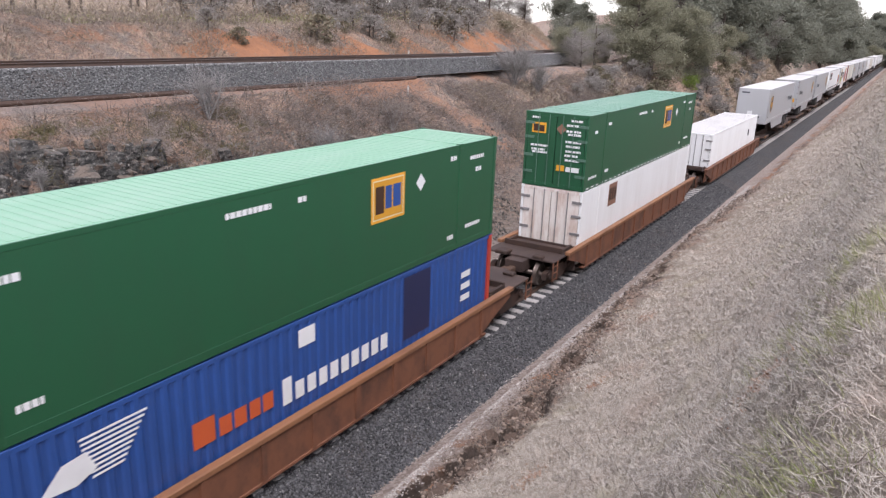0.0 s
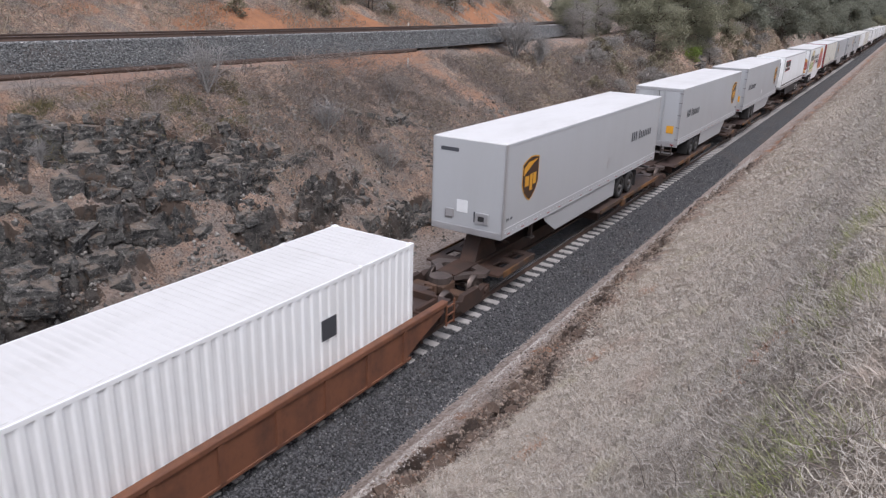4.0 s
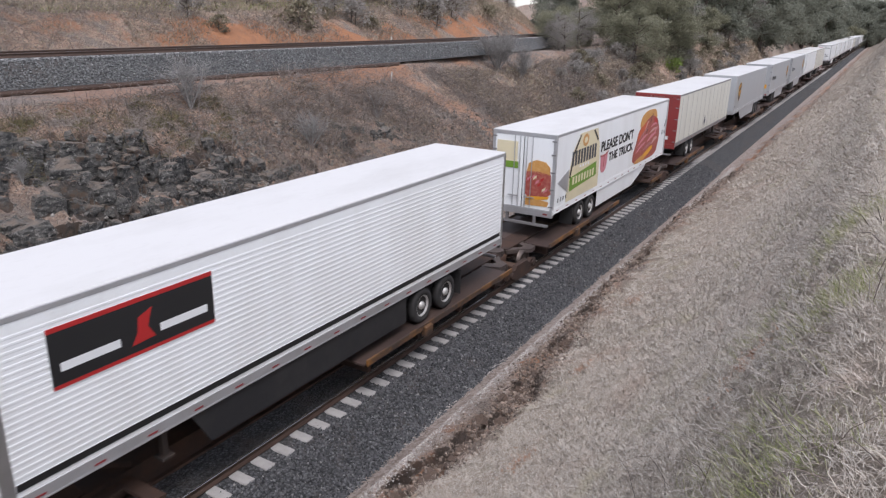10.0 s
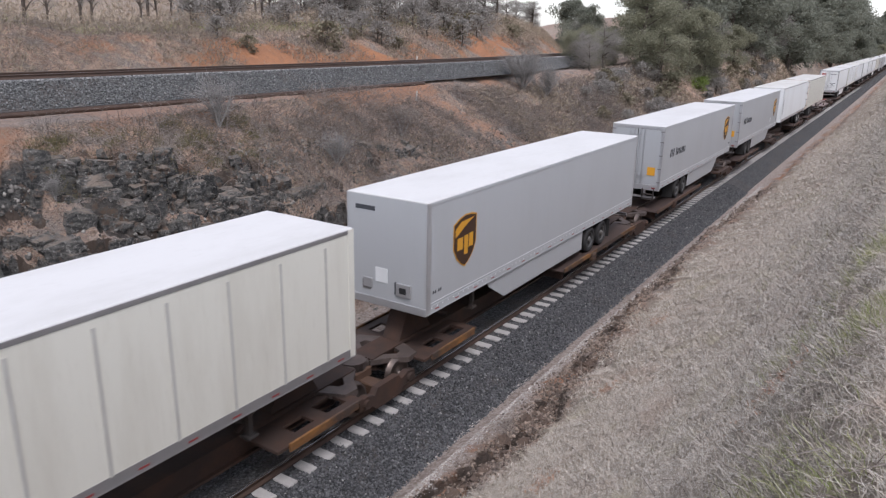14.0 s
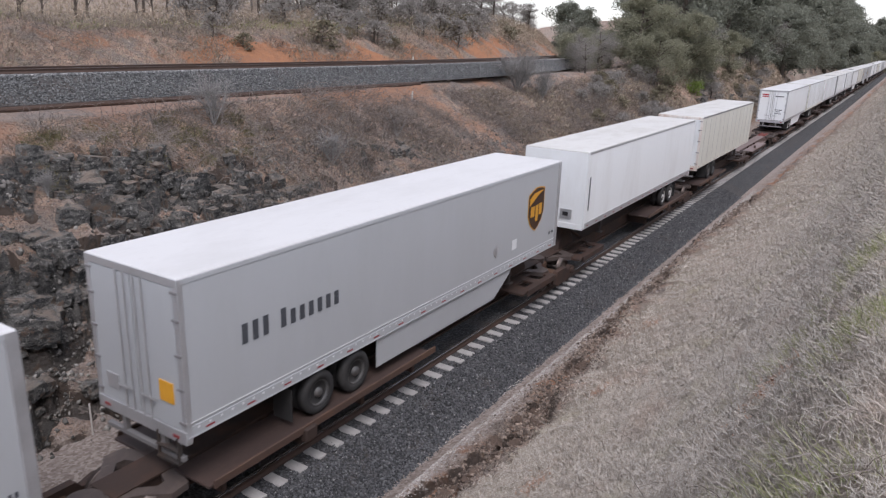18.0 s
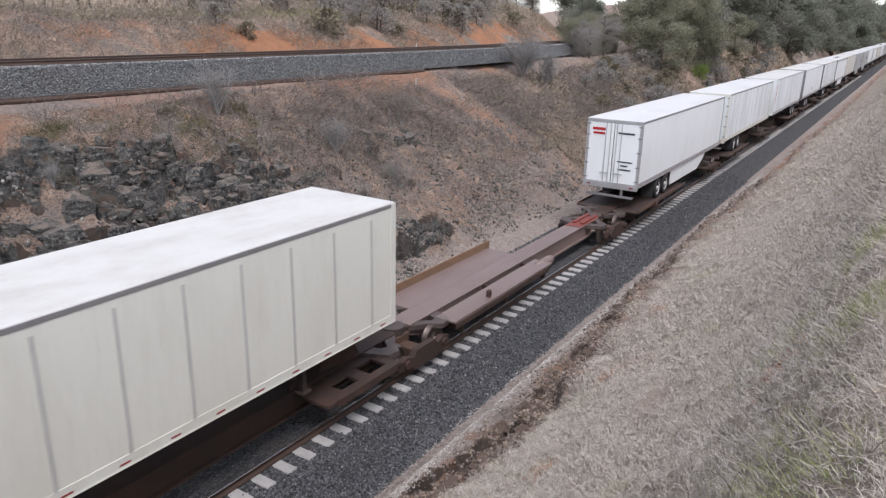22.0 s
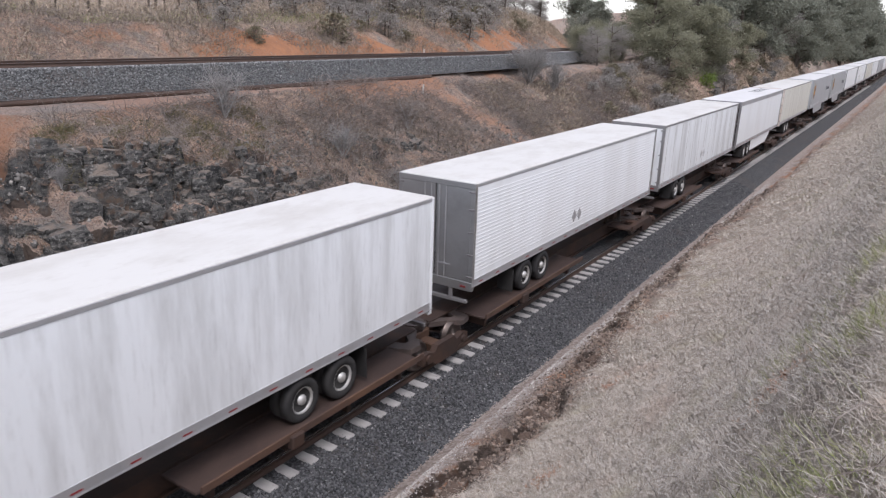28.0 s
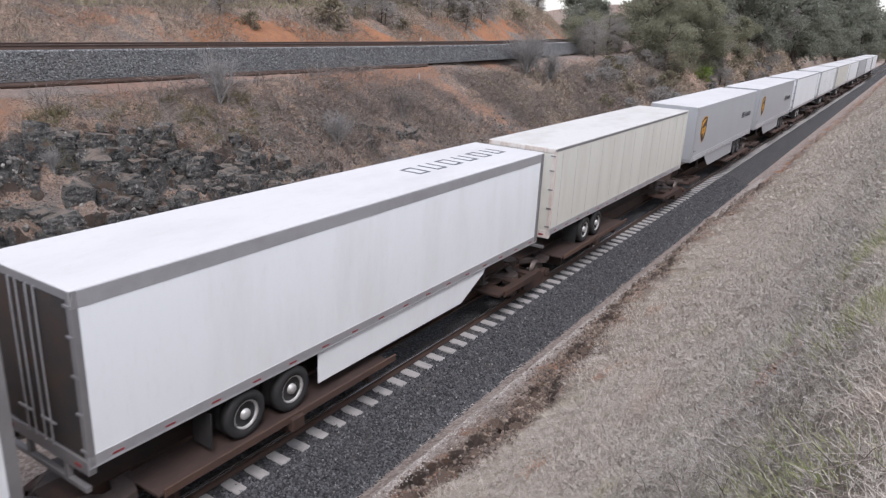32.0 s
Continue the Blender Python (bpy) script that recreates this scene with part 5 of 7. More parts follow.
# spine cars under the trailers
joints = [67.3]
spans = [(r[0], r[1]) for r in ROWS]
for (a0, a1), (b0, b1) in zip(spans, spans[1:]):
    if b0 - a1 > 12:
        joints += [a1 + 1.6, b0 - 1.7]
    else:
        joints.append((a1 + b0) / 2)
joints.append(spans[-1][1] + 1.0)
noses = [r[2] for r in ROWS]
k = 0
for a0, a1 in zip(joints, joints[1:]):
    if k < len(spans) and spans[k][0] < a1 and spans[k][1] > a0 and abs((spans[k][0] + spans[k][1]) / 2 - (a0 + a1) / 2) < 4:
        car, mid = spine_car(a0, a1, noses[k], spans[k], False, "curb" if a0 < 200 else "curb_rust")
        k += 1
    else:
        car, mid = spine_car(a0, a1, 1, (a0 + 0.2, a1 - 0.2), True, "curb")
    place(car, mid)


# ---------------------------------------------------------------- containers and well cars
def container(y0, length, z0, label, side, roof, doors, style, door_end=-1, posts=()):
    """A 2.9 m high box with its origin at its middle on the rail plane; door_end -1 puts the doors at the train's front end."""
    half, X, z1 = length / 2, 1.285, z0 + 2.89
    c = tagged(new("container"), label, "container", "containers on the train")
    for s in (-1, 1):
        w = bmesh.new()
        if style == "corrugated":
            k = int(length / 0.28)
            ys = []
            for i in range(k):
                a = -half + 0.12 + i * (length - 0.24) / k
                st = (length - 0.24) / k
                ys += [(a, 0.0), (a + st * 0.36, 0.0), (a + st * 0.5, 0.035), (a + st * 0.86, 0.035)]
            ys.append((half - 0.12, 0.0))
            lo = [w.verts.new((s * (X - d), y, z0 + 0.16)) for y, d in ys]
            hi = [w.verts.new((s * (X - d), y, z1 - 0.1)) for y, d in ys]
            for i in range(len(ys) - 1):
                w.faces.new((lo[i], lo[i + 1], hi[i + 1], hi[i]) if s > 0 else (lo[i + 1], lo[i], hi[i], hi[i + 1]))
        else:
            add_box(w, *sorted((s * (X - 0.04), s * (X - 0.004))), -half + 0.1, half - 0.1, z0 + 0.12, z1 - 0.08)
        part("side_wall", w, M[side], c, "corrugated steel side" if style == "corrugated" else "flat plate side")
        part("top_rail", boxes((*sorted((s * (X - 0.05), s * X)), -half, half, z1 - 0.12, z1 - 0.02), bev=0.008), M[side], c)
        part("bottom_rail", boxes((*sorted((s * (X - 0.05), s * X)), -half, half, z0, z0 + 0.17), bev=0.008), M[side], c)
        for y in (-half + 0.07, half - 0.07, *posts):
            hang("post", shared("cpost" + side, lambda: boxes((-0.08, 0.012, -0.075, 0.075, 0.0, 2.87), bev=0.01), M[side]), c, "", Matrix.Translation((s * X, y, z0)) @ Matrix.Diagonal((s, 1, 1, 1)))
            hang("corner_casting", shared("casting" + side, lambda: boxes((-0.12, 0.016, -0.09, 0.09, 0, 0.12), bev=0.01), M[side]), c, "", Matrix.Translation((s * X, y, z1 - 0.12)) @ Matrix.Diagonal((s, 1, 1, 1)))
    rf = boxes((-X + 0.03, X - 0.03, -half + 0.05, half - 0.05, z1 - 0.06, z1 - 0.02))
    ribs = bmesh.new()
    for i in range(int((length - 0.4) / 0.21)):
        y = -half + 0.2 + i * 0.21
        add_box(ribs, -X + 0.1, X - 0.1, y, y + 0.12, z1 - 0.021, z1 - 0.011)
    lid = part("roof", rf, M[roof], c, "corrugated roof panel")
    tagged(part("roof_ribs", ribs, M[roof], lid, "low pressed ribs of the roof"), kind="stuff")
    for y in posts:
        part("roof_band", boxes((-X, X, y - 0.08, y + 0.08, z1 - 0.02, z1 + 0.004)), M[roof], c)
    part("floor", boxes((-X + 0.05, X - 0.05, -half + 0.05, half - 0.05, z0, z0 + 0.15)), M["chassis"], c)
    ry, n = door_end * half, -door_end
    part("end_frame", boxes((-X, X, *sorted((ry, ry + n * 0.12)), z1 - 0.15, z1 - 0.01), (-X, X, *sorted((ry, ry + n * 0.12)), z0, z0 + 0.16), bev=0.008), M[doors], c)
    for s in (-1, 1):
        leaf = part("door", boxes((*sorted((s * 0.015, s * (X - 0.1))), *sorted((ry + n * 0.01, ry + n * 0.06)), z0 + 0.16, z1 - 0.15), bev=0.006), M[doors], c, "container door with lock bars")
        rods = bmesh.new()
        for xr in (0.28, 0.72):
            tube(rods, [(s * xr, ry - n * 0.03, z0 + 0.08), (s * xr, ry - n * 0.03, z1 - 0.08)], 0.02, 6)
        for z in (0.55, 1.2, 1.9, 2.45):
            add_box(rods, *sorted((s * 0.9, s * (X + 0.01))), *sorted((ry - n * 0.022, ry + n * 0.01)), z0 + z - 0.05, z0 + z + 0.05)
        part("lock_bar", rods, M["alu_dark"] if doors != "green_box" else M["green_rod"], leaf, "upright lock bars")
    fy = -ry
    part("end_wall", boxes((-X, X, *sorted((fy, fy + door_end * 0.06)), z0, z1 - 0.02)), M[side], c)
    ew = bmesh.new()
    for k in range(9):
        x = -1.1 + k * 0.275
        add_box(ew, x - 0.06, x + 0.06, *sorted((fy - door_end * 0.018, fy)), z0 + 0.18, z1 - 0.18)
    part("end_rib", ew, M[side], c)
    place(c, y0 + half)
    return c, z0, z1, half


def well_car(ya, yb, wa, wb, label, paint, top):
    """A well car between the outer ends ya and yb, its well from wa to wb."""
    mid = centred(ya, yb)
    a, b, w0, w1 = ya - mid, yb - mid, wa - mid, wb - mid
    car = tagged(new("well_car"), label, "rail car", "cars of the train")
    for s in (-1, 1):
        side = prism([(w0 - 1.0, 1.02), (w0 + 0.2, 0.62), (w0 + 0.9, 0.32), (w1 - 0.9, 0.32), (w1 - 0.2, 0.62), (w1 + 1.0, 1.02), (w1 + 1.0, 1.22), (w0 - 1.0, 1.22)], *sorted((s * 1.40, s * 1.47)))
        sill = part("side_sill", side, M[paint], car, "deep orange-brown side sill")
        part("top_chord", boxes((*sorted((s * 1.33, s * 1.53)), w0 - 1.1, w1 + 1.1, 1.20, 1.34), bev=0.02), M[top], sill, "worn lighter top chord")
        part("bottom_chord", boxes((*sorted((s * 1.28, s * 1.50)), w0 + 0.6, w1 - 0.6, 0.26, 0.34), bev=0.01), M[paint], sill)
        for k in range(11):
            y = w0 + 0.9 + k * (w1 - w0 - 1.8) / 10
            hang("stiffener", shared("stiffener" + paint, lambda: prism([(-0.07, 0.36), (0.07, 0.36), (0.07, 1.2), (-0.07, 1.2)], 0, 0.05), M[paint]), sill, "", Matrix.Translation((s * 1.47, y, 0)) @ Matrix.Diagonal((s, 1, 1, 1)))
    part("well_floor", boxes((-1.3, -0.9, w0, w1, 0.28, 0.36), (0.9, 1.3, w0, w1, 0.28, 0.36), *[(-1.3, 1.3, w0 + f * (w1 - w0) - 0.2, w0 + f * (w1 - w0) + 0.2, 0.26, 0.36) for f in (0.03, 0.27, 0.5, 0.73, 0.97)]), M["rust_dark"], car)
    for e, ye, we in ((-1, a, w0), (1, b, w1)):
        y0, y1 = sorted((ye - e * 0.2, we))
        part("end_platform", boxes((-1.38, 1.38, y0 + 0.5 if e < 0 else y0, y1 if e < 0 else y1 - 0.5, 1.16, 1.22), (-0.35, 0.35, y0, y1, 0.75, 1.16), bev=0.01), M["rust_shaded"], car, "brown end platform over the truck")
        bulk = boxes((-1.38, 1.38, *sorted((we + e * 0.05, we + e * 0.13)), 0.4, 1.3), (-1.2, 1.2, *sorted((we + e * 1.0, we + e * 1.1)), 1.22, 1.42), (-1.2, -1.1, *sorted((we + e * 0.1, we + e * 1.1)), 1.22, 1.36), (1.1, 1.2, *sorted((we + e * 0.1, we + e * 1.1)), 1.22, 1.36), bev=0.01)
        part("end_bulkhead", bulk, M["rust_dark"], car, "raised end frame")
        part("coupler", boxes((-0.12, 0.12, *sorted((ye - e * 0.2, ye + e * 0.45)), 0.72, 0.96), (-0.2, 0.2, *sorted((ye + e * 0.3, ye + e * 0.45)), 0.66, 1.02), bev=0.03), M["axle_rust"], car, "rusty coupler")
        part("ladder", boxes((1.40, 1.44, *sorted((ye - e * 0.6, ye - e * 0.56)), 0.5, 1.22), (1.40, 1.44, *sorted((ye - e * 1.0, ye - e * 0.96)), 0.5, 1.22), *[(1.40, 1.44, *sorted((ye - e * 0.6, ye - e * 1.0)), z, z + 0.03) for z in (0.55, 0.8, 1.05)]), M[paint], car, "short end ladder")
        part("brake_box", boxes((-0.9, -0.4, *sorted((ye - e * 0.4, ye - e * 0.9)), 1.22, 1.36), bev=0.03), M["rust_dark"], car, "brake gear on the platform")
        part("valve_box", boxes((0.5, 0.9, *sorted((ye - e * 0.7, ye - e * 1.0)), 1.22, 1.32), bev=0.03), M["rust_dark"], car)
        truck(car, ye - e * 1.75)
    place(car, mid)


hh = L53 / 2
P48 = (-hh + 1.98, hh - 1.98)
A2, z0, z1, _ = container(2.15, L53, 3.38, "green container with pale roof, stacked on top", "green_box", "green_roof", "green_box", "flat", -1, P48)


def brand_square(c, y, z, w=1.3, t=1.05, faded=False):
    if faded:
        sq = decal("brand_square", rect(y - w / 2, y + w / 2, z - t / 2, z + t / 2), M["rust_faded"], c, "faded brown square with dark shapes", 1.290)
        for a, b in ((-0.42, -0.16), (-0.10, 0.12), (0.18, 0.42)):
            decal("brand_shape", rect(y + a, y + b, z - 0.25, z + 0.28), M["shield_brown"], sq, "", 1.294)
        return
    sq = decal("brand_square", rect(y - w / 2, y + w / 2, z - t / 2, z + t / 2), M["sticker"], c, "amber square with dark shapes", 1.290)
    decal("brand_frame", rect(y - w / 2 + 0.06, y + w / 2 - 0.06, z - t / 2 + 0.06, z + t / 2 - 0.06), M["print_cream"], sq, "", 1.293)
    decal("brand_field", rect(y - w / 2 + 0.09, y + w / 2 - 0.09, z - t / 2 + 0.09, z + t / 2 - 0.09), M["gold"], sq, "", 1.296)
    decal("brand_shape", rect(y - w / 2 + 0.15, y - 0.18, z - 0.32, z + 0.32), M["shield_brown"], sq, "", 1.299)
    decal("brand_shape", rect(y - 0.13, y + 0.12, z - 0.24, z + 0.30), M["blue_box"], sq, "", 1.299)
    decal("brand_shape", rect(y + 0.17, y + 0.48, z - 0.24, z + 0.30), M["blue_box"], sq, "", 1.299)


def dashes(y, z, w, t):
    """A line of small print as short bars of uneven length."""
    bm, r = bmesh.new(), random.Random(int(1000 * (y + z)))
    a = y - w / 2
    while a < y + w / 2 - 0.03:
        b = min(a + r.uniform(0.05, 0.13), y + w / 2)
        add_box(bm, 1.286, 1.290, a, b, z - t / 2, z + t / 2)
        a = b + 0.025
    return bm


def box_marks(c, z0):
    """Small white print of the tall containers."""
    for y, z, w in ((-1.4, 2.5, 1.1), (0.0, 2.48, 0.25)):
        tagged(part("white_print", dashes(y, z0 + z, w, 0.11), M["print_white"], c, "plain bars of white lettering"), kind="stuff")
    for y, z, w, t in ((hh - 1.1, 2.45, 0.75, 0.1), (hh - 1.0, 2.1, 0.3, 0.16), (hh - 1.2, 0.55, 0.8, 0.1), (hh - 2.35, 2.55, 0.3, 0.14), (hh - 2.4, 0.4, 0.3, 0.16), (-hh + 0.9, 0.45, 0.9, 0.1), (-hh + 0.9, 2.2, 0.3, 0.16), (-hh + 2.45, 0.5, 0.4, 0.2), (-hh + 2.4, 2.4, 0.4, 0.2)):
        tagged(part("white_print", dashes(y, z0 + z, w, min(t, 0.12)), M["print_white"], c, "plain bars of white lettering"), kind="stuff")


brand_square(A2, 13.08 - 2.15 - hh, 5.38)
dy = 14.42 - 2.15 - hh
decal("placard", [(dy - 0.2, 5.54), (dy, 5.32), (dy + 0.2, 5.54), (dy, 5.76)], M["print_white"], A2, "white diamond placard", 1.290)
box_marks(A2, 3.38)
A1, *_ = container(2.15, L53, 0.47, "corrugated blue container with large lettering, in the well", "blue_box", "blue_box", "blue_box", "corrugated", -1, P48)
for y, w in ((7.25, 0.5), (7.85, 0.3), (8.22, 0.3), (8.6, 0.28), (8.95, 0.28)):
    decal("orange_lettering", rect(y - 2.15 - hh, y + w - 2.15 - hh, 1.72, 2.25 if w > 0.4 else 2.1), M["print_orange"], A1, "plain orange bar of lettering", 1.293)
for i in range(10):
    y = 9.5 + i * 0.37
    decal("white_lettering", rect(y - 2.15 - hh, y + 0.26 - 2.15 - hh, 1.60, 2.2 if i == 0 else 2.0), M["print_white"], A1, "plain white bar of lettering", 1.293)
decal("white_patch", rect(10.0 - 2.15 - hh, 10.5 - 2.15 - hh, 2.72, 3.12), M["print_white"], A1, "square white sticker", 1.293)
decal("navy_panel", rect(13.78 - 2.15 - hh, 14.98 - 2.15 - hh, 1.5, 3.2), M["print_navy"], A1, "dark navy panel", 1.293)
for i in range(9):
    decal("white_wave", [(5.2 - 2.15 - hh + 0.02 * i, 3.0 - i * 0.09), (6.4 - 2.15 - hh - 0.06 * i, 3.02 - i * 0.09), (6.4 - 2.15 - hh - 0.06 * i, 2.98 - i * 0.09), (5.2 - 2.15 - hh + 0.02 * i, 2.96 - i * 0.09)], M["print_white"], A1, "white wave lines", 1.293)
decal("white_swirl", [(4.5 - 2.15 - hh, 2.3), (4.9 - 2.15 - hh, 2.7), (5.3 - 2.15 - hh, 2.75), (5.45 - 2.15 - hh, 2.4), (5.1 - 2.15 - hh, 2.25)], M["print_white"], A1, "white round emblem", 1.293)
for z in (1.5, 1.85, 2.2):
    decal("white_print", rect(16.6 - 2.15 - hh, 17.1 - 2.15 - hh, z + 0.2, z + 0.38), M["print_white"], A1, "", 1.293)
part("corner_paint", boxes((1.2, 1.302, hh - 0.16, hh + 0.006, 0.47, 3.35)), M["red_post"], A1, "red painted corner post")
B2, *_ = container(25.6, L53, 3.38, "dark green container with barred doors, stacked on top", "green_box", "sheen_green_roof", "green_box", "flat", -1, P48)
brand_square(B2, 36.5 - 25.6 - hh, 5.40)
decal("placard", [(hh - 3.9, 5.5), (hh - 3.7, 5.28), (hh - 3.5, 5.5), (hh - 3.7, 5.72)], M["print_white"], B2, "white diamond placard", 1.290)
box_marks(B2, 3.38)
tape = bmesh.new()
for i in range(30):
    add_box(tape, 1.285, 1.290, -hh + 0.3 + i * 0.53, -hh + 0.56 + i * 0.53, 3.42, 3.47)
part("reflector_tape", tape, M["print_white"], B2, "white reflective tape along the foot")
marks = bmesh.new()
mark_rng = random.Random(77)
for x0, x1, z in ((0.42, 1.02, 5.84), (0.42, 1.0, 5.62), (0.5, 1.02, 5.5), (0.42, 1.05, 5.22), (0.45, 1.0, 5.05), (0.45, 1.05, 4.86), (0.42, 0.95, 4.7), (0.45, 1.02, 4.52), (-1.02, -0.3, 4.98), (-0.98, -0.42, 4.82), (-0.95, -0.3, 4.72), (0.5, 1.05, 4.16), (-1.02, -0.7, 6.05), (0.6, 1.05, 6.02)):
    a = x0
    while a < x1:
        e = a + mark_rng.uniform(0.05, 0.16)
        add_box(marks, a, min(e, x1), -hh - 0.012, -hh + 0.02, z - 0.04, z + 0.04)
        a = e + 0.03
add_box(marks, 0.52, 1.05, -hh - 0.012, -hh + 0.02, 4.08, 4.26)
part("door_print", marks, M["print_white"], B2, "white print bars on the doors")
part("door_badge", boxes((-1.0, -0.42, -hh - 0.016, -hh + 0.02, 5.46, 5.86), (0.12, 0.44, -hh - 0.016, -hh + 0.02, 4.08, 4.3)), M["sticker"], B2, "amber door badge")
part("door_shape", boxes((-0.94, -0.74, -hh - 0.02, -hh + 0.02, 5.52, 5.80), (-0.70, -0.48, -hh - 0.02, -hh + 0.02, 5.52, 5.76)), M["shield_brown"], B2)
part("door_placard", prism([(0, -0.2), (0.2, 0), (0, 0.2), (-0.2, 0)], 0, 0.02), M["rust_faded"], B2, "pinkish diamond placard").matrix_basis = Matrix.Translation((0.22, -hh - 0.03, 5.68)) @ Matrix.Rotation(radians(90), 4, "Z")
B1, *_ = container(25.6, L53, 0.47, "white container with rust-streaked doors, in the well", "van_white", "van_white", "rust_white", "flat", -1, P48)
brand_square(B1, 29.15 - 25.6 - hh, 2.72, 1.0, 0.95, True)
C1, *_ = container(47.75, L53, 0.47, "plain white corrugated container low in its well", "van_white", "roof_white", "van_white", "corrugated", -1, P48)
decal("dark_print", rect(hh - 3.5, hh - 3.0, 2.0, 2.5), M["print_dark"], C1, "plain bar of dark lettering", 1.293)
well_car(-1.6, 21.75, 1.9, 18.5, "orange-brown well car with stacked containers", "well_rust", "well_top")
well_car(22.4, 45.0, 25.3, 42.05, "orange-brown well car carrying two stacked containers", "well_rust", "well_top")
well_car(45.7, 66.4, 47.4, 64.2, "brown well car with one low container", "well_rust", "well_rust")


# ---------------------------------------------------------------- motion
SPEEDS = [(0, 12.52), (4, 12.36), (8, 11.67), (12, 11.80), (16, 11.30), (20, 11.44), (24, 11.41), (28, 11.38), (32, 10.96)]


def travelled(t):
    s = 0.0
    for (a, va), (b, vb) in zip(SPEEDS, SPEEDS[1:]):
        if t <= a:
            break
        e = min(t, b)
        ve = va + (vb - va) * (e - a) / (b - a)
        s += (va + ve) / 2 * (e - a)
    return s


def on_track(y):
    """The pose of a thing whose middle has run to y along the track."""
    lean = (float(track_x(y + 4)) - float(track_x(y - 4))) / 8
    return Matrix.Translation((float(track_x(y)), y, 0.0)) @ Matrix.Rotation(-math.atan(lean), 4, "Z")


def motions():
    """The whole train rolls past; every car, container and trailer runs along the track."""
    times = [i * 1.0 for i in range(33)]
    for thing, y in TRAIN:
        walk(thing, [(t, on_track(y - travelled(t))) for t in times])


# ---------------------------------------------------------------- ties
TIE0, TIE = 8.733, 0.608
tie_me = mesh_from("tie", boxes((-1.3, 1.3, -0.135, 0.135, -0.17, 0.0), bev=0.02), M["tie"])


def ties(root, xs, z, y0, y1):
    base = [(1, -1), (1, 1), (-1, 1), (-1, -1)]
    rest_v, rest_f = [], []
    i = math.ceil((-420 - TIE0) / TIE)
    while TIE0 + i * TIE < (700 if z < 1 else 225):
        y = TIE0 + i * TIE
        x = float(xs(y))
        turn = -math.atan((float(xs(y + 2)) - float(xs(y - 2))) / 4)
        m = Matrix.Translation((x, y, z)) @ Matrix.Rotation(turn, 4, "Z")
        if y0 <= y <= y1:
            hang("tie", tie_me, root, "", m)
        else:
            k = len(rest_v)
            for zz in (-0.17, 0.0):
                rest_v += [tuple(m @ Vector((a * 1.3, b * 0.135, zz))) for a, b in base]
            rest_f += [(k + 4, k + 7, k + 6, k + 5), (k, k + 1, k + 5, k + 4), (k + 1, k + 2, k + 6, k + 5), (k + 2, k + 3, k + 7, k + 6), (k + 3, k, k + 4, k + 7)]
        i += 1
    tagged(hang("far_ties", soup("far_ties", rest_v, rest_f, [M["tie"]]), root, "concrete ties farther along"), kind="stuff")


ties(low_track, track_x, 0.0, 1.0, 182.0)
ties(high_track, upper_x, UP, 4.0, 185.0)


# ---------------------------------------------------------------- loose stone
def chips(n, seed):
    """n small irregular stones round the origin: vertices (n, 6, 3) and the faces of one."""
    r = np.random.default_rng(seed)
    base = np.array([[1, 0, 0], [-1, 0, 0], [0, 1, 0], [0, -1, 0], [0, 0, 1], [0, 0, -1]], float)
    v = base[None] * r.uniform(0.55, 1.15, (n, 6, 1)) + r.uniform(-0.22, 0.22, (n, 6, 3))
    a = r.uniform(0, math.tau, n)
    b = r.uniform(-0.9, 0.9, n)
    ca, sa, cb, sb = np.cos(a), np.sin(a), np.cos(b), np.sin(b)
    x, y, z = v[..., 0], v[..., 1], v[..., 2]
    y, z = y * cb[:, None] - z * sb[:, None], y * sb[:, None] + z * cb[:, None]
    x, y = x * ca[:, None] - y * sa[:, None], x * sa[:, None] + y * ca[:, None]
    return np.stack([x, y, z], -1), np.array([[0, 2, 4], [2, 1, 4], [1, 3, 4], [3, 0, 4], [2, 0, 5], [1, 2, 5], [3, 1, 5], [0, 3, 5]])


def strew(name, x, y, z, size, seed, mat, label, category):
    v, f = chips(len(x), seed)
    v = v * np.asarray(size)[:, None, None] + np.stack([x, y, z], -1)[:, None, :]
    faces = (f[None] + (np.arange(len(x)) * 6)[:, None, None]).reshape(-1, 3)
    return tagged(new(name, soup(name, v, faces, [mat])), label, category, kind="stuff")


def bed_top(u):
    return np.interp(np.abs(u), [0, 1.75, 3.0, 3.2], [-0.06, -0.06, -0.60, -0.60])


r1 = np.random.default_rng(1)
n1 = 46000
yb = 2 + 48 * r1.random(n1) ** 1.7
ub = r1.uniform(0.95, 3.02, n1)
strew("ballast_stones", ub, yb, np.maximum(bed_top(ub), height(ub, yb)) + r1.uniform(-0.005, 0.03, n1), r1.uniform(0.02, 0.048, n1), 2, M["stone"], "dark grey crushed ballast stones beside the ties", "ballast")
yb = 2 + 48 * r1.random(12000) ** 1.7
ub = r1.uniform(2.55, 3.08, 12000)
strew("ballast_stones", ub, yb, np.maximum(bed_top(ub), height(ub, yb)) + r1.uniform(0.0, 0.03, 12000), r1.uniform(0.02, 0.045, 12000), 12, M["stone"], "dark stones at the ballast's foot", "ballast")
n2 = 16000
yb = 4 + 40 * r1.random(n2) ** 1.5
ub = -r1.uniform(0.95, 2.9, n2)
strew("ballast_stones", ub, yb, bed_top(ub) + r1.uniform(-0.005, 0.03, n2), r1.uniform(0.02, 0.045, n2), 3, M["stone"], "dark grey crushed ballast on the rock side", "ballast")
n3 = 18000
yb = 6 + 60 * r1.random(n3) ** 1.4
ub = r1.uniform(0.9, 2.5, n3)
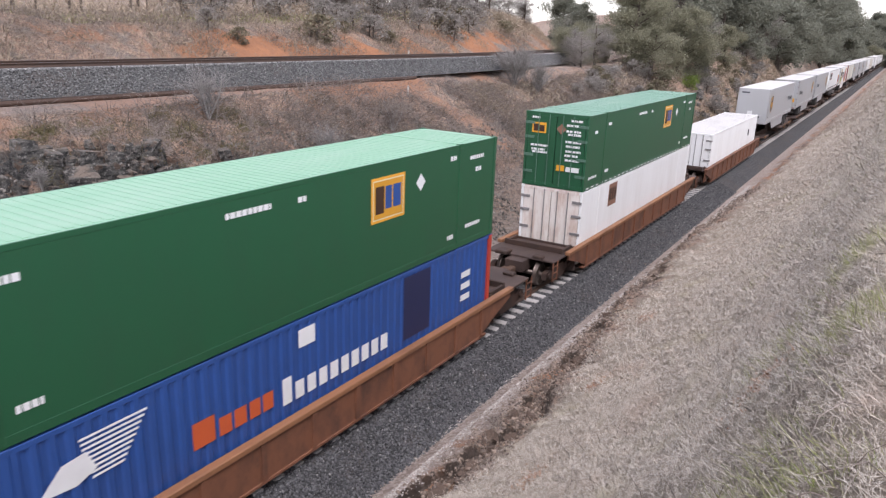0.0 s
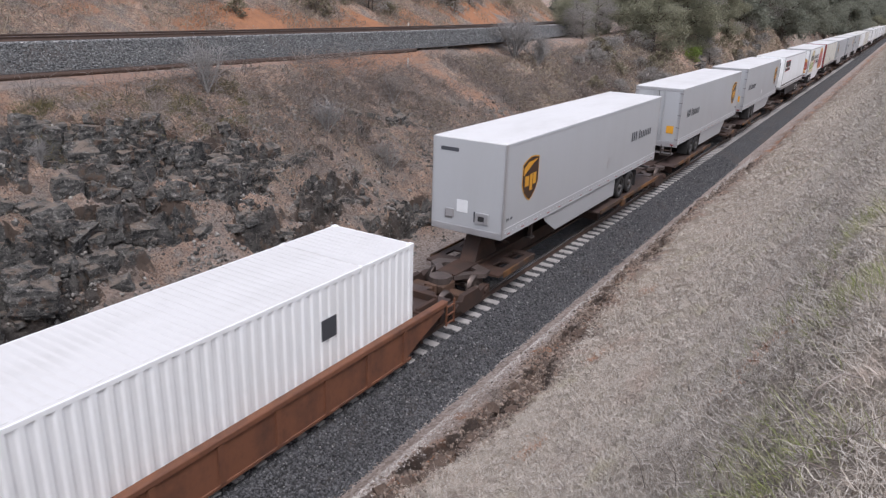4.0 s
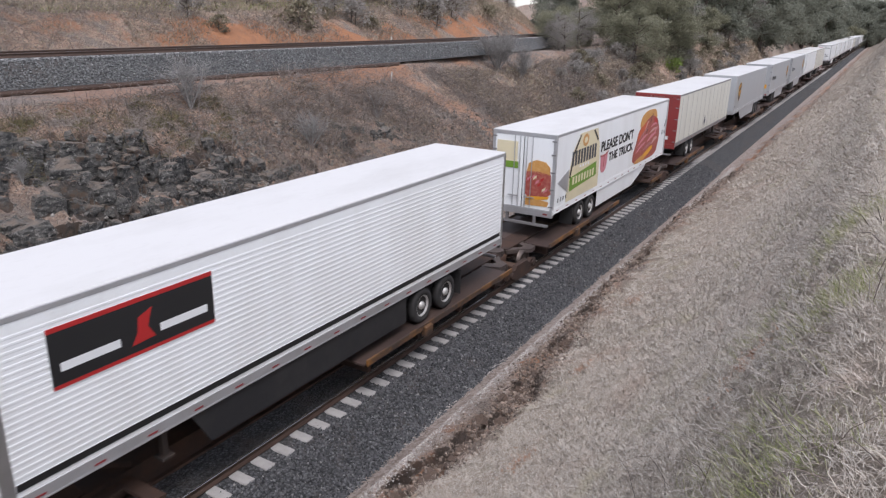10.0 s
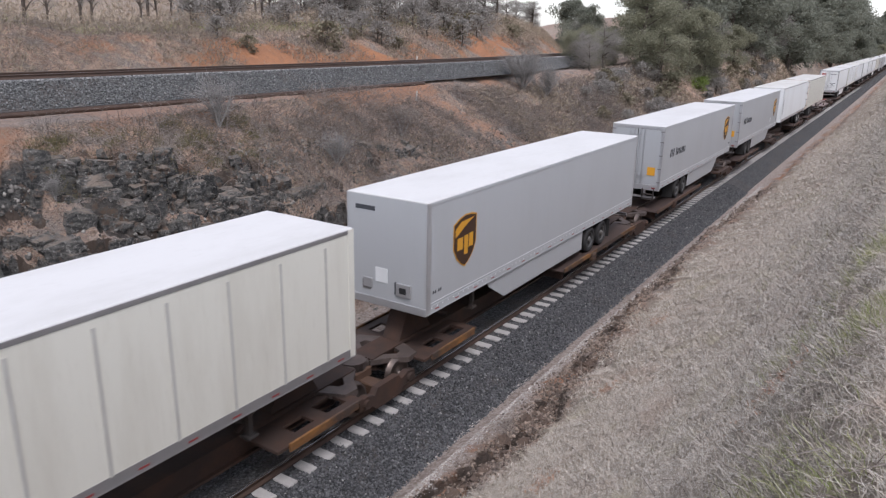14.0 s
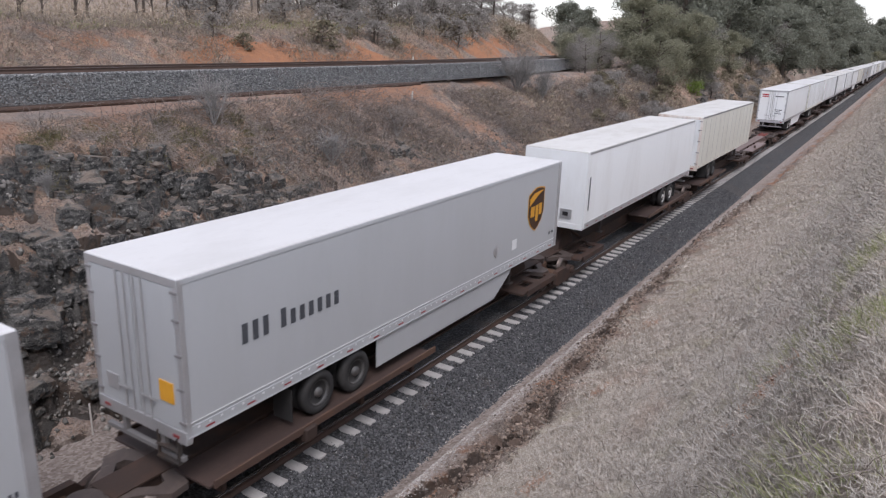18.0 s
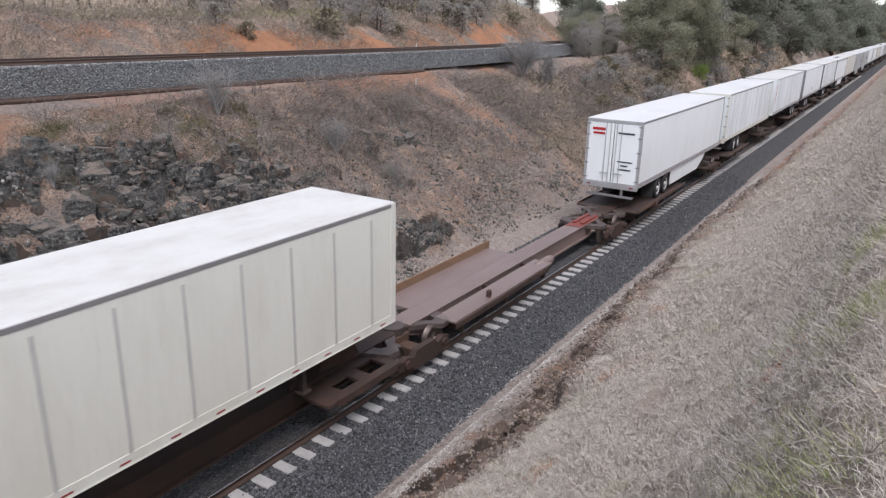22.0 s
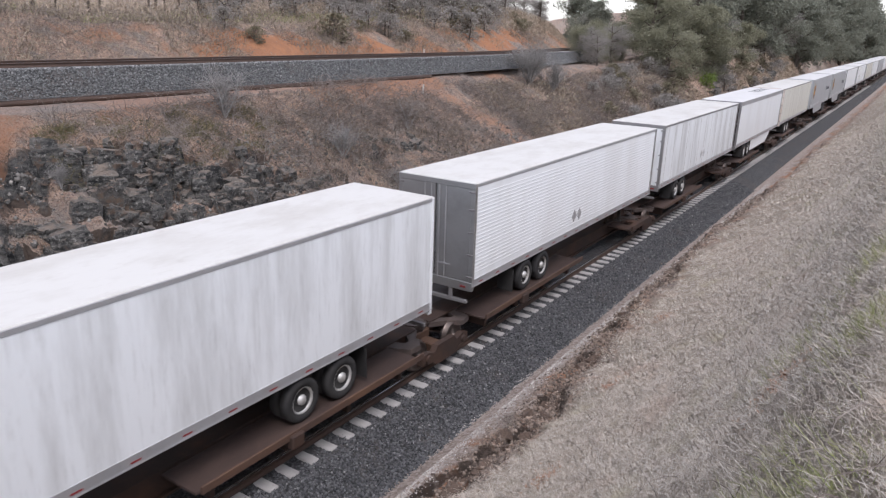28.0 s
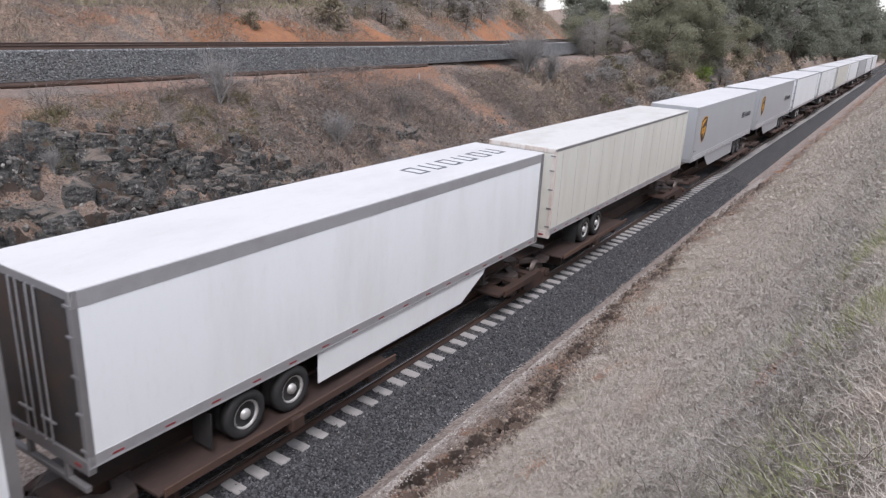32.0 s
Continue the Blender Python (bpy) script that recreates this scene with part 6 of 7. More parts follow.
strew("ballast_stones", upper_x(yb) + ub, yb, UP + np.interp(ub, [0, 1.65, 2.55], [-0.05, -0.05, -0.95]) + r1.uniform(0, 0.04, n3), r1.uniform(0.03, 0.06, n3), 4, M["high_stone"], "grey ballast of the upper track", "ballast")


def pale_stone(name, lo, hi):
    m, n, l, b = nodes_of(name, 0.9)
    g = n.new("ShaderNodeNewGeometry")
    c = mix(n, l, g.outputs["Random Per Island"], lo, hi)
    v = coords(n, l)
    c = mix(n, l, ramp(n, l, noise_of(n, l, v, 9, 6), 0.5, 0.7), c, tuple(0.8 * q for q in lo))
    l.new(c, b.inputs["Base Color"])
    return m


M["pale_gravel"] = pale_stone("pale_gravel", (0.34, 0.30, 0.275), (0.70, 0.655, 0.615))
M["scree"] = pale_stone("rock_chips", (0.04, 0.037, 0.034), (0.33, 0.305, 0.275))
n4 = 64000
yb = 2 + 50 * r1.random(n4) ** 1.5
ub = 2.88 + np.abs(r1.normal(0, 0.30, n4)) + 0.2 * field_a(yb * 0, yb, 3.0, 3)
strew("gravel", ub, yb, height(ub, yb) + 0.008, 0.009 + 0.020 * r1.random(n4) ** 2, 5, M["pale_gravel"], "pale gravel strip at the ballast's foot", "gravel")
n5 = 52000
yb = 5 + 42 * r1.random(n5) ** 1.2
ub = r1.uniform(-10.6, -4.0, n5)
keep = r1.random(n5) < 0.10 + 0.9 * smooth01(-0.1, 0.6, field_b(ub, yb, 2.2, 4))
ub, yb = ub[keep], yb[keep]
strew("scree", ub, yb, height(ub, yb) + 0.015, 0.012 + 0.10 * r1.random(len(ub)) ** 3.0, 6, M["scree"], "grey and pale rock chips lying on the cutting's face", "rock debris")


# ---------------------------------------------------------------- rock blocks in the cutting
def rock_material():
    m, n, l, b = nodes_of("fractured_rock", 0.85)
    o = n.new("ShaderNodeNewGeometry")
    v = o.outputs["Position"]
    bed = n.new("ShaderNodeMapping")
    bed.inputs["Scale"].default_value, bed.inputs["Rotation"].default_value = (1.0, 1.0, 3.2), (0.35, 0.2, 0.0)
    l.new(v, bed.inputs[0])
    s1 = noise_of(n, l, bed.outputs[0], 2.0, 10, 0.75)
    s2 = noise_of(n, l, v, 9, 8, 0.75)
    s3 = noise_of(n, l, v, 30, 5, 0.7)
    c = mix(n, l, ramp(n, l, s1, 0.42, 0.58), (0.03, 0.03, 0.03), (0.175, 0.166, 0.152))
    c = mix(n, l, ramp(n, l, s2, 0.53, 0.64), c, (0.38, 0.36, 0.33))
    c = mix(n, l, ramp(n, l, noise_of(n, l, v, 2.4, 7, 0.7), 0.55, 0.62), c, (0.15, 0.105, 0.078))
    c = mix(n, l, ramp(n, l, s3, 0.56, 0.66), c, (0.03, 0.029, 0.028))
    # Upward faces mixed to paler soil brown: light from above put into colour too.
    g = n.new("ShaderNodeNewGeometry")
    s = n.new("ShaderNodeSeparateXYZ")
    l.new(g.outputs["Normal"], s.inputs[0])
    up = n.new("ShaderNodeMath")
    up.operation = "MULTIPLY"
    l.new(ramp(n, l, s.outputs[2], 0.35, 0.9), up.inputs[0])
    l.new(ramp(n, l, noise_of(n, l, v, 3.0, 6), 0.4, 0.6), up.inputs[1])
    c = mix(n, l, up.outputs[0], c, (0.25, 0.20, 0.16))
    l.new(c, b.inputs["Base Color"])
    rough = n.new("ShaderNodeMath")
    rough.operation = "ADD"
    l.new(s1, rough.inputs[0])
    l.new(s2, rough.inputs[1])
    bump(n, l, b, rough.outputs[0], 1.0, 0.13)
    return m


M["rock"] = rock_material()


def rock_mesh(seed):
    """A block split along rough joints: the hull of jittered points, with chipped facets."""
    r = random.Random(seed)
    bm = bmesh.new()
    for sx in (-1, 1):
        for sy in (-1, 1):
            for sz in (-1, 1):
                for _ in range(2):
                    bm.verts.new((sx * r.uniform(0.55, 1.0), sy * r.uniform(0.55, 1.0), sz * r.uniform(0.5, 1.0)))
    bmesh.ops.convex_hull(bm, input=bm.verts[:])
    bmesh.ops.delete(bm, geom=[v for v in bm.verts if not v.link_faces], context="VERTS")
    bmesh.ops.triangulate(bm, faces=bm.faces[:])
    bmesh.ops.subdivide_edges(bm, edges=bm.edges[:], cuts=3, use_grid_fill=True)
    seat = Vector((r.uniform(-50, 50), r.uniform(-50, 50), r.uniform(-50, 50)))
    tilt = Euler((r.uniform(-0.5, 0.5), r.uniform(-0.5, 0.5), 0)).to_matrix()
    for v in bm.verts:
        p = tilt @ v.co
        q = Vector((p.x * 1.3, p.y * 1.3, p.z * 3.0)) + seat
        d = noise.voronoi(q * 1.1)[0]
        v.co *= 1.0 + 0.34 * (d[1] - d[0] - 0.25) + 0.10 * noise.noise(q * 2.3)
    bmesh.ops.triangulate(bm, faces=bm.faces[:])
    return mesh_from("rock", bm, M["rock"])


ROCKS = [rock_mesh(40 + i) for i in range(14)]
rr = random.Random(8)


def rock(u, y, sx, sy, sz, sink=0.58, tip=0.3):
    z = float(height(np.array([u]), np.array([y]))[0])
    ob = new("rock", rr.choice(ROCKS))
    ob.matrix_basis = Matrix.Translation((u, y, z + sz * (1 - 2 * sink) * 0.5)) @ Euler((rr.uniform(-tip, tip), rr.uniform(-0.7 * tip, 1.2 * tip), rr.uniform(-1.7 * tip, 1.7 * tip))).to_matrix().to_4x4() @ Matrix.Diagonal((sx, sy, sz, 1))
    big = max(sx, sy, sz)
    tagged(ob, "large fractured grey rock block in the cutting" if big > 0.6 else "broken grey stone on the cutting's face", "rock", "rocks of the cutting")


# ledges of broken blocks along the rocky spots
for cu, cy, ru, ry in ROCKY:
    for i in range(int(5 + 5 * ru * ry)):
        k = (0.10 + 0.34 * rr.random() ** 1.7) * (1.2 if cy < 15 else 1.0)
        rock(cu + rr.gauss(0, 0.55) * ru, cy + rr.uniform(-1.1, 1.1) * ry, k * rr.uniform(0.55, 0.9), k * rr.uniform(0.7, 1.35), k * rr.uniform(0.6, 1.05))


def ledge(line, tall, deep, step, sink=0.64):
    """A broken ledge: upright jointed blocks shoulder to shoulder along a line of (offset, distance) points."""
    for (u0, y0), (u1, y1) in zip(line, line[1:]):
        n = max(1, round(math.hypot(u1 - u0, y1 - y0) / step))
        for i in range(n):
            f = (i + rr.uniform(0.2, 0.8)) / n
            k = rr.uniform(0.7, 1.3)
            rock(u0 + (u1 - u0) * f + rr.uniform(-0.06, 0.06), y0 + (y1 - y0) * f, deep * rr.uniform(0.7, 1.2), step * rr.uniform(0.55, 0.95) * k, tall * k * rr.uniform(0.6, 1.05), sink, 0.16)


ledge([(-11.1, 10.9), (-10.9, 11.6), (-10.75, 12.5), (-10.4, 13.3)], 0.42, 0.34, 0.42)
ledge([(-10.3, 13.5), (-10.0, 14.1), (-9.9, 15.1)], 0.20, 0.24, 0.30)
ledge([(-9.3, 12.5), (-9.55, 13.5), (-9.6, 14.3), (-9.4, 15.1), (-9.05, 15.9)], 0.28, 0.24, 0.30)
ledge([(-9.1, 16.5), (-8.8, 17.4), (-8.5, 18.3), (-8.35, 19.0), (-8.3, 20.0), (-8.5, 21.1)], 0.36, 0.26, 0.38)
ledge([(-9.0, 11.1), (-9.1, 11.8), (-8.75, 12.7)], 0.42, 0.34, 0.42)
ledge([(-8.5, 13.2), (-8.3, 13.7), (-8.2, 14.4), (-7.95, 15.0), (-7.9, 15.6), (-8.1, 16.5), (-8.3, 17.8)], 0.34, 0.26, 0.32)
ledge([(-8.9, 9.3), (-8.9, 10.0), (-8.5, 10.7)], 0.38, 0.3, 0.34)
ledge([(-7.9, 9.5), (-7.75, 10.1), (-7.9, 11.0), (-7.65, 11.8)], 0.40, 0.28, 0.32)
ledge([(-7.1, 9.8), (-7.05, 10.9), (-7.5, 12.2)], 0.36, 0.26, 0.34)
ledge([(-7.3, 8.2), (-6.5, 8.5), (-6.4, 9.2)], 0.38, 0.3, 0.36)
ledge([(-5.6, 9.9), (-5.4, 10.6), (-5.2, 11.2), (-5.1, 12.0)], 0.20, 0.24, 0.30)
ledge([(-4.9, 10.2), (-4.75, 11.3), (-4.6, 12.0), (-4.55, 13.0), (-4.5, 14.1)], 0.24, 0.22, 0.32)
ledge([(-5.2, 9.0), (-5.0, 9.7), (-4.9, 10.4)], 0.22, 0.24, 0.34)
ledge([(-6.4, 15.4), (-6.0, 16.4), (-5.5, 16.9)], 0.22, 0.22, 0.34)
ledge([(-6.7, 15.0), (-6.5, 16.1)], 0.2, 0.2, 0.3)
ledge([(-6.9, 20.0), (-6.6, 21.2), (-6.8, 22.6)], 0.36, 0.3, 0.45)
for u, y, sx, sy, sz in ((-10.05, 12.5, 0.42, 0.5, 0.55), (-10.35, 11.6, 0.35, 0.4, 0.45), (-8.8, 12.9, 0.32, 0.42, 0.42), (-8.35, 17.1, 0.3, 0.5, 0.42), (-8.3, 18.6, 0.3, 0.5, 0.42), (-6.4, 8.6, 0.4, 0.6, 0.45), (-4.95, 11.3, 0.28, 0.6, 0.34)):
    rock(u, y, sx, sy, sz)
tries = 0
count = 0
while count < 80 and tries < 4000:
    tries += 1
    u, y = rr.uniform(-10.8, -4.5), 5 + 40 * rr.random() ** 1.3
    if float(rockiness(np.array([u]), np.array([y]))[0]) * (1.15 if y < 30 else 0.5) > rr.random():
        k = 0.08 + 0.2 * rr.random() ** 2
        rock(u, y, k * rr.uniform(0.8, 1.2), k * rr.uniform(0.8, 1.4), k * rr.uniform(0.6, 1.0))
        count += 1
for _ in range(26):
    y = rr.uniform(78, 130)
    u = rr.uniform(-9.5, -5.2)
    k = rr.uniform(0.3, 0.9)
    rock(u, y, k, k * 1.3, k * 0.8)


M["crumb"] = pale_stone("crumbled_soil", (0.075, 0.055, 0.045), (0.36, 0.28, 0.225))
nc = 20000
yb = 3 + 45 * r1.random(nc) ** 1.4
ub = np.interp(yb, TOE[:, 0], TOE[:, 1]) - 0.25 + r1.normal(0, 0.34, nc)
strew("soil_crumbs", ub, yb, height(ub, yb) + 0.01, 0.012 + 0.07 * r1.random(nc) ** 3, 15, M["crumb"], "crumbled brown soil along the bank's foot", "soil")
M["clod"] = worn("dark_damp_soil", (0.085, 0.06, 0.047), (0.19, 0.13, 0.095), 0.95, 0, 0.8, scale=3, fine=18, relief=0.02)
CLODS = []
for q in ROCKS[:6]:
    me = q.copy()
    me.materials.clear()
    me.materials.append(M["clod"])
    CLODS.append(me)
for i in range(44):
    y = 5.0 + 24 * rr.random() ** 1.1
    u = float(np.interp(y, TOE[:, 0], TOE[:, 1])) + rr.uniform(-0.4, 0.3)
    k = rr.uniform(0.03, 0.10)
    z = float(height(np.array([u]), np.array([y]))[0])
    ob = new("soil_clod", rr.choice(CLODS))
    ob.matrix_basis = Matrix.Translation((u, y, z)) @ Euler((rr.uniform(-0.3, 0.3), rr.uniform(-0.3, 0.3), rr.uniform(0, 6))).to_matrix().to_4x4() @ Matrix.Diagonal((k, k * rr.uniform(1.0, 2.6), k * rr.uniform(0.6, 1.1), 1))
    tagged(ob, "dark crumbling clod of soil at the bank's foot", "soil clod", "clods along the ditch")


for cy, n, lo, hi in ((8.6, 16, 0.08, 0.2), (10.8, 16, 0.08, 0.2), (11.8, 10, 0.06, 0.15), (13.6, 14, 0.07, 0.18), (15.6, 8, 0.06, 0.14), (18.5, 9, 0.06, 0.16), (22.0, 9, 0.07, 0.16)):
    for i in range(n):
        y = cy + rr.gauss(0, 0.7)
        u = float(np.interp(y, TOE[:, 0], TOE[:, 1])) + rr.gauss(-0.25, 0.2)
        k = rr.uniform(lo, hi)
        z = float(height(np.array([u]), np.array([y]))[0])
        ob = new("soil_clod", rr.choice(CLODS))
        ob.matrix_basis = Matrix.Translation((u, y, z - 0.2 * k)) @ Euler((rr.uniform(-0.6, 0.6), rr.uniform(-0.6, 0.6), rr.uniform(0, 6))).to_matrix().to_4x4() @ Matrix.Diagonal((k, k * rr.uniform(0.8, 1.6), k * rr.uniform(0.6, 1.1), 1))
        tagged(ob, "dark broken clod of soil in the washed-out bank foot", "soil clod", "clods along the ditch")


# ---------------------------------------------------------------- dry grass and twigs
def strand_material(name, colours, rough=0.8, tints=(), clump=0.1):
    m, n, l, b = nodes_of(name, rough)
    g = n.new("ShaderNodeNewGeometry")
    cr = n.new("ShaderNodeValToRGB")
    cr.color_ramp.elements.remove(cr.color_ramp.elements[0])
    for i, c in enumerate(colours):
        e = cr.color_ramp.elements[0] if i == 0 else cr.color_ramp.elements.new(i / (len(colours) - 1))
        e.position = i / (len(colours) - 1)
        e.color = (*c, 1)
    l.new(g.outputs["Random Per Island"], cr.inputs[0])
    tint = noise_of(n, l, coords(n, l), 0.55, 6, 0.65)
    c = cr.outputs[0]
    for size, share in ((1.1, 0.1), (5.5, clump)):
        k = n.new("ShaderNodeMath")
        k.operation = "MULTIPLY"
        k.inputs[1].default_value = share
        l.new(ramp(n, l, noise_of(n, l, coords(n, l), size, 6, 0.65), 0.44, 0.60), k.inputs[0])
        c = mix(n, l, k.outputs[0], c, tuple(0.50 * q for q in colours[1]))
    for lo, hi, hue in tints:
        f = n.new("ShaderNodeMath")
        f.operation = "MULTIPLY"
        f.inputs[1].default_value = 0.42
        l.new(ramp(n, l, tint, lo, hi), f.inputs[0])
        c = mix(n, l, f.outputs[0], c, hue)
    l.new(c, b.inputs["Base Color"])
    return m


M["straw"] = strand_material("dry_grass", [(0.40, 0.33, 0.265), (0.64, 0.56, 0.475), (0.82, 0.755, 0.675), (0.58, 0.53, 0.465), (0.36, 0.30, 0.245), (0.68, 0.60, 0.50)], 0.8, ((0.56, 0.68, (0.43, 0.39, 0.21)), (0.44, 0.34, (0.47, 0.335, 0.26))), 0.35)
M["green_blade"] = strand_material("green_grass", [(0.16, 0.20, 0.05), (0.28, 0.31, 0.10), (0.40, 0.39, 0.17), (0.22, 0.26, 0.08)])
M["twig"] = strand_material("bare_twigs", [(0.09, 0.068, 0.058), (0.19, 0.155, 0.135), (0.38, 0.33, 0.295), (0.12, 0.086, 0.068), (0.27, 0.235, 0.21), (0.07, 0.056, 0.048)])
M["scrub_blade"] = strand_material("scrub_grass", [(0.17, 0.13, 0.095), (0.26, 0.21, 0.155), (0.34, 0.28, 0.21), (0.20, 0.17, 0.12)])
M["twig_grey"] = strand_material("grey_twigs", [(0.20, 0.185, 0.175), (0.29, 0.275, 0.26), (0.37, 0.35, 0.335)])
M["scrub_mix"] = strand_material("dry_scrub", [(0.18, 0.13, 0.095), (0.33, 0.25, 0.185), (0.45, 0.36, 0.275), (0.26, 0.23, 0.155), (0.38, 0.295, 0.22), (0.20, 0.155, 0.115)])
M["brush"] = strand_material("dull_brush_leaves", [(0.12, 0.105, 0.07), (0.18, 0.155, 0.105), (0.24, 0.19, 0.135), (0.16, 0.16, 0.09)])


def blades(name, x, y, length, width, lean, heading, seed, mat, label, category, lift=0.0):
    """Thin bent strips, one for each root point, growing from the ground's own slope."""
    r = np.random.default_rng(seed)
    n = len(x)
    z = height(x, y) + lift
    e = 0.25
    up = np.stack([(height(x - e, y) + lift - z) / e, np.zeros(n), np.ones(n)], -1)
    up += np.array([0, 0, 0.7]) + r.normal(0, 0.45, (n, 3))
    up /= np.linalg.norm(up, axis=1)[:, None]
    root = np.stack([x, y, z], -1) - 0.01 * up
    d = np.stack([np.cos(heading), np.sin(heading), np.zeros(n)], -1)
    d -= up * np.sum(d * up, 1)[:, None]
    d /= np.linalg.norm(d, axis=1)[:, None]
    side = np.cross(up, d) * width[:, None]
    bent = np.minimum(lean * 1.35, 1.72)
    p1 = root + d * (length * 0.45 * np.sin(lean * 0.85))[:, None] + up * (length * 0.45 * np.cos(lean * 0.85))[:, None]
    p2 = p1 + d * (length * 0.55 * np.sin(bent))[:, None] + up * (length * 0.55 * np.cos(bent))[:, None] + r.normal(0, 0.3, (n, 3)) * length[:, None]
    v = np.stack([root - side, root + side, p1 + side * 0.8, p1 - side * 0.8, p2 + side * 0.15, p2 - side * 0.15], 1)
    f = np.array([[0, 1, 2, 3], [3, 2, 4, 5]])
    faces = (f[None] + (np.arange(n) * 6)[:, None, None]).reshape(-1, 4)
    return tagged(new(name, soup(name, v, faces, [mat])), label, category, kind="stuff")


def sow(n, u0, u1, y0, y1, power=1.0, seed=0):
    r = np.random.default_rng(seed)
    return r.uniform(u0, u1, n), y0 + (y1 - y0) * r.random(n) ** power, r


for y0, y1, n, w, seed in ((-1.5, 8.0, 120000, 0.0021, 61), (8.0, 15.0, 110000, 0.0028, 60), (15.0, 32.0, 110000, 0.0045, 62), (32.0, 75.0, 56000, 0.0085, 63), (75.0, 220.0, 26000, 0.026, 64)):
    u, y, r = sow(n, 4.0, 13.0, y0, y1, 1.0, seed)
    keep = (r.random(n) < 0.85 + 0.3 * field_b(u, y, 0.6, 3)) & (u > np.interp(y, TOE[:, 0], TOE[:, 1]) + 0.4 + 0.7 * field_a(u, y, 1.6, 4))
    u, y = u[keep], y[keep]
    k = len(u)
    ln = (0.05 + 0.22 * r.random(k) ** 2.4) * (1 + w * 20)
    blades("dry_grass", u + track_x(y), y, ln, w * r.uniform(0.5, 1.5, k), r.uniform(1.15, 1.65, k), r.uniform(0, math.tau, k), seed, M["straw"], "matted pale dry grass on the bank", "grass", 0.012)
# coarser grass behind and above the camera
for u0, u1, y0, y1, n, seed in ((4.0, 20.0, -14.0, -1.5, 42000, 66), (13.0, 20.0, -1.5, 40.0, 42000, 67)):
    u, y, r = sow(n, u0, u1, y0, y1, 1.0, seed)
    blades("dry_grass", u, y, 0.06 + 0.26 * r.random(n) ** 2, 0.005 * r.uniform(0.5, 1.5, n), r.uniform(1.1, 1.6, n), r.uniform(0, math.tau, n), seed, M["straw"], "matted pale dry grass on the bank", "grass", 0.012)
# tussocks: strands that spring from shared roots and fall every way
for y0, y1, n, each, w, seed in ((1.0, 8.0, 3600, 22, 0.0016, 161), (8.0, 15.0, 3000, 18, 0.0023, 162), (15.0, 34.0, 4600, 14, 0.0046, 163), (34.0, 80.0, 3200, 10, 0.012, 164)):
    u, y, r = sow(n, 4.5, 13.0, y0, y1, 1.0, seed)
    keep = u > np.interp(y, TOE[:, 0], TOE[:, 1]) + 0.5 + 0.7 * field_a(u, y, 1.6, 4)
    u, y = u[keep], y[keep]
    size = np.repeat(r.uniform(0.6, 1.3, len(u)), each)
    u, y = np.repeat(u, each), np.repeat(y, each)
    k = len(u)
    u, y = u + r.normal(0, 0.035, k) * size, y + r.normal(0, 0.035, k) * size
    blades("dry_grass", u + track_x(y), y, size * (0.07 + 0.17 * r.random(k)) * (1 + w * 20), w * r.uniform(0.5, 1.4, k), r.uniform(0.75, 1.6, k), r.uniform(0, math.tau, k), seed + 10, M["straw"], "pale tussocks of dry grass on the bank", "grass", 0.0)
for cu, cy, n, seed in ((10.7, 4.4, 500, 261), (10.95, 7.4, 500, 262), (10.4, 5.6, 260, 263), (10.9, 10.5, 400, 264), (10.2, 9.5, 240, 265)):
    r = np.random.default_rng(seed)
    blades("green_grass", cu + r.normal(0, 0.22, n), cy + r.normal(0, 0.3, n), r.uniform(0.08, 0.26, n), 0.002 * r.uniform(0.7, 1.4, n), r.uniform(0.2, 1.0, n), r.uniform(0, math.tau, n), seed + 9, M["green_blade"], "fresh green tuft among the dry grass", "grass", 0.0)
M["fallen"] = strand_material("fallen_leaves", [(0.36, 0.19, 0.11), (0.45, 0.26, 0.17), (0.30, 0.15, 0.09)])
for cu, cy, n, seed in ((10.1, 8.6, 130, 271), (5.9, 15.5, 160, 272), (5.5, 21.0, 160, 273), (6.4, 10.6, 120, 274)):
    r = np.random.default_rng(seed)
    blades("fallen_leaves", cu + r.normal(0, 0.14, n), cy + r.normal(0, 0.3, n), r.uniform(0.04, 0.09, n), 0.012 * r.uniform(0.7, 1.4, n), r.uniform(1.2, 1.6, n), r.uniform(0, math.tau, n), seed + 9, M["fallen"], "patch of fallen rust-coloured leaves in the grass", "fallen leaves", 0.04)
u, y, r = sow(26000, 5.0, 13.0, 1.2, 40.0, 1.6, 65)
keep = field_c(u, y, 3.0, 3) + 0.10 * (u - 9.0) > 0.82
u, y = u[keep], y[keep]
k = len(u)
blades("green_grass", u, y, r.uniform(0.08, 0.26, k), 0.0032 * r.uniform(0.7, 1.4, k), r.uniform(0.3, 1.1, k), r.uniform(0, math.tau, k), 66, M["green_blade"], "fresh green tufts among the dry grass", "grass", 0.01)
u, y, r = sow(30000, -14.5, -4.6, 8.0, 75.0, 1.1, 67)
keep = (rockiness(u, y) < 0.35) & (field_a(u, y, 4.0, 3) > -0.1) & (bare_strip(u, y) < 0.5) & (u > np.interp(y, CREST[:, 0], CREST[:, 1]) - 0.3)
u, y = u[keep], y[keep]
k = len(u)
blades("dry_grass", u, y, r.uniform(0.08, 0.28, k), 0.007 * r.uniform(0.7, 1.5, k), r.uniform(0.6, 1.7, k), r.uniform(0, math.tau, k), 68, M["scrub_blade"], "sparse dry grass on the cutting's soil", "grass", 0.0)
M["moss"] = strand_material("olive_moss_tufts", [(0.085, 0.075, 0.035), (0.14, 0.12, 0.055), (0.20, 0.165, 0.085), (0.11, 0.09, 0.045)])
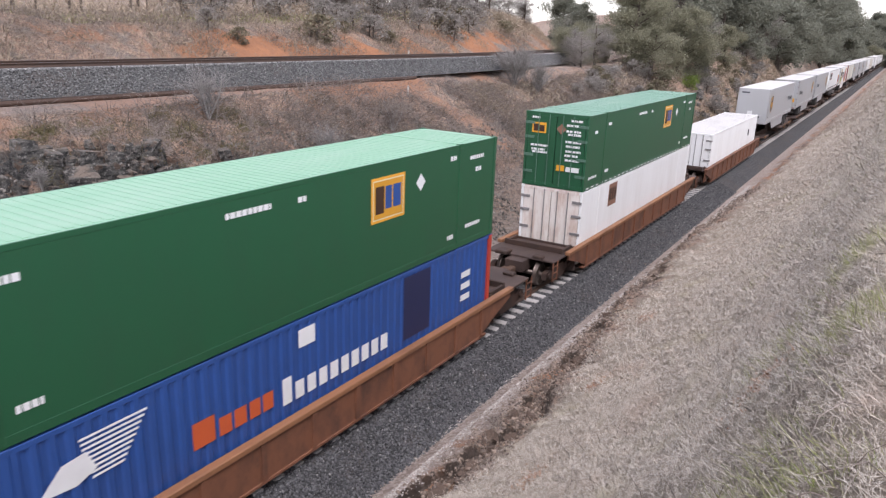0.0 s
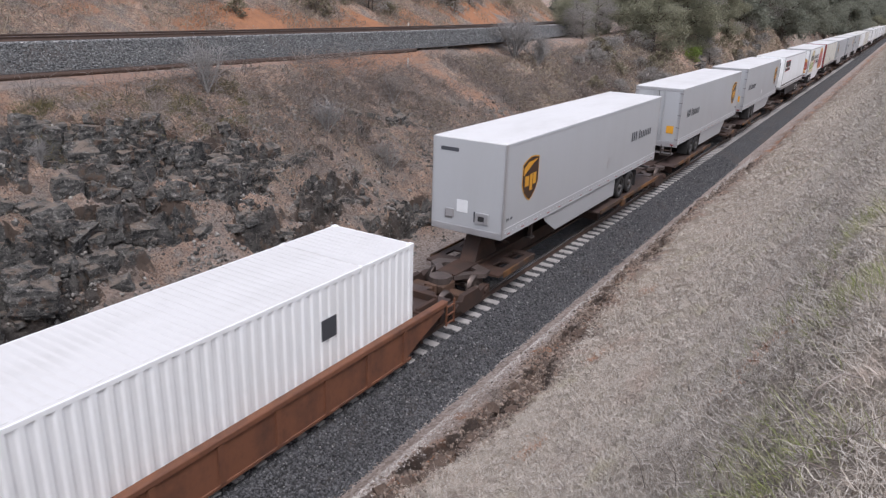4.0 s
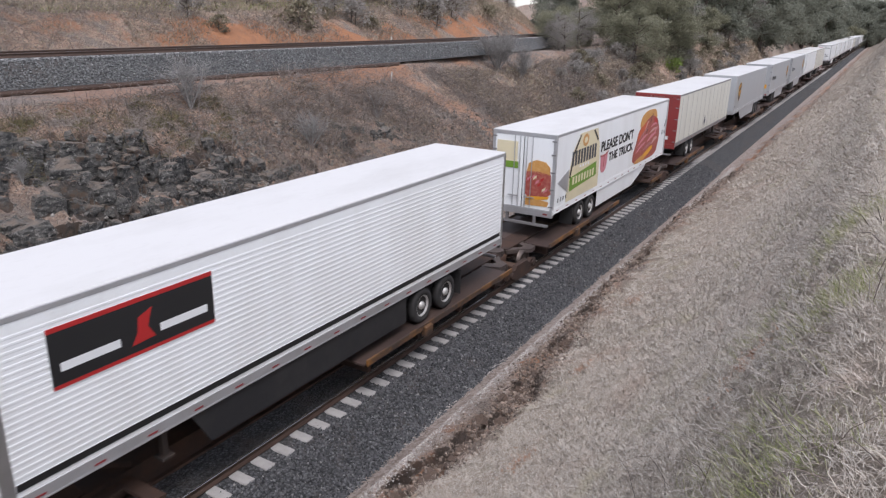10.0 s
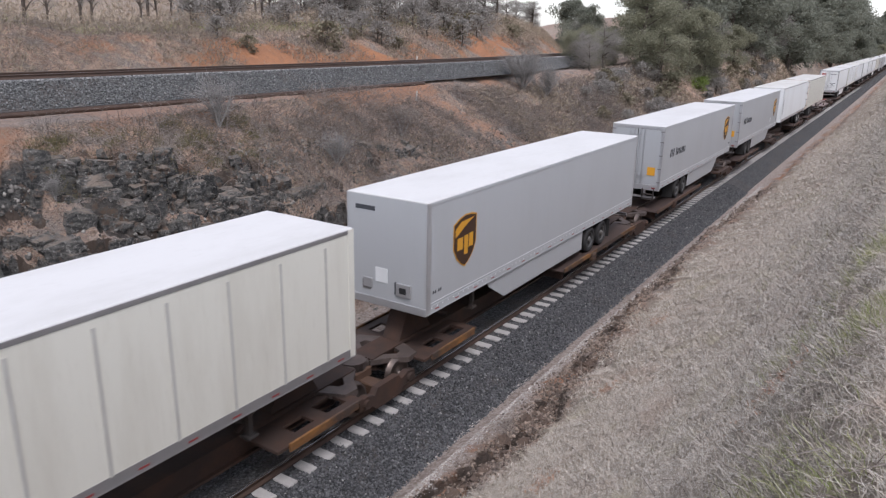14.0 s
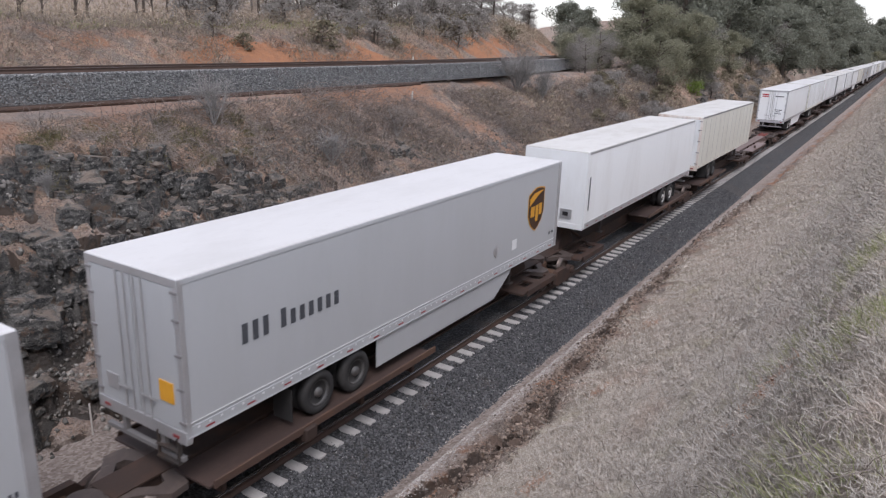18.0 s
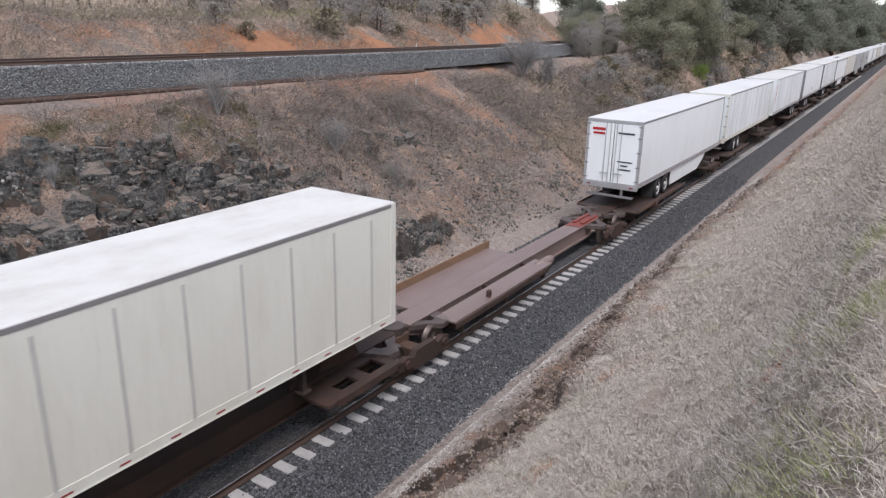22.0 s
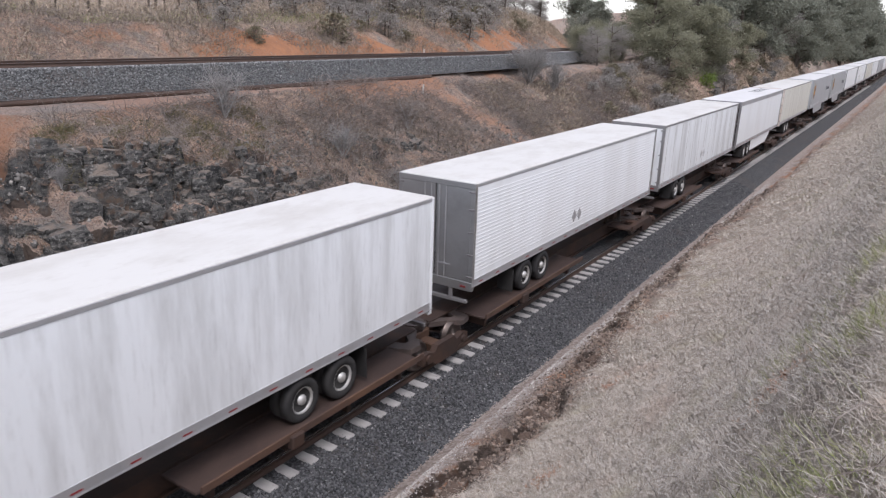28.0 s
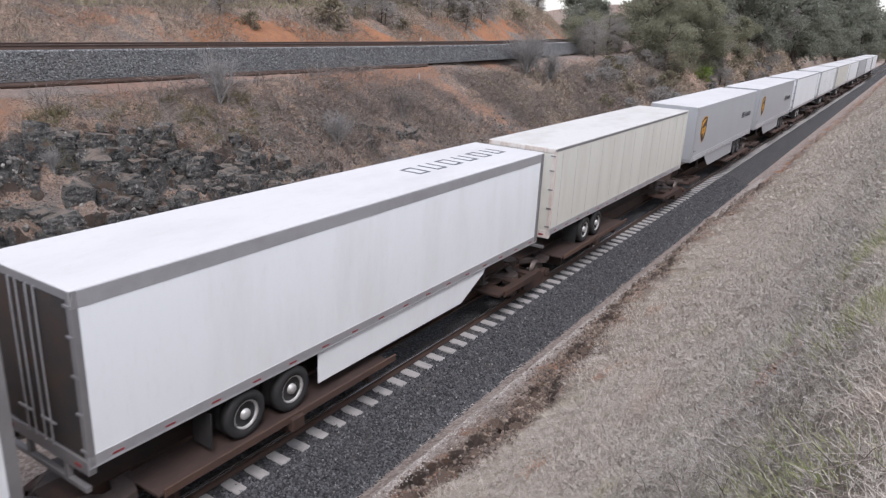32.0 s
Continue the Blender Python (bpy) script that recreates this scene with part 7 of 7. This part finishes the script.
for i in range(70):
    r = np.random.default_rng(600 + i)
    cu, cy = r.uniform(-11.6, -9.6), r.uniform(11.5, 21.0)
    n = 150
    blades("moss_tuft", cu + r.normal(0, 0.10, n), cy + r.normal(0, 0.20, n), r.uniform(0.05, 0.14, n), 0.010 * r.uniform(0.6, 1.4, n), r.uniform(0.3, 1.3, n), r.uniform(0, math.tau, n), 700 + i, M["moss"], "dull olive tuft on the reddish soil", "tuft")
r = np.random.default_rng(68)
bk = r.uniform(3.6, 16, 30000)
y = 8 + 110 * r.random(30000) ** 1.2
keep = (field_a(bk, y, 9.0, 4) < 0.05) | (bk > 7.5)
bk, y = bk[keep], y[keep]
k = len(bk)
blades("dry_grass", upper_x(y) - bk, y, r.uniform(0.2, 0.6, k), 0.016 * r.uniform(0.7, 1.5, k), r.uniform(0.2, 1.2, k), r.uniform(0, math.tau, k), 69, M["scrub_blade"], "dry grass on the bank behind the upper track", "grass", 0.0)


def twigs(name, base, length, radius, droop, seed, mat, label, category, spread=1.0, kind="stuff", parent=None):
    """Arching three-sided twigs from the base points (n, 3)."""
    r = np.random.default_rng(seed)
    n, seg = len(base), 3
    head = r.uniform(0, math.tau, n)
    el = r.uniform(0.25, 1.45, n) if spread >= 1 else r.uniform(1.45 - 1.2 * spread, 1.5, n)
    pts = [np.asarray(base, float)]
    for s in range(seg):
        d = np.stack([np.cos(head) * np.cos(el), np.sin(head) * np.cos(el), np.sin(el)], -1)
        pts.append(pts[-1] + d * (length / seg)[:, None])
        el = el - droop * r.uniform(0.4, 1.4, n)
        head = head + r.normal(0, 0.35, n)
    pts = np.stack(pts, 1)
    k = 3
    ang = np.arange(k) * math.tau / k
    side = np.stack([-np.sin(head), np.cos(head), np.zeros(n)], -1)
    upv = np.array([0, 0, 1.0])
    taper = np.linspace(1.0, 0.25, seg + 1)
    ring = pts[:, :, None, :] + radius[:, None, None, None] * taper[None, :, None, None] * (np.cos(ang)[None, None, :, None] * side[:, None, None, :] + np.sin(ang)[None, None, :, None] * upv)
    ids = np.arange(n * (seg + 1) * k).reshape(n, seg + 1, k)
    f = np.stack([ids[:, :-1, :], np.roll(ids, -1, 2)[:, :-1, :], np.roll(ids, -1, 2)[:, 1:, :], ids[:, 1:, :]], -1).reshape(-1, 4)
    me = soup(name, ring, f, [mat])
    if parent is not None:
        return hang(name, me, parent, label)
    return tagged(new(name, me), label, category, kind=kind)


u, y, r = sow(88000, -14.6, -4.8, 12.0, 78.0, 1.0, 71)
mask = np.exp(-(((y - 27) / 8.5) ** 2 + ((u + 9.6 - 0.12 * (y - 27)) / 3.4) ** 2)) + 0.25 * smooth01(-8.5, -10.5, u) + 0.9 * np.exp(-(((y - 47) / 11) ** 2 + ((u + 11.5) / 3.2) ** 2)) + 0.35 * smooth01(50, 60, y)
keep = (r.random(len(u)) < mask * (0.85 + 0.9 * field_b(u, y, 4.0, 3)) * (1 - 0.9 * bare_strip(u, y))) & (u > np.interp(y, CREST[:, 0], CREST[:, 1]) - 0.4)
u, y = u[keep], y[keep]
k = len(u)
twigs("bramble", np.stack([u, y, height(u, y)], -1), r.uniform(0.3, 1.2, k), r.uniform(0.007, 0.016, k), 0.55, 72, M["twig"], "brown bramble thicket covering the cutting", "brambles")
bk = r.uniform(3.8, 13, 24000)
y = 8 + 80 * r.random(24000)
keep = field_b(bk * 1.3, y, 6.0, 3) > 0.0
bk, y = bk[keep], y[keep]
k = len(bk)
x = upper_x(y) - bk
twigs("bramble", np.stack([x, y, height(x, y)], -1), r.uniform(0.3, 1.1, k), r.uniform(0.006, 0.014, k), 0.4, 73, M["twig"], "brown scrub on the red bank", "brambles")


def thicket(x, y, size, rise, seed, mat, label):
    """Low scrub: small leaves and stalks standing just over the ground."""
    r = np.random.default_rng(seed)
    n = len(x)
    p = np.stack([x, y, height(x, y) + rise * r.random(n) ** 1.5], -1)
    a = r.normal(0, 1, (n, 3)) * np.array([1, 1, 1.3])
    a /= np.linalg.norm(a, axis=1)[:, None]
    b = np.cross(a, r.normal(0, 1, (n, 3)))
    b /= np.linalg.norm(b, axis=1)[:, None]
    s = (size * r.uniform(0.5, 1.5, n))[:, None]
    v = np.stack([p - a * s, p + b * s * 0.12, p + a * s, p - b * s * 0.12], 1)
    return tagged(new("scrub", soup("scrub", v, np.arange(n * 4).reshape(-1, 4), [mat])), label, "scrub", kind="stuff")


u, y, r = sow(80000, -14.5, -4.9, 42.0, 150.0, 1.2, 171)
keep = (r.random(len(u)) < 0.62 + 0.7 * field_b(u, y, 5.0, 4)) & (u > upper_x(y) - track_x(y) + 3.0)
u, y = u[keep], y[keep]
thicket(u + track_x(y), y, 0.09 + 0.002 * y, 0.35 + 0.35 * np.clip(field_a(u, y, 6.0, 3), 0, 1), 172, M["scrub_mix"], "dry brown scrub and grass on the slope")
u, y, r = sow(42000, -13.0, -7.4, 12.0, 45.0, 1.0, 173)
keep = (r.random(len(u)) < (0.40 + 0.9 * field_b(u, y, 3.0, 4)) * (1 - 0.85 * bare_strip(u, y)) * (0.35 + 0.65 * smooth01(15, 20, y))) & (rockiness(u, y) < 0.4) & (u > np.interp(y, CREST[:, 0], CREST[:, 1]) - 0.2)
u, y = u[keep], y[keep]
thicket(u, y, 0.05 + 0.0016 * y, 0.3, 174, M["scrub_mix"], "brown dead weeds on the cutting's soil")
r = np.random.default_rng(175)
bk = 12.0 + 36.0 * r.random(18000)
y = 10 + 110 * r.random(18000)
x = upper_x(y) - bk
thicket(x, y, 0.22 + 0.001 * y, 0.6, 178, M["scrub_mix"], "dry weeds on the rise above the bank")
bk = 3.6 + 9.0 * r.random(46000)
y = 6 + 110 * r.random(46000) ** 1.2
x = upper_x(y) - bk
keep = r.random(len(y)) < np.clip(0.25 + 1.3 * smooth01(34, 22, y) + smooth01(5.0, 7.5, bk) + 1.1 * field_b(bk * 1.2, y, 6.0, 3), 0.02, 1)
bk, y, x = bk[keep], y[keep], x[keep]
thicket(x, y, 0.09 + 0.0012 * y, 0.4 + 0.6 * smooth01(5, 8, bk), 176, M["scrub_mix"], "grey-brown scrub on the bank behind the upper track")
u, y, r = sow(1500, 4.6, 12.5, 2.0, 26.0, 1.2, 75)
twigs("fallen_stalks", np.stack([u, y, height(u, y) + 0.03], -1), r.uniform(0.2, 0.9, 1500), r.uniform(0.0025, 0.006, 1500), 0.75, 76, M["twig"], "grey dead stalks lying in the grass", "dead stalks")


# ---------------------------------------------------------------- shrubs and trees
def bare_shrub(name, x, y, tall, n, seed, mat, label, parent_z=None):
    r = np.random.default_rng(seed)
    z = float(height(np.array([x]), np.array([y]))[0]) - 0.05
    root = tagged(new(name), label, "shrub", "bare shrubs")
    root.matrix_basis = Matrix.Translation((x, y, z))
    stems = bmesh.new()
    tips = []
    rs = random.Random(seed)
    for _ in range(7):
        a, lean = rs.uniform(0, math.tau), rs.uniform(0.1, 0.55)
        top = Vector((math.cos(a) * lean * tall, math.sin(a) * lean * tall, tall * rs.uniform(0.6, 0.9)))
        mid = top * 0.5 + Vector((rs.uniform(-.1, .1), rs.uniform(-.1, .1), 0.05)) * tall
        tube(stems, [(0, 0, 0), mid, top], [0.022 * tall, 0.013 * tall, 0.006 * tall], 5)
        tips += [mid.lerp(top, f) for f in (0.0, 0.3, 0.6, 0.9)] + [Vector((0, 0, 0)).lerp(mid, 0.6)]
    part("stem", stems, M["twig_grey"], root, "upright grey stems")
    base = np.array([tips[rs.randrange(len(tips))][:] for _ in range(n)]) + r.normal(0, 0.04 * tall, (n, 3))
    twigs("branchwork", base, r.uniform(0.2, 0.55, n) * tall, r.uniform(0.003, 0.006, n) * max(tall, 1.2), 0.25, seed, mat, "fine tangled twigs", "", parent=root)
    return root


bare_shrub("bare_shrub", -11.3, 18.6, 1.9, 420, 81, M["twig_grey"], "tall grey leafless shrub on the cutting")
bare_shrub("bare_shrub", -14.4, 50.5, 3.3, 800, 82, M["twig_grey"], "grey leafless bush at the cutting's edge")
bare_shrub("bare_shrub", -13.4, 52.5, 2.6, 600, 83, M["twig_grey"], "grey leafless bush at the cutting's edge")
bare_shrub("bare_shrub", -9.2, 23.0, 1.5, 420, 84, M["twig_grey"], "grey tangled shrub among brambles")
bare_shrub("bare_shrub", -10.9, 30.0, 1.6, 420, 85, M["twig"], "brown tangled shrub among brambles")
bare_shrub("bare_shrub", -7.4, 25.0, 1.3, 380, 86, M["twig_grey"], "grey tangled shrub low on the cutting")
bare_shrub("bare_shrub", -9.9, 11.2, 0.8, 260, 87, M["twig_grey"], "small grey shrub between rocks")


def leaf_material(name, colours):
    """Leaves that let some light through."""
    m = strand_material(name, colours, 0.75)
    n, l = m.node_tree.nodes, m.node_tree.links
    b = n["Principled BSDF"]
    t = n.new("ShaderNodeBsdfTranslucent")
    l.new(b.inputs["Base Color"].links[0].from_socket, t.inputs[0])
    x = n.new("ShaderNodeMixShader")
    x.inputs[0].default_value = 0.45
    l.new(b.outputs[0], x.inputs[1])
    l.new(t.outputs[0], x.inputs[2])
    l.new(x.outputs[0], n["Material Output"].inputs[0])
    return m


M["leaf_olive"] = leaf_material("olive_leaves", [(0.22, 0.22, 0.15), (0.275, 0.27, 0.185), (0.33, 0.32, 0.225), (0.24, 0.235, 0.17)])
M["leaf_dark"] = leaf_material("dark_leaves", [(0.175, 0.185, 0.145), (0.22, 0.23, 0.18), (0.265, 0.27, 0.215), (0.195, 0.205, 0.16)])
M["leaf_grey"] = leaf_material("grey_brown_leaves", [(0.27, 0.245, 0.22), (0.34, 0.315, 0.285), (0.40, 0.375, 0.35), (0.30, 0.27, 0.245)])
M["leaf_bright"] = leaf_material("fresh_green_leaves", [(0.16, 0.22, 0.05), (0.22, 0.30, 0.07), (0.26, 0.31, 0.10)])
M["bark"] = worn("grey_bark", (0.10, 0.08, 0.065), (0.05, 0.04, 0.033), 0.9, 0, 0.7, (1, 1, 0.3), 6, 30, 0.01)


def tree_template(name, tall, wide, seed, leaf, n_leaf, leaf_size, low=0.15, label="", category="tree", slender=False):
    """A tapered trunk with limbs and a crown of many small leaves in uneven clumps."""
    rs, r = random.Random(seed), np.random.default_rng(seed)
    root = tagged(new(name), label, category, "trees along the cutting")
    wood = bmesh.new()
    lean = Vector((rs.uniform(-.1, .1), rs.uniform(-.1, .1), 1)) * tall
    spine = [Vector((0, 0, -0.4)), lean * 0.3 + Vector((rs.uniform(-.2, .2), rs.uniform(-.2, .2), 0)), lean * 0.62, lean * 0.92]
    tube(wood, spine, [0.035 * tall, 0.028 * tall, 0.016 * tall, 0.004 * tall], 8)
    part("trunk", wood, M["bark"], root, "rough grey-brown trunk")
    limbs = bmesh.new()
    centres = []
    for i in range(24 if not slender else 22):
        f = rs.uniform(low, 0.92)
        p = spine[0].lerp(spine[1], f / 0.33) if f < 0.33 else (spine[1].lerp(spine[2], (f - 0.33) / 0.33) if f < 0.66 else spine[2].lerp(spine[3], min((f - 0.66) / 0.3, 1)))
        a = rs.uniform(0, math.tau)
        reach = wide * rs.uniform(0.55, 1.0) * (math.sin(min(1, (f - low) / (1 - low) * 0.9 + 0.18) * math.pi) ** 0.6 if not slender else (1.05 - f))
        q = p + Vector((math.cos(a), math.sin(a), rs.uniform(0.0, 0.6))) * reach
        m = p.lerp(q, 0.5) + Vector((0, 0, rs.uniform(-0.05, 0.15) * reach))
        tube(limbs, [p, m, q], [0.011 * tall, 0.007 * tall, 0.002 * tall], 5)
        centres += [(m, max(reach * 0.5, 0.2 * wide)), (q, max(reach * 0.42, 0.2 * wide)), (m.lerp(q, 0.5) + Vector((rs.uniform(-.5, .5), rs.uniform(-.5, .5), rs.uniform(-.2, .5))) * 0.5 * reach, max(reach * 0.42, 0.18 * wide))]
    centres.append((spine[3], wide * 0.3))
    part("limb", limbs, M["bark"], root, "spreading limbs")
    idx = r.integers(0, len(centres), n_leaf)
    c = np.array([q[:] for q, _ in centres])[idx]
    rad = np.array([max(w, 0.12 * wide) for _, w in centres])[idx]
    off = r.normal(0, 1, (n_leaf, 3))
    off /= np.linalg.norm(off, axis=1)[:, None]
    off *= (rad * r.random(n_leaf) ** 0.45)[:, None] * np.array([1, 1, 0.7])
    p = c + off
    p[:, 2] = np.maximum(p[:, 2], 0.05)
    a = r.normal(0, 1, (n_leaf, 3))
    a /= np.linalg.norm(a, axis=1)[:, None]
    b = np.cross(a, r.normal(0, 1, (n_leaf, 3)))
    b /= np.linalg.norm(b, axis=1)[:, None]
    s = leaf_size * r.uniform(0.5, 1.3, n_leaf)[:, None]
    v = np.stack([p - a * s, p + b * s * 0.55, p + a * s, p - b * s * 0.55], 1)
    f = np.arange(n_leaf * 4).reshape(-1, 4)
    hang("crown", soup("crown", v, f, [M[leaf]]), root, "uneven leafy crown")
    return root


def plant(tmpl, x, y, k=1.0, turn=0.0, first=[]):
    z = float(height(np.array([x]), np.array([y]))[0])
    m = Matrix.Translation((x, y, z - 0.1)) @ Matrix.Rotation(turn, 4, "Z")
    if tmpl.name not in first:
        first.append(tmpl.name)
        tmpl.matrix_basis = m @ Matrix.Diagonal((k, k, k, 1))
        return tmpl
    ob = copy_thing(tmpl, m)
    ob.scale = (k, k, k)
    return ob


oak_a = tree_template("oak_tree", 8.0, 4.0, 91, "leaf_olive", 26000, 0.095, 0.04, "broad olive-green evergreen oak on the slope")
oak_b = tree_template("oak_tree", 10.0, 4.8, 92, "leaf_dark", 15000, 0.17, 0.06, "dark green evergreen oak above the cutting")
oak_c = tree_template("oak_tree", 6.0, 3.6, 93, "leaf_olive", 20000, 0.085, 0.03, "bushy olive-green tree on the slope")
grey_tree = tree_template("deciduous_tree", 7.0, 3.0, 94, "leaf_grey", 10000, 0.075, 0.15, "grey-brown winter tree with sparse twigs")
pine = tree_template("pine_tree", 11.0, 2.6, 95, "leaf_dark", 5000, 0.22, 0.35, "tall slender dark pine on the skyline", slender=True)
brush_a = tree_template("bush", 1.8, 1.3, 96, "brush", 1000, 0.11, 0.02, "dull brown-green bush on the bank", "bush")
brush_b = tree_template("bush", 2.4, 1.7, 97, "leaf_grey", 1000, 0.11, 0.02, "grey-brown bush bare of leaves", "bush")
fresh = tree_template("bush", 1.6, 1.4, 98, "leaf_bright", 1500, 0.09, 0.02, "fresh green bush on the slope", "bush")
tr = random.Random(12)
plant(fresh, -9.2, 84.0, 1.0)
for x, y, k in ((-18.2, 71, 1.1), (-17.0, 69.0, 0.9), (-19.5, 75, 1.2), (-16.5, 73, 1.0), (-20.5, 79, 1.2), (-18.0, 80, 1.2), (-23.0, 86, 1.1), (-15.6, 67.0, 0.7)):
    plant(oak_c if k > 1.05 else grey_tree, x, y, k * 0.62, 40 * x)
for x, y, k in ((-13.0, 90, 1.15), (-17.5, 95, 1.2), (-11.2, 116, 1.2), (-18.0, 128, 1.3), (-9.0, 145, 1.2), (-12.0, 165, 1.5), (-17.0, 172, 1.6), (-10.0, 186, 1.5), (-15.0, 200, 1.7), (-8.0, 210, 1.5), (-11.0, 228, 1.7), (-14.0, 250, 1.8), (-8.5, 262, 1.7), (-12.0, 300, 1.7), (-16.0, 330, 1.8), (-5.5, 245, 1.2)):
    plant(oak_b, x + float(track_x(y)), y, k, 17.0 * y)
for tm, x, y, k in ((oak_a, -14.2, 78, 1.0), (oak_c, -11.6, 76, 0.95), (oak_a, -11.0, 84, 1.0), (oak_c, -9.6, 87, 0.9), (oak_c, -15.5, 83, 0.9), (grey_tree, -13.5, 92, 1.0), (grey_tree, -11.0, 97, 0.85), (oak_b, -14.5, 100, 1.05), (oak_a, -9.8, 104, 0.8),
                 (oak_b, -12.5, 112, 1.0), (oak_b, -16.0, 118, 1.2), (oak_b, -10.5, 128, 0.9), (oak_b, -14.0, 135, 1.2), (grey_tree, -11.0, 140, 1.0), (oak_b, -10.0, 152, 1.0), (oak_b, -14.5, 158, 1.2), (oak_b, -9.5, 172, 1.0), (oak_b, -14.0, 182, 1.3),
                 (oak_b, -9.0, 196, 1.1), (oak_a, -12.0, 210, 1.2), (oak_b, -8.5, 225, 1.1), (oak_b, -12.0, 240, 1.2), (oak_b, -7.5, 258, 1.0), (oak_a, -9.0, 275, 1.1), (oak_b, -6.5, 292, 1.0), (oak_b, -8.5, 315, 1.3), (oak_a, -2.0, 345, 1.2), (oak_b, 3.0, 372, 1.3), (oak_b, 9.0, 395, 1.4), (oak_b, 19.0, 420, 1.4),
                 (oak_b, 34.0, 380, 1.0), (oak_a, 48.0, 410, 1.2), (oak_b, 60, 450, 1.3),
                 (oak_b, -44.0, 128, 1.0), (oak_b, -36.0, 118, 0.9), (grey_tree, -39.0, 124, 1.1), (pine, -33.0, 150, 0.8), (oak_c, -36.0, 160, 1.2), (oak_b, -30.0, 165, 1.0), (oak_c, -28.0, 150, 0.9), (pine, -27.0, 175, 0.7), (oak_b, -42.0, 175, 1.2), (oak_b, -52.0, 190, 1.4), (oak_a, -22.0, 160, 1.0), (oak_b, -24.0, 190, 1.2)):
    plant(tm, x + (float(track_x(y)) if y < 320 else 0), y, k * tr.uniform(0.92, 1.08), tr.uniform(0, math.tau))
for i in range(46):
    y = tr.uniform(30, 88)
    bk = tr.uniform(6.0, 11.0)
    plant(tr.choice((brush_a, brush_b, brush_b)), float(upper_x(y)) - bk, y, tr.uniform(0.5, 1.15), tr.uniform(0, math.tau))
for i in range(80):
    y = tr.uniform(54, 130)
    plant(tr.choice((brush_a, brush_b)), tr.uniform(-13.5, -5.6), y, tr.uniform(0.4, 0.95), tr.uniform(0, math.tau))
for x, y, k in ((16.0, 250, 0.50), (20.0, 290, 0.60), (24.0, 270, 0.60), (8.0, 330, 0.55), (11.0, 352, 0.70), (7.5, 372, 0.60), (14.0, 380, 0.80), (9.0, 405, 1.35), (18.0, 410, 1.50), (7.0, 440, 1.50), (8.0, 450, 1.65), (14.0, 455, 1.65), (-6.0, 455, 1.65), (22.0, 440, 1.80), (-5.0, 475, 1.95), (30.0, 430, 1.65), (-1.0, 500, 2.10), (12.0, 505, 2.10), (-8.0, 510, 2.10), (20.0, 490, 1.95), (-6.0, 465, 2.0), (-3.0, 488, 2.1), (1.0, 515, 2.2), (5.0, 535, 2.2), (-9.0, 440, 1.8), (-8.0, 395, 1.5), (-7.0, 350, 1.3)):
    plant(oak_b, x, y, k, y)
for i in range(44):
    y = tr.uniform(38, 110)
    plant(grey_tree, float(upper_x(y)) - tr.uniform(9, 30), y, tr.uniform(0.4, 0.7), tr.uniform(0, math.tau))

# bare wood on the rise above the red bank
bare = tagged(new("bare_tree"), "leafless grey-brown tree on the rise above the bank", "tree", "bare trees above the bank")
bt = random.Random(31)
wood = bmesh.new()
tube(wood, [(0, 0, -0.3), (0.1, 0.05, 1.8), (-0.05, 0.1, 3.6), (0.1, 0.0, 5.2)], [0.12, 0.10, 0.07, 0.02], 7)
part("trunk", wood, M["bark"], bare, "thin grey trunk")
boughs = bmesh.new()
tips = []
for i in range(13):
    z0, a = bt.uniform(0.9, 4.4), bt.uniform(0, math.tau)
    end = Vector((math.cos(a) * bt.uniform(0.5, 1.2), math.sin(a) * bt.uniform(0.5, 1.2), z0 + bt.uniform(0.7, 1.7)))
    tube(boughs, [(0.04, 0.05, z0), Vector((0, 0, z0 + 0.15)).lerp(end, 0.5), end], [0.045, 0.03, 0.01], 5)
    tips += [end, Vector((0, 0, z0 + 0.15)).lerp(end, 0.6)]
part("limb", boughs, M["bark"], bare, "rising bare limbs")
r = np.random.default_rng(32)
twigs("branchwork", np.array([bt.choice(tips)[:] for _ in range(340)]) + r.normal(0, 0.1, (340, 3)), r.uniform(0.4, 1.1, 340), r.uniform(0.008, 0.016, 340), 0.15, 33, M["twig_grey"], "fine bare twigs", "", parent=bare)
for i in range(46):
    y = bt.uniform(16, 78)
    plant(bare, float(upper_x(y)) - bt.uniform(10.5, 22), y, bt.uniform(0.6, 1.1), bt.uniform(0, math.tau))
r = np.random.default_rng(34)
bk, y = r.uniform(8.6, 12.0, 9000), r.uniform(10, 75, 9000)
blades("green_grass", upper_x(y) - bk, y, r.uniform(0.15, 0.4, 9000), 0.012 * r.uniform(0.7, 1.5, 9000), r.uniform(0.3, 1.2, 9000), r.uniform(0, math.tau, 9000), 35, M["green_blade"], "thin green grass along the top of the bank", "grass")


# ---------------------------------------------------------------- small things
def stake(x, y, tall, lean, label, r=0.045):
    z = float(height(np.array([x]), np.array([y]))[0])
    bm = tube(bmesh.new(), [(0, 0, -0.3), (lean * 0.5, lean * 0.4, tall * 0.6), (lean, lean * 0.8, tall)], r, 7)
    ob = tagged(new("marker_post", mesh_from("marker_post", bm, M["post_wood"])), label, "post")
    ob.location = (x, y, z)


stake(-21.0, 45.6, 1.15, 0.1, "leaning whitish wooden post beside the upper track", 0.06)
stake(-13.3, 34.7, 0.55, 0.03, "short white stake at the cutting's crest")
stake(-4.25, 8.5, 0.85, 0.0, "thin pale stake at the foot of the rock", 0.022)


motions()
